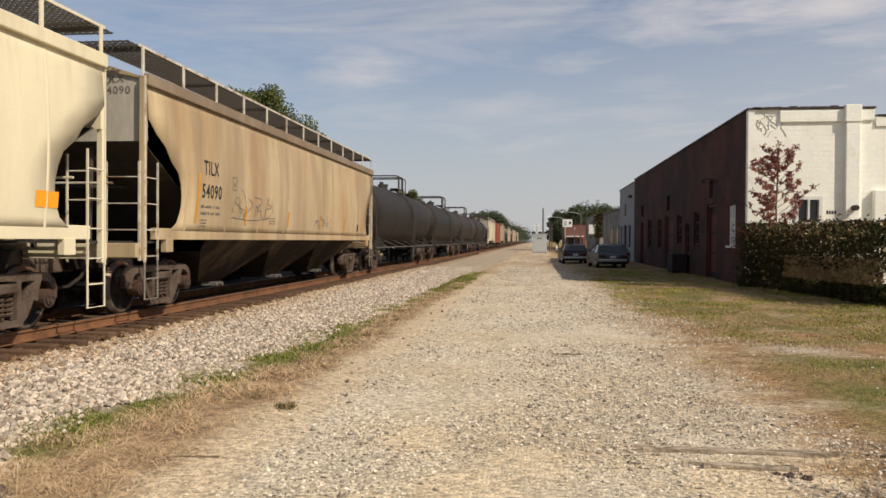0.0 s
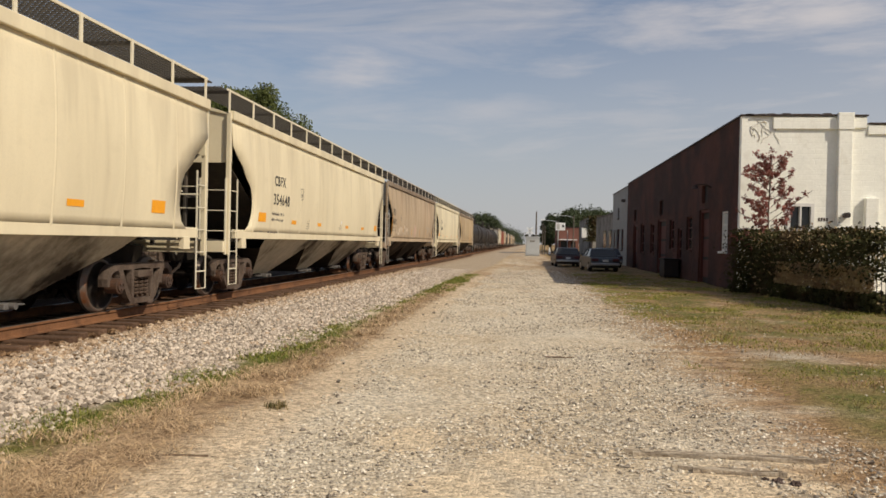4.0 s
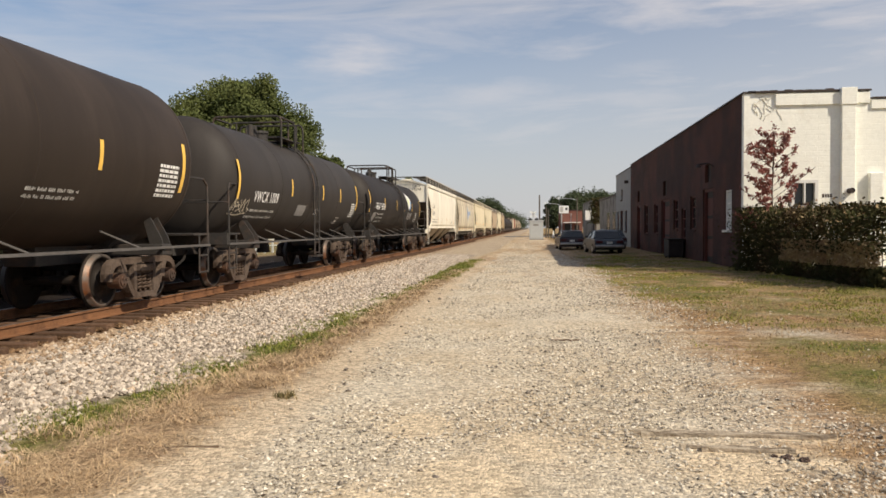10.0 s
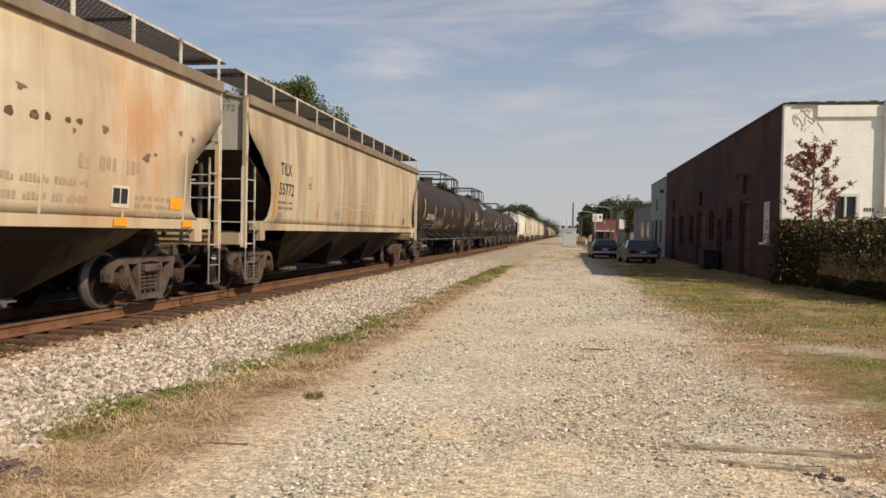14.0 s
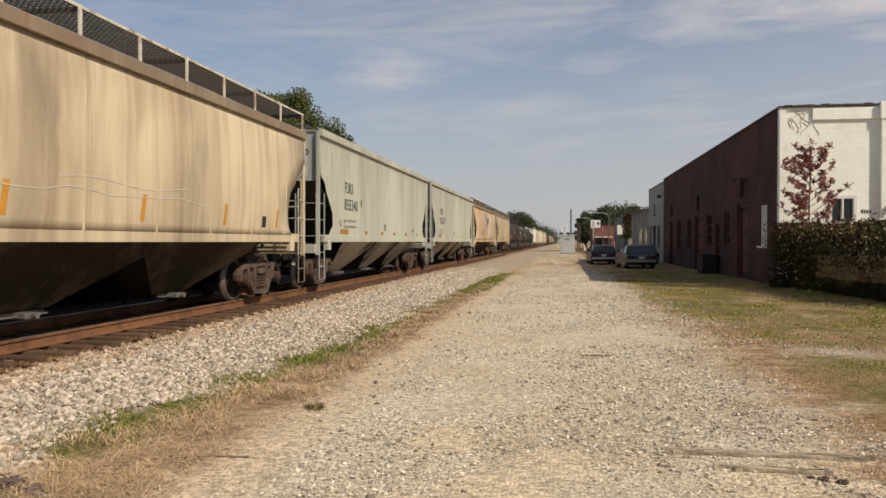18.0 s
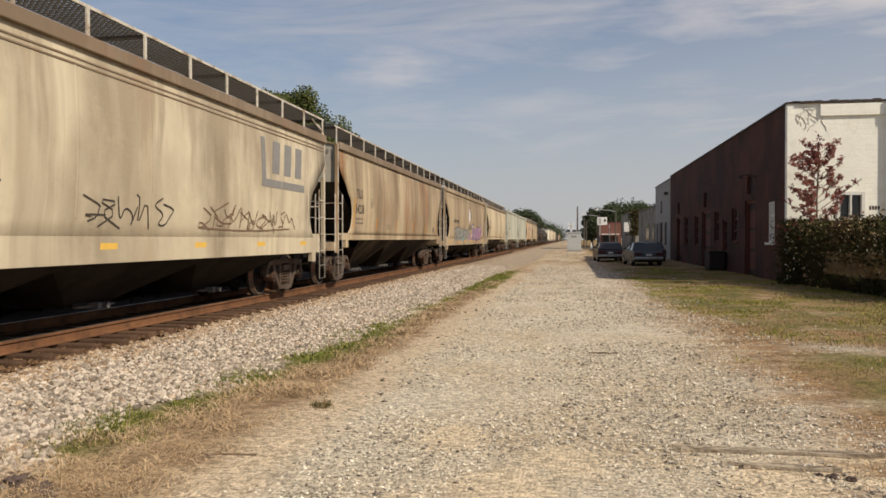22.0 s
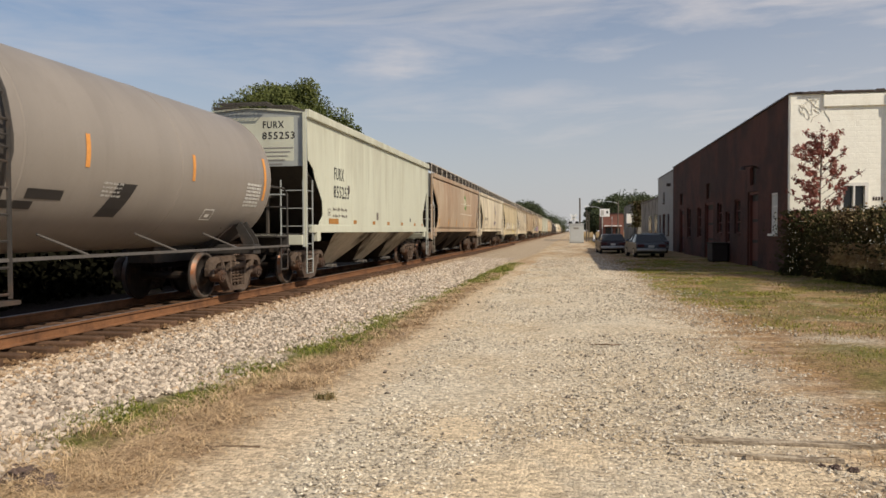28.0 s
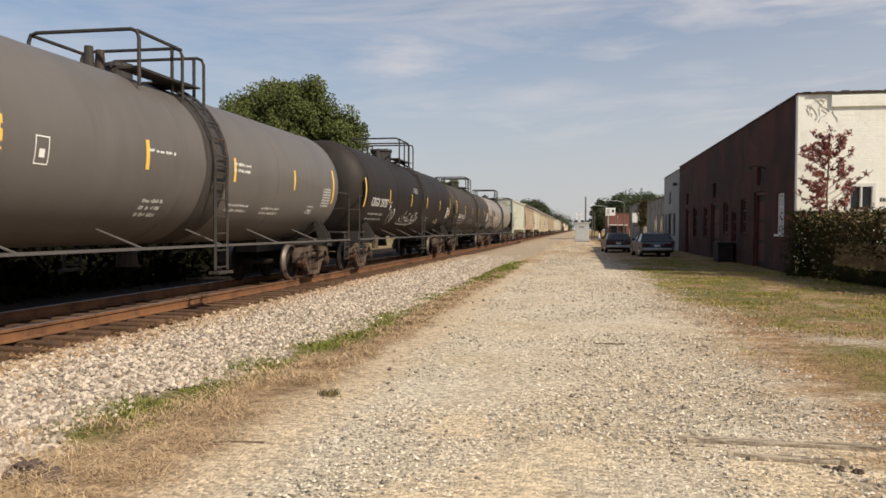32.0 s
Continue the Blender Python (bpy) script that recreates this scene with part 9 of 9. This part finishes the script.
def stones(name, label, mat, xyz, size, seed, flat=0.75):
    g = np.random.default_rng(seed)
    n = len(xyz)
    k = OCTA[None] * g.uniform(0.6, 1.25, (n, 6, 1)) * size[:, None, None]
    k[:, :, 2] *= flat
    a = g.uniform(0, 2 * np.pi, n)
    tl = g.uniform(-0.6, 0.6, n)
    c, s = np.cos(a)[:, None], np.sin(a)[:, None]
    x, y, z = k[:, :, 0], k[:, :, 1], k[:, :, 2]
    x, z = x * np.cos(tl)[:, None] - z * np.sin(tl)[:, None], x * np.sin(tl)[:, None] + z * np.cos(tl)[:, None]
    v = np.stack([x * c - y * s, x * s + y * c, z], 2) + np.asarray(xyz)[:, None, :]
    f = (OCTA_F[None] + 6 * np.arange(n)[:, None, None]).reshape(-1, 3)
    me = bpy.data.meshes.new(name)
    me.from_pydata(v.reshape(-1, 3).tolist(), [], f.tolist())
    me.materials.append(mat)
    return tagged(new(name, me), label, "stones", kind="stuff")


def heights(x, y):
    d = np.abs(x - TRACK_X)
    u = np.clip((d - 1.3) / 2.5, 0, 1)
    z = (RAIL_Z - 0.27) * (1 - u * u * (3 - 2 * u))
    return z + 0.07 * np.clip((x - 2.5) / 4.0, 0, 1)


def lay(n, x0, x1, y0, y1, seed, power=1.6, back=-9.0):
    """Points over a strip, denser where y is small, and thinner again behind the standpoint."""
    g = np.random.default_rng(seed)
    x = g.uniform(x0, x1, n)
    y = y0 + (y1 - y0) * g.uniform(0, 1, n) ** power
    behind = g.uniform(0, 1, n) < 0.13
    y[behind] = y0 + (back - y0) * g.uniform(0, 1, int(behind.sum())) ** 1.3
    return x, y, g


def step(a, b, v):
    u = np.clip((v - a) / (b - a), 0, 1)
    return u * u * (3 - 2 * u)


def drift(y):
    """How far the strips beside the ballast draw in towards the lane."""
    return 0.5 * step(7, 12, y) + 0.15 * step(13, 32, y) + 0.9 * step(32, 60, y)


def loose_stone():
    x, y, g = lay(112000, -7.2, -3.4, 3.5, 46, 1)
    foot = -3.82 - 0.1 * step(8, 12, y) + drift(y) + 0.22 * np.sin(y * 1.7) + 0.12 * np.sin(y * 4.3)
    keep = g.uniform(0, 1, len(x)) < np.clip((foot - x) / 0.3, 0, 1)
    rust = g.uniform(0, 1, len(x)) < np.clip((-5.55 - x) / 0.9, 0.06, 0.85)
    tie = np.abs((y - 1.0 + 0.25) % 0.5 - 0.25)
    keep &= (x > -6.45) | (tie > 0.13)
    rust |= x < -6.5
    size = (0.014 + 0.036 * g.uniform(0, 1, len(x)) ** 1.6) * np.where(y > 20, 1.35, 1)
    p = np.stack([x, y, heights(x, y) + size * 0.35 + 0.015 * (x < -6.55)], 1)
    stones("ballast", "pale crushed stone ballast beside the ties", M["stone_pale"], p[keep & ~rust], size[keep & ~rust], 2)
    inner = x < -6.58
    stones("stained_ballast", "rust-stained crushed stone by the ties", M["stone_rusty"], p[keep & rust & ~inner], size[keep & rust & ~inner], 3)
    stones("crib_ballast", "dark rust-brown stone between the tie ends", M["stone_brown"], p[keep & inner], size[keep & inner] * 0.9, 4)
    x, y, g = lay(16000, -9.6, -6.95, 3.5, 40, 5)
    size = g.uniform(0.022, 0.045, len(x))
    stones("track_ballast", "oil-dark stone between the ties", M["stone_oily"], np.stack([x, y, heights(x, y) + size * 0.2], 1), size, 6)
    x, y, g = lay(180000, -2.9, 4.9, 2.8, 85, 8, 2.5)
    size = 0.0055 + 0.0155 * g.uniform(0, 1, len(x)) ** 2.4
    size = size * (1 + np.abs(y) / 38)
    n = np.array([noise.noise(Vector((float(a) * 1.1, float(b) * 0.8, 4))) for a, b in zip(x, y)])
    edge = np.minimum((x + 2.12) / 0.35, (3.5 - x + np.clip((9 - y) / 6, 0, 0.8)) / 1.5) + 0.6 * n
    edge = edge * np.clip((50 - y) / 24, 0.03, 1)
    keep = g.uniform(0, 1, len(x)) < np.clip(edge, 0.03, 1)
    for cx, cy, r in SAND:
        keep &= (np.hypot(x - cx, (y - cy) * 0.7) > r * g.uniform(0.6, 1.2, len(x))) | (g.uniform(0, 1, len(x)) < 0.12)
    p = np.stack([x, y, heights(x, y) + size * 0.25], 1)
    stones("lane_gravel", "pale loose gravel on the lane", M["pebble"], p[keep], size[keep], 9, 0.6)
    # a few dark stones strewn about
    x, y, g = lay(330, -2.6, 3.4, 3.0, 22, 28, 1.7)
    size = g.uniform(0.012, 0.03, len(x)) * (1 + np.abs(y) / 25)
    stones("dark_gravel", "scattered dark stones on the lane", M["stone_dark"], np.stack([x, y, heights(x, y) + size * 0.25], 1), size, 29, 0.6)


loose_stone()


def blades(name, label, mat, x, y, length, seed, lean=0.6, width=0.0024):
    g = np.random.default_rng(seed)
    n = len(x)
    z = heights(x, y)
    a = g.uniform(0, 2 * np.pi, n)
    ln = length * g.uniform(0.5, 1.2, n)
    out = g.uniform(0.1, lean, n) * ln
    w = width * (1 + np.abs(y) / 7)
    dx, dy = np.cos(a), np.sin(a)
    base = np.stack([x, y, z], 1)
    side = np.stack([-dy * w, dx * w, 0 * w], 1)
    midp = base + np.stack([dx * out * 0.35, dy * out * 0.35, ln * 0.6], 1)
    tip = base + np.stack([dx * out, dy * out, ln * 0.95], 1)
    v = np.stack([base - side, base + side, midp + side * 0.8, midp - side * 0.8, tip], 1).reshape(-1, 3)
    i = 5 * np.arange(n)
    f = [q for k in i.tolist() for q in ((k, k + 1, k + 2, k + 3), (k + 3, k + 2, k + 4))]
    me = bpy.data.meshes.new(name)
    me.from_pydata(v.tolist(), [], f)
    me.materials.append(mat)
    return tagged(new(name, me), label, "grass", kind="stuff")


M["blade_green"] = island_material("green grass blade", (0.085, 0.13, 0.018), (0.41, 0.36, 0.085))
M["blade_strip"] = island_material("fresh green grass blade", (0.075, 0.115, 0.02), (0.29, 0.275, 0.07))
M["blade_dry"] = island_material("straw grass blade", (0.42, 0.29, 0.165), (0.80, 0.60, 0.37))
M["blade_verge"] = island_material("dull straw grass blade", (0.29, 0.185, 0.085), (0.56, 0.38, 0.185))
M["blade_brown"] = island_material("brown dead grass blade", (0.22, 0.15, 0.09), (0.44, 0.32, 0.20))


def clumped(n, x0, x1, y0, y1, seed, scale, level, power=1.6, spread=0.5, stretch=1.0):
    """Points that thicken softly towards clumps."""
    x, y, g = lay(n, x0, x1, y0, y1, seed, power)
    f = np.array([noise.noise(Vector((float(a) * scale, float(b) * scale * stretch, seed))) + 0.5 * noise.noise(Vector((float(a) * scale * 3.1, float(b) * scale * stretch * 3.1, seed + 5))) for a, b in zip(x, y)])
    k = g.uniform(0, 1, n) < np.clip((f - level) / spread, 0, 1)
    return x[k], y[k], g


def grass():
    x, y, g = clumped(160000, -0.8, 1.1, 4.3, 40, 11, 1.1, -0.36, 1.7, 0.9)
    keep = g.uniform(0, 1, len(x)) < np.clip((np.where(y > 24, 0.6, 0.58) - np.abs(x - 0.3 * (y > 24) + 0.07 * np.sin(y * 2.1) + 0.06 * np.sin(y * 5.3))) / 0.48, 0, 1) * np.clip((y - 5.2) / 0.9, 0, 1) * np.where(((y > 14.5) & (y < 25)) | (y > 36), 0.3, 1)
    x, y = x[keep] - 3.88 - 0.1 * step(8, 12, y[keep]) + drift(y[keep]), y[keep]
    blades("green_strip", "strip of green grass at the ballast's foot", M["blade_strip"], x, y, 0.05, 12, 1.2)
    x, y, g = clumped(130000, -4.7, -2.4, 2.8, 30, 13, 1.6, -0.35, 2.0, 0.8)
    keep = (x > -3.66 - 0.9 * step(6.2, 5.0, y) + drift(y) + g.normal(0, 0.14, len(x))) & (x < -2.68 + g.normal(0, 0.16, len(x)))
    x, y = x[keep], y[keep]
    half = g.uniform(0, 1, len(x)) < np.clip(0.75 - 0.06 * (y - 4.5), 0.3, 0.75)
    blades("dry_strip", "straw-coloured dead grass beside the lane", M["blade_dry"], x[half], y[half], 0.07, 14, 5.5, 0.0016)
    blades("brown_strip", "brown matted dead grass beside the lane", M["blade_brown"], x[~half], y[~half], 0.055, 24, 5.0, 0.0016)
    x, y, g = clumped(210000, 1.4, 10.5, 4.6, 44, 15, 0.8, -0.25, 1.7, 0.9, 1.6)
    keep = g.uniform(0, 1, len(x)) < np.clip((x - 1.5) / 1.6, 0, 1)
    x, y = x[keep], y[keep]
    half = g.uniform(0, 1, len(x)) < 0.5
    blades("dry_verge", "dry trampled grass on the verge", M["blade_verge"], x[half], y[half], 0.042, 16, 2.6, 0.0017)
    blades("brown_verge", "brown dead grass on the verge", M["blade_brown"], x[~half], y[~half], 0.042, 26, 2.6, 0.0017)
    x, y, g = clumped(280000, 2.2, 10.5, 5.6, 44, 17, 0.55, -0.12, 1.6, 0.9)
    edge = 3.5 - 1.25 * np.clip((y - 13.0) / 6.5, 0, 1) + 0.3 * np.sin(y * 1.3) * (y > 13)
    keep = g.uniform(0, 1, len(x)) < np.where(y < 11.6, 1.0, np.clip((x - edge + 0.1) / 0.5, 0, 1)) * np.where(y > 12.6, 1.0, np.where((y > 10.4) & (y < 11.4), 0.8, 0.02 + 0.5 * np.clip((x - 2.75) / 0.5, 0, 1) * (y < 11.6)))
    blades("green_verge", "patches of green grass on the verge", M["blade_green"], x[keep], y[keep], 0.05, 18, 1.6, 0.0018)
    g = np.random.default_rng(19)
    a, b = g.normal(-2.39, 0.05, 130), g.normal(7.21, 0.06, 130)
    blades("grass_tuft", "small dark tuft of grass in the gravel", M["blade_tuft"], a, b, 0.075, 20, 1.2, 0.0024)


M["blade_tuft"] = island_material("dark grass blade", (0.07, 0.07, 0.025), (0.30, 0.22, 0.11))
grass()
M["old_board"] = material("grey weathered board", (0.40, 0.34, 0.26), 0.95, 0.0, 0.35, 3.0, 0.8, 30, (0.16, 0.125, 0.09), 0.53, (2, 9, 8))
M["clod"] = material("dark earth clod", (0.14, 0.10, 0.085), 0.95, 0.0, 0.35, 8.0, 1.0, 40, (0.07, 0.05, 0.04), 0.5)
M["stick"] = material("brown dead stick", (0.15, 0.105, 0.07), 0.9, 0.0, 0.3, 6.0, 0.4, 40)


def old_plank(x0, x1, y, w, rz, seed):
    """A board split along its grain, sunk in the gravel, its ends broken."""
    rnd = random.Random(seed)
    bm = bmesh.new()
    mid, n = (x0 + x1) / 2, 24
    strips = 3
    for k in range(strips):
        a = x0 - mid + rnd.uniform(0, 0.3)
        b = x1 - mid - rnd.uniform(0, 0.35)
        v0 = -w / 2 + w * k / strips
        rows = []
        for i in range(n + 1):
            u = a + (b - a) * i / n
            d = 0.010 * noise.noise(Vector((u * 5, k, seed)))
            thin = min(1.0, i / 3, (n - i) / 3)
            up = 0.010 + 0.014 * noise.noise(Vector((u * 3, k + 4, seed)))
            ya, yb = v0 + 0.008 + d + 0.02 * (1 - thin), v0 + w / strips - 0.008 + d - 0.02 * (1 - thin)
            rows.append([(u, ya, -0.03), (u, ya, up), (u, (ya + yb) / 2, up + 0.006), (u, yb, up), (u, yb, -0.03)])
        vs = [[bm.verts.new(p) for p in row] for row in rows]
        for p, q in zip(vs, vs[1:]):
            for i in range(4):
                bm.faces.new((p[i], q[i], q[i + 1], p[i + 1]))
        bm.faces.new(vs[0])
        bm.faces.new(vs[-1][::-1])
    bmesh.ops.recalc_face_normals(bm, faces=bm.faces)
    ob = tagged(mesh_object("old_plank", bm, M["old_board"]), "grey split plank sunk in the gravel", "plank")
    ob.matrix_basis = pose(mid, y, 0.02, 0, 0, rz)


old_plank(0.70, 2.45, 6.2, 0.10, 1, 61)
old_plank(0.95, 1.95, 5.80, 0.09, 0, 62)


def clod(x, y, r, seed):
    """A crumbled lump of dark earth."""
    rnd = random.Random(seed)
    bm = bmesh.new()
    bmesh.ops.create_icosphere(bm, subdivisions=4, radius=r)
    for v in bm.verts:
        c = v.co.normalized()
        k = 0.75 + 0.45 * noise.noise(c * 1.7 + Vector((x, y, seed))) + 0.28 * noise.noise(c * 4.5 + Vector((y, x, seed))) + 0.14 * noise.noise(c * 11)
        v.co = c * r * k
        v.co.z = max(v.co.z * 0.62, -0.02)
    ob = tagged(mesh_object("earth_clod", bm, M["clod"]), "dark crumbly clod of earth", "clod")
    ob.matrix_basis = pose(x, y, 0.0, 0, 0, rnd.uniform(0, 360))


for k, (x, y, r) in enumerate(((-3.62, 4.58, 0.15), (-3.42, 4.50, 0.11), (-3.78, 4.72, 0.09), (-3.28, 4.42, 0.08), (-3.5, 4.36, 0.07), (-3.7, 4.42, 0.08), (1.80, 5.66, 0.05), (1.90, 5.62, 0.045), (1.72, 5.69, 0.03))):
    clod(x, y, r, k)


def stick(x, y, l, rz, seed):
    rnd = random.Random(seed)
    bm = bmesh.new()
    pts = [(-l / 2 + l * i / 6, rnd.uniform(-0.02, 0.02), 0.012 + rnd.uniform(0, 0.012)) for i in range(7)]
    pipe(bm, pts, 0.012, 5)
    ob = tagged(mesh_object("stick", bm, M["stick"]), "short dead stick lying on the gravel", "stick")
    ob.matrix_basis = pose(x, y, 0.0, 0, 0, rz)


stick(0.49, 11.22, 0.42, 4, 1)
stick(-2.55, 5.45, 0.42, 10, 2)


def motions():
    """The whole train rolls away along the track at one speed, its wheels turning without slip."""
    times = [0.0, 8.0, 16.0, 24.0, 32.0]
    for car, y in CARS:
        walk(car, [(t, pose(TRACK_X, y + SPEED * t, RAIL_Z)) for t in times])
    steps = [k / FPS for k in range(32 * FPS + 1)]
    turns = [math.degrees(SPEED * t / 0.457) for t in steps]
    for car, y in CARS:
        for wheels, along in WHEELS[car]:
            walk(wheels, [(t, pose(0, along, 0.457, -a)) for t, a in zip(steps, turns)])


motions()
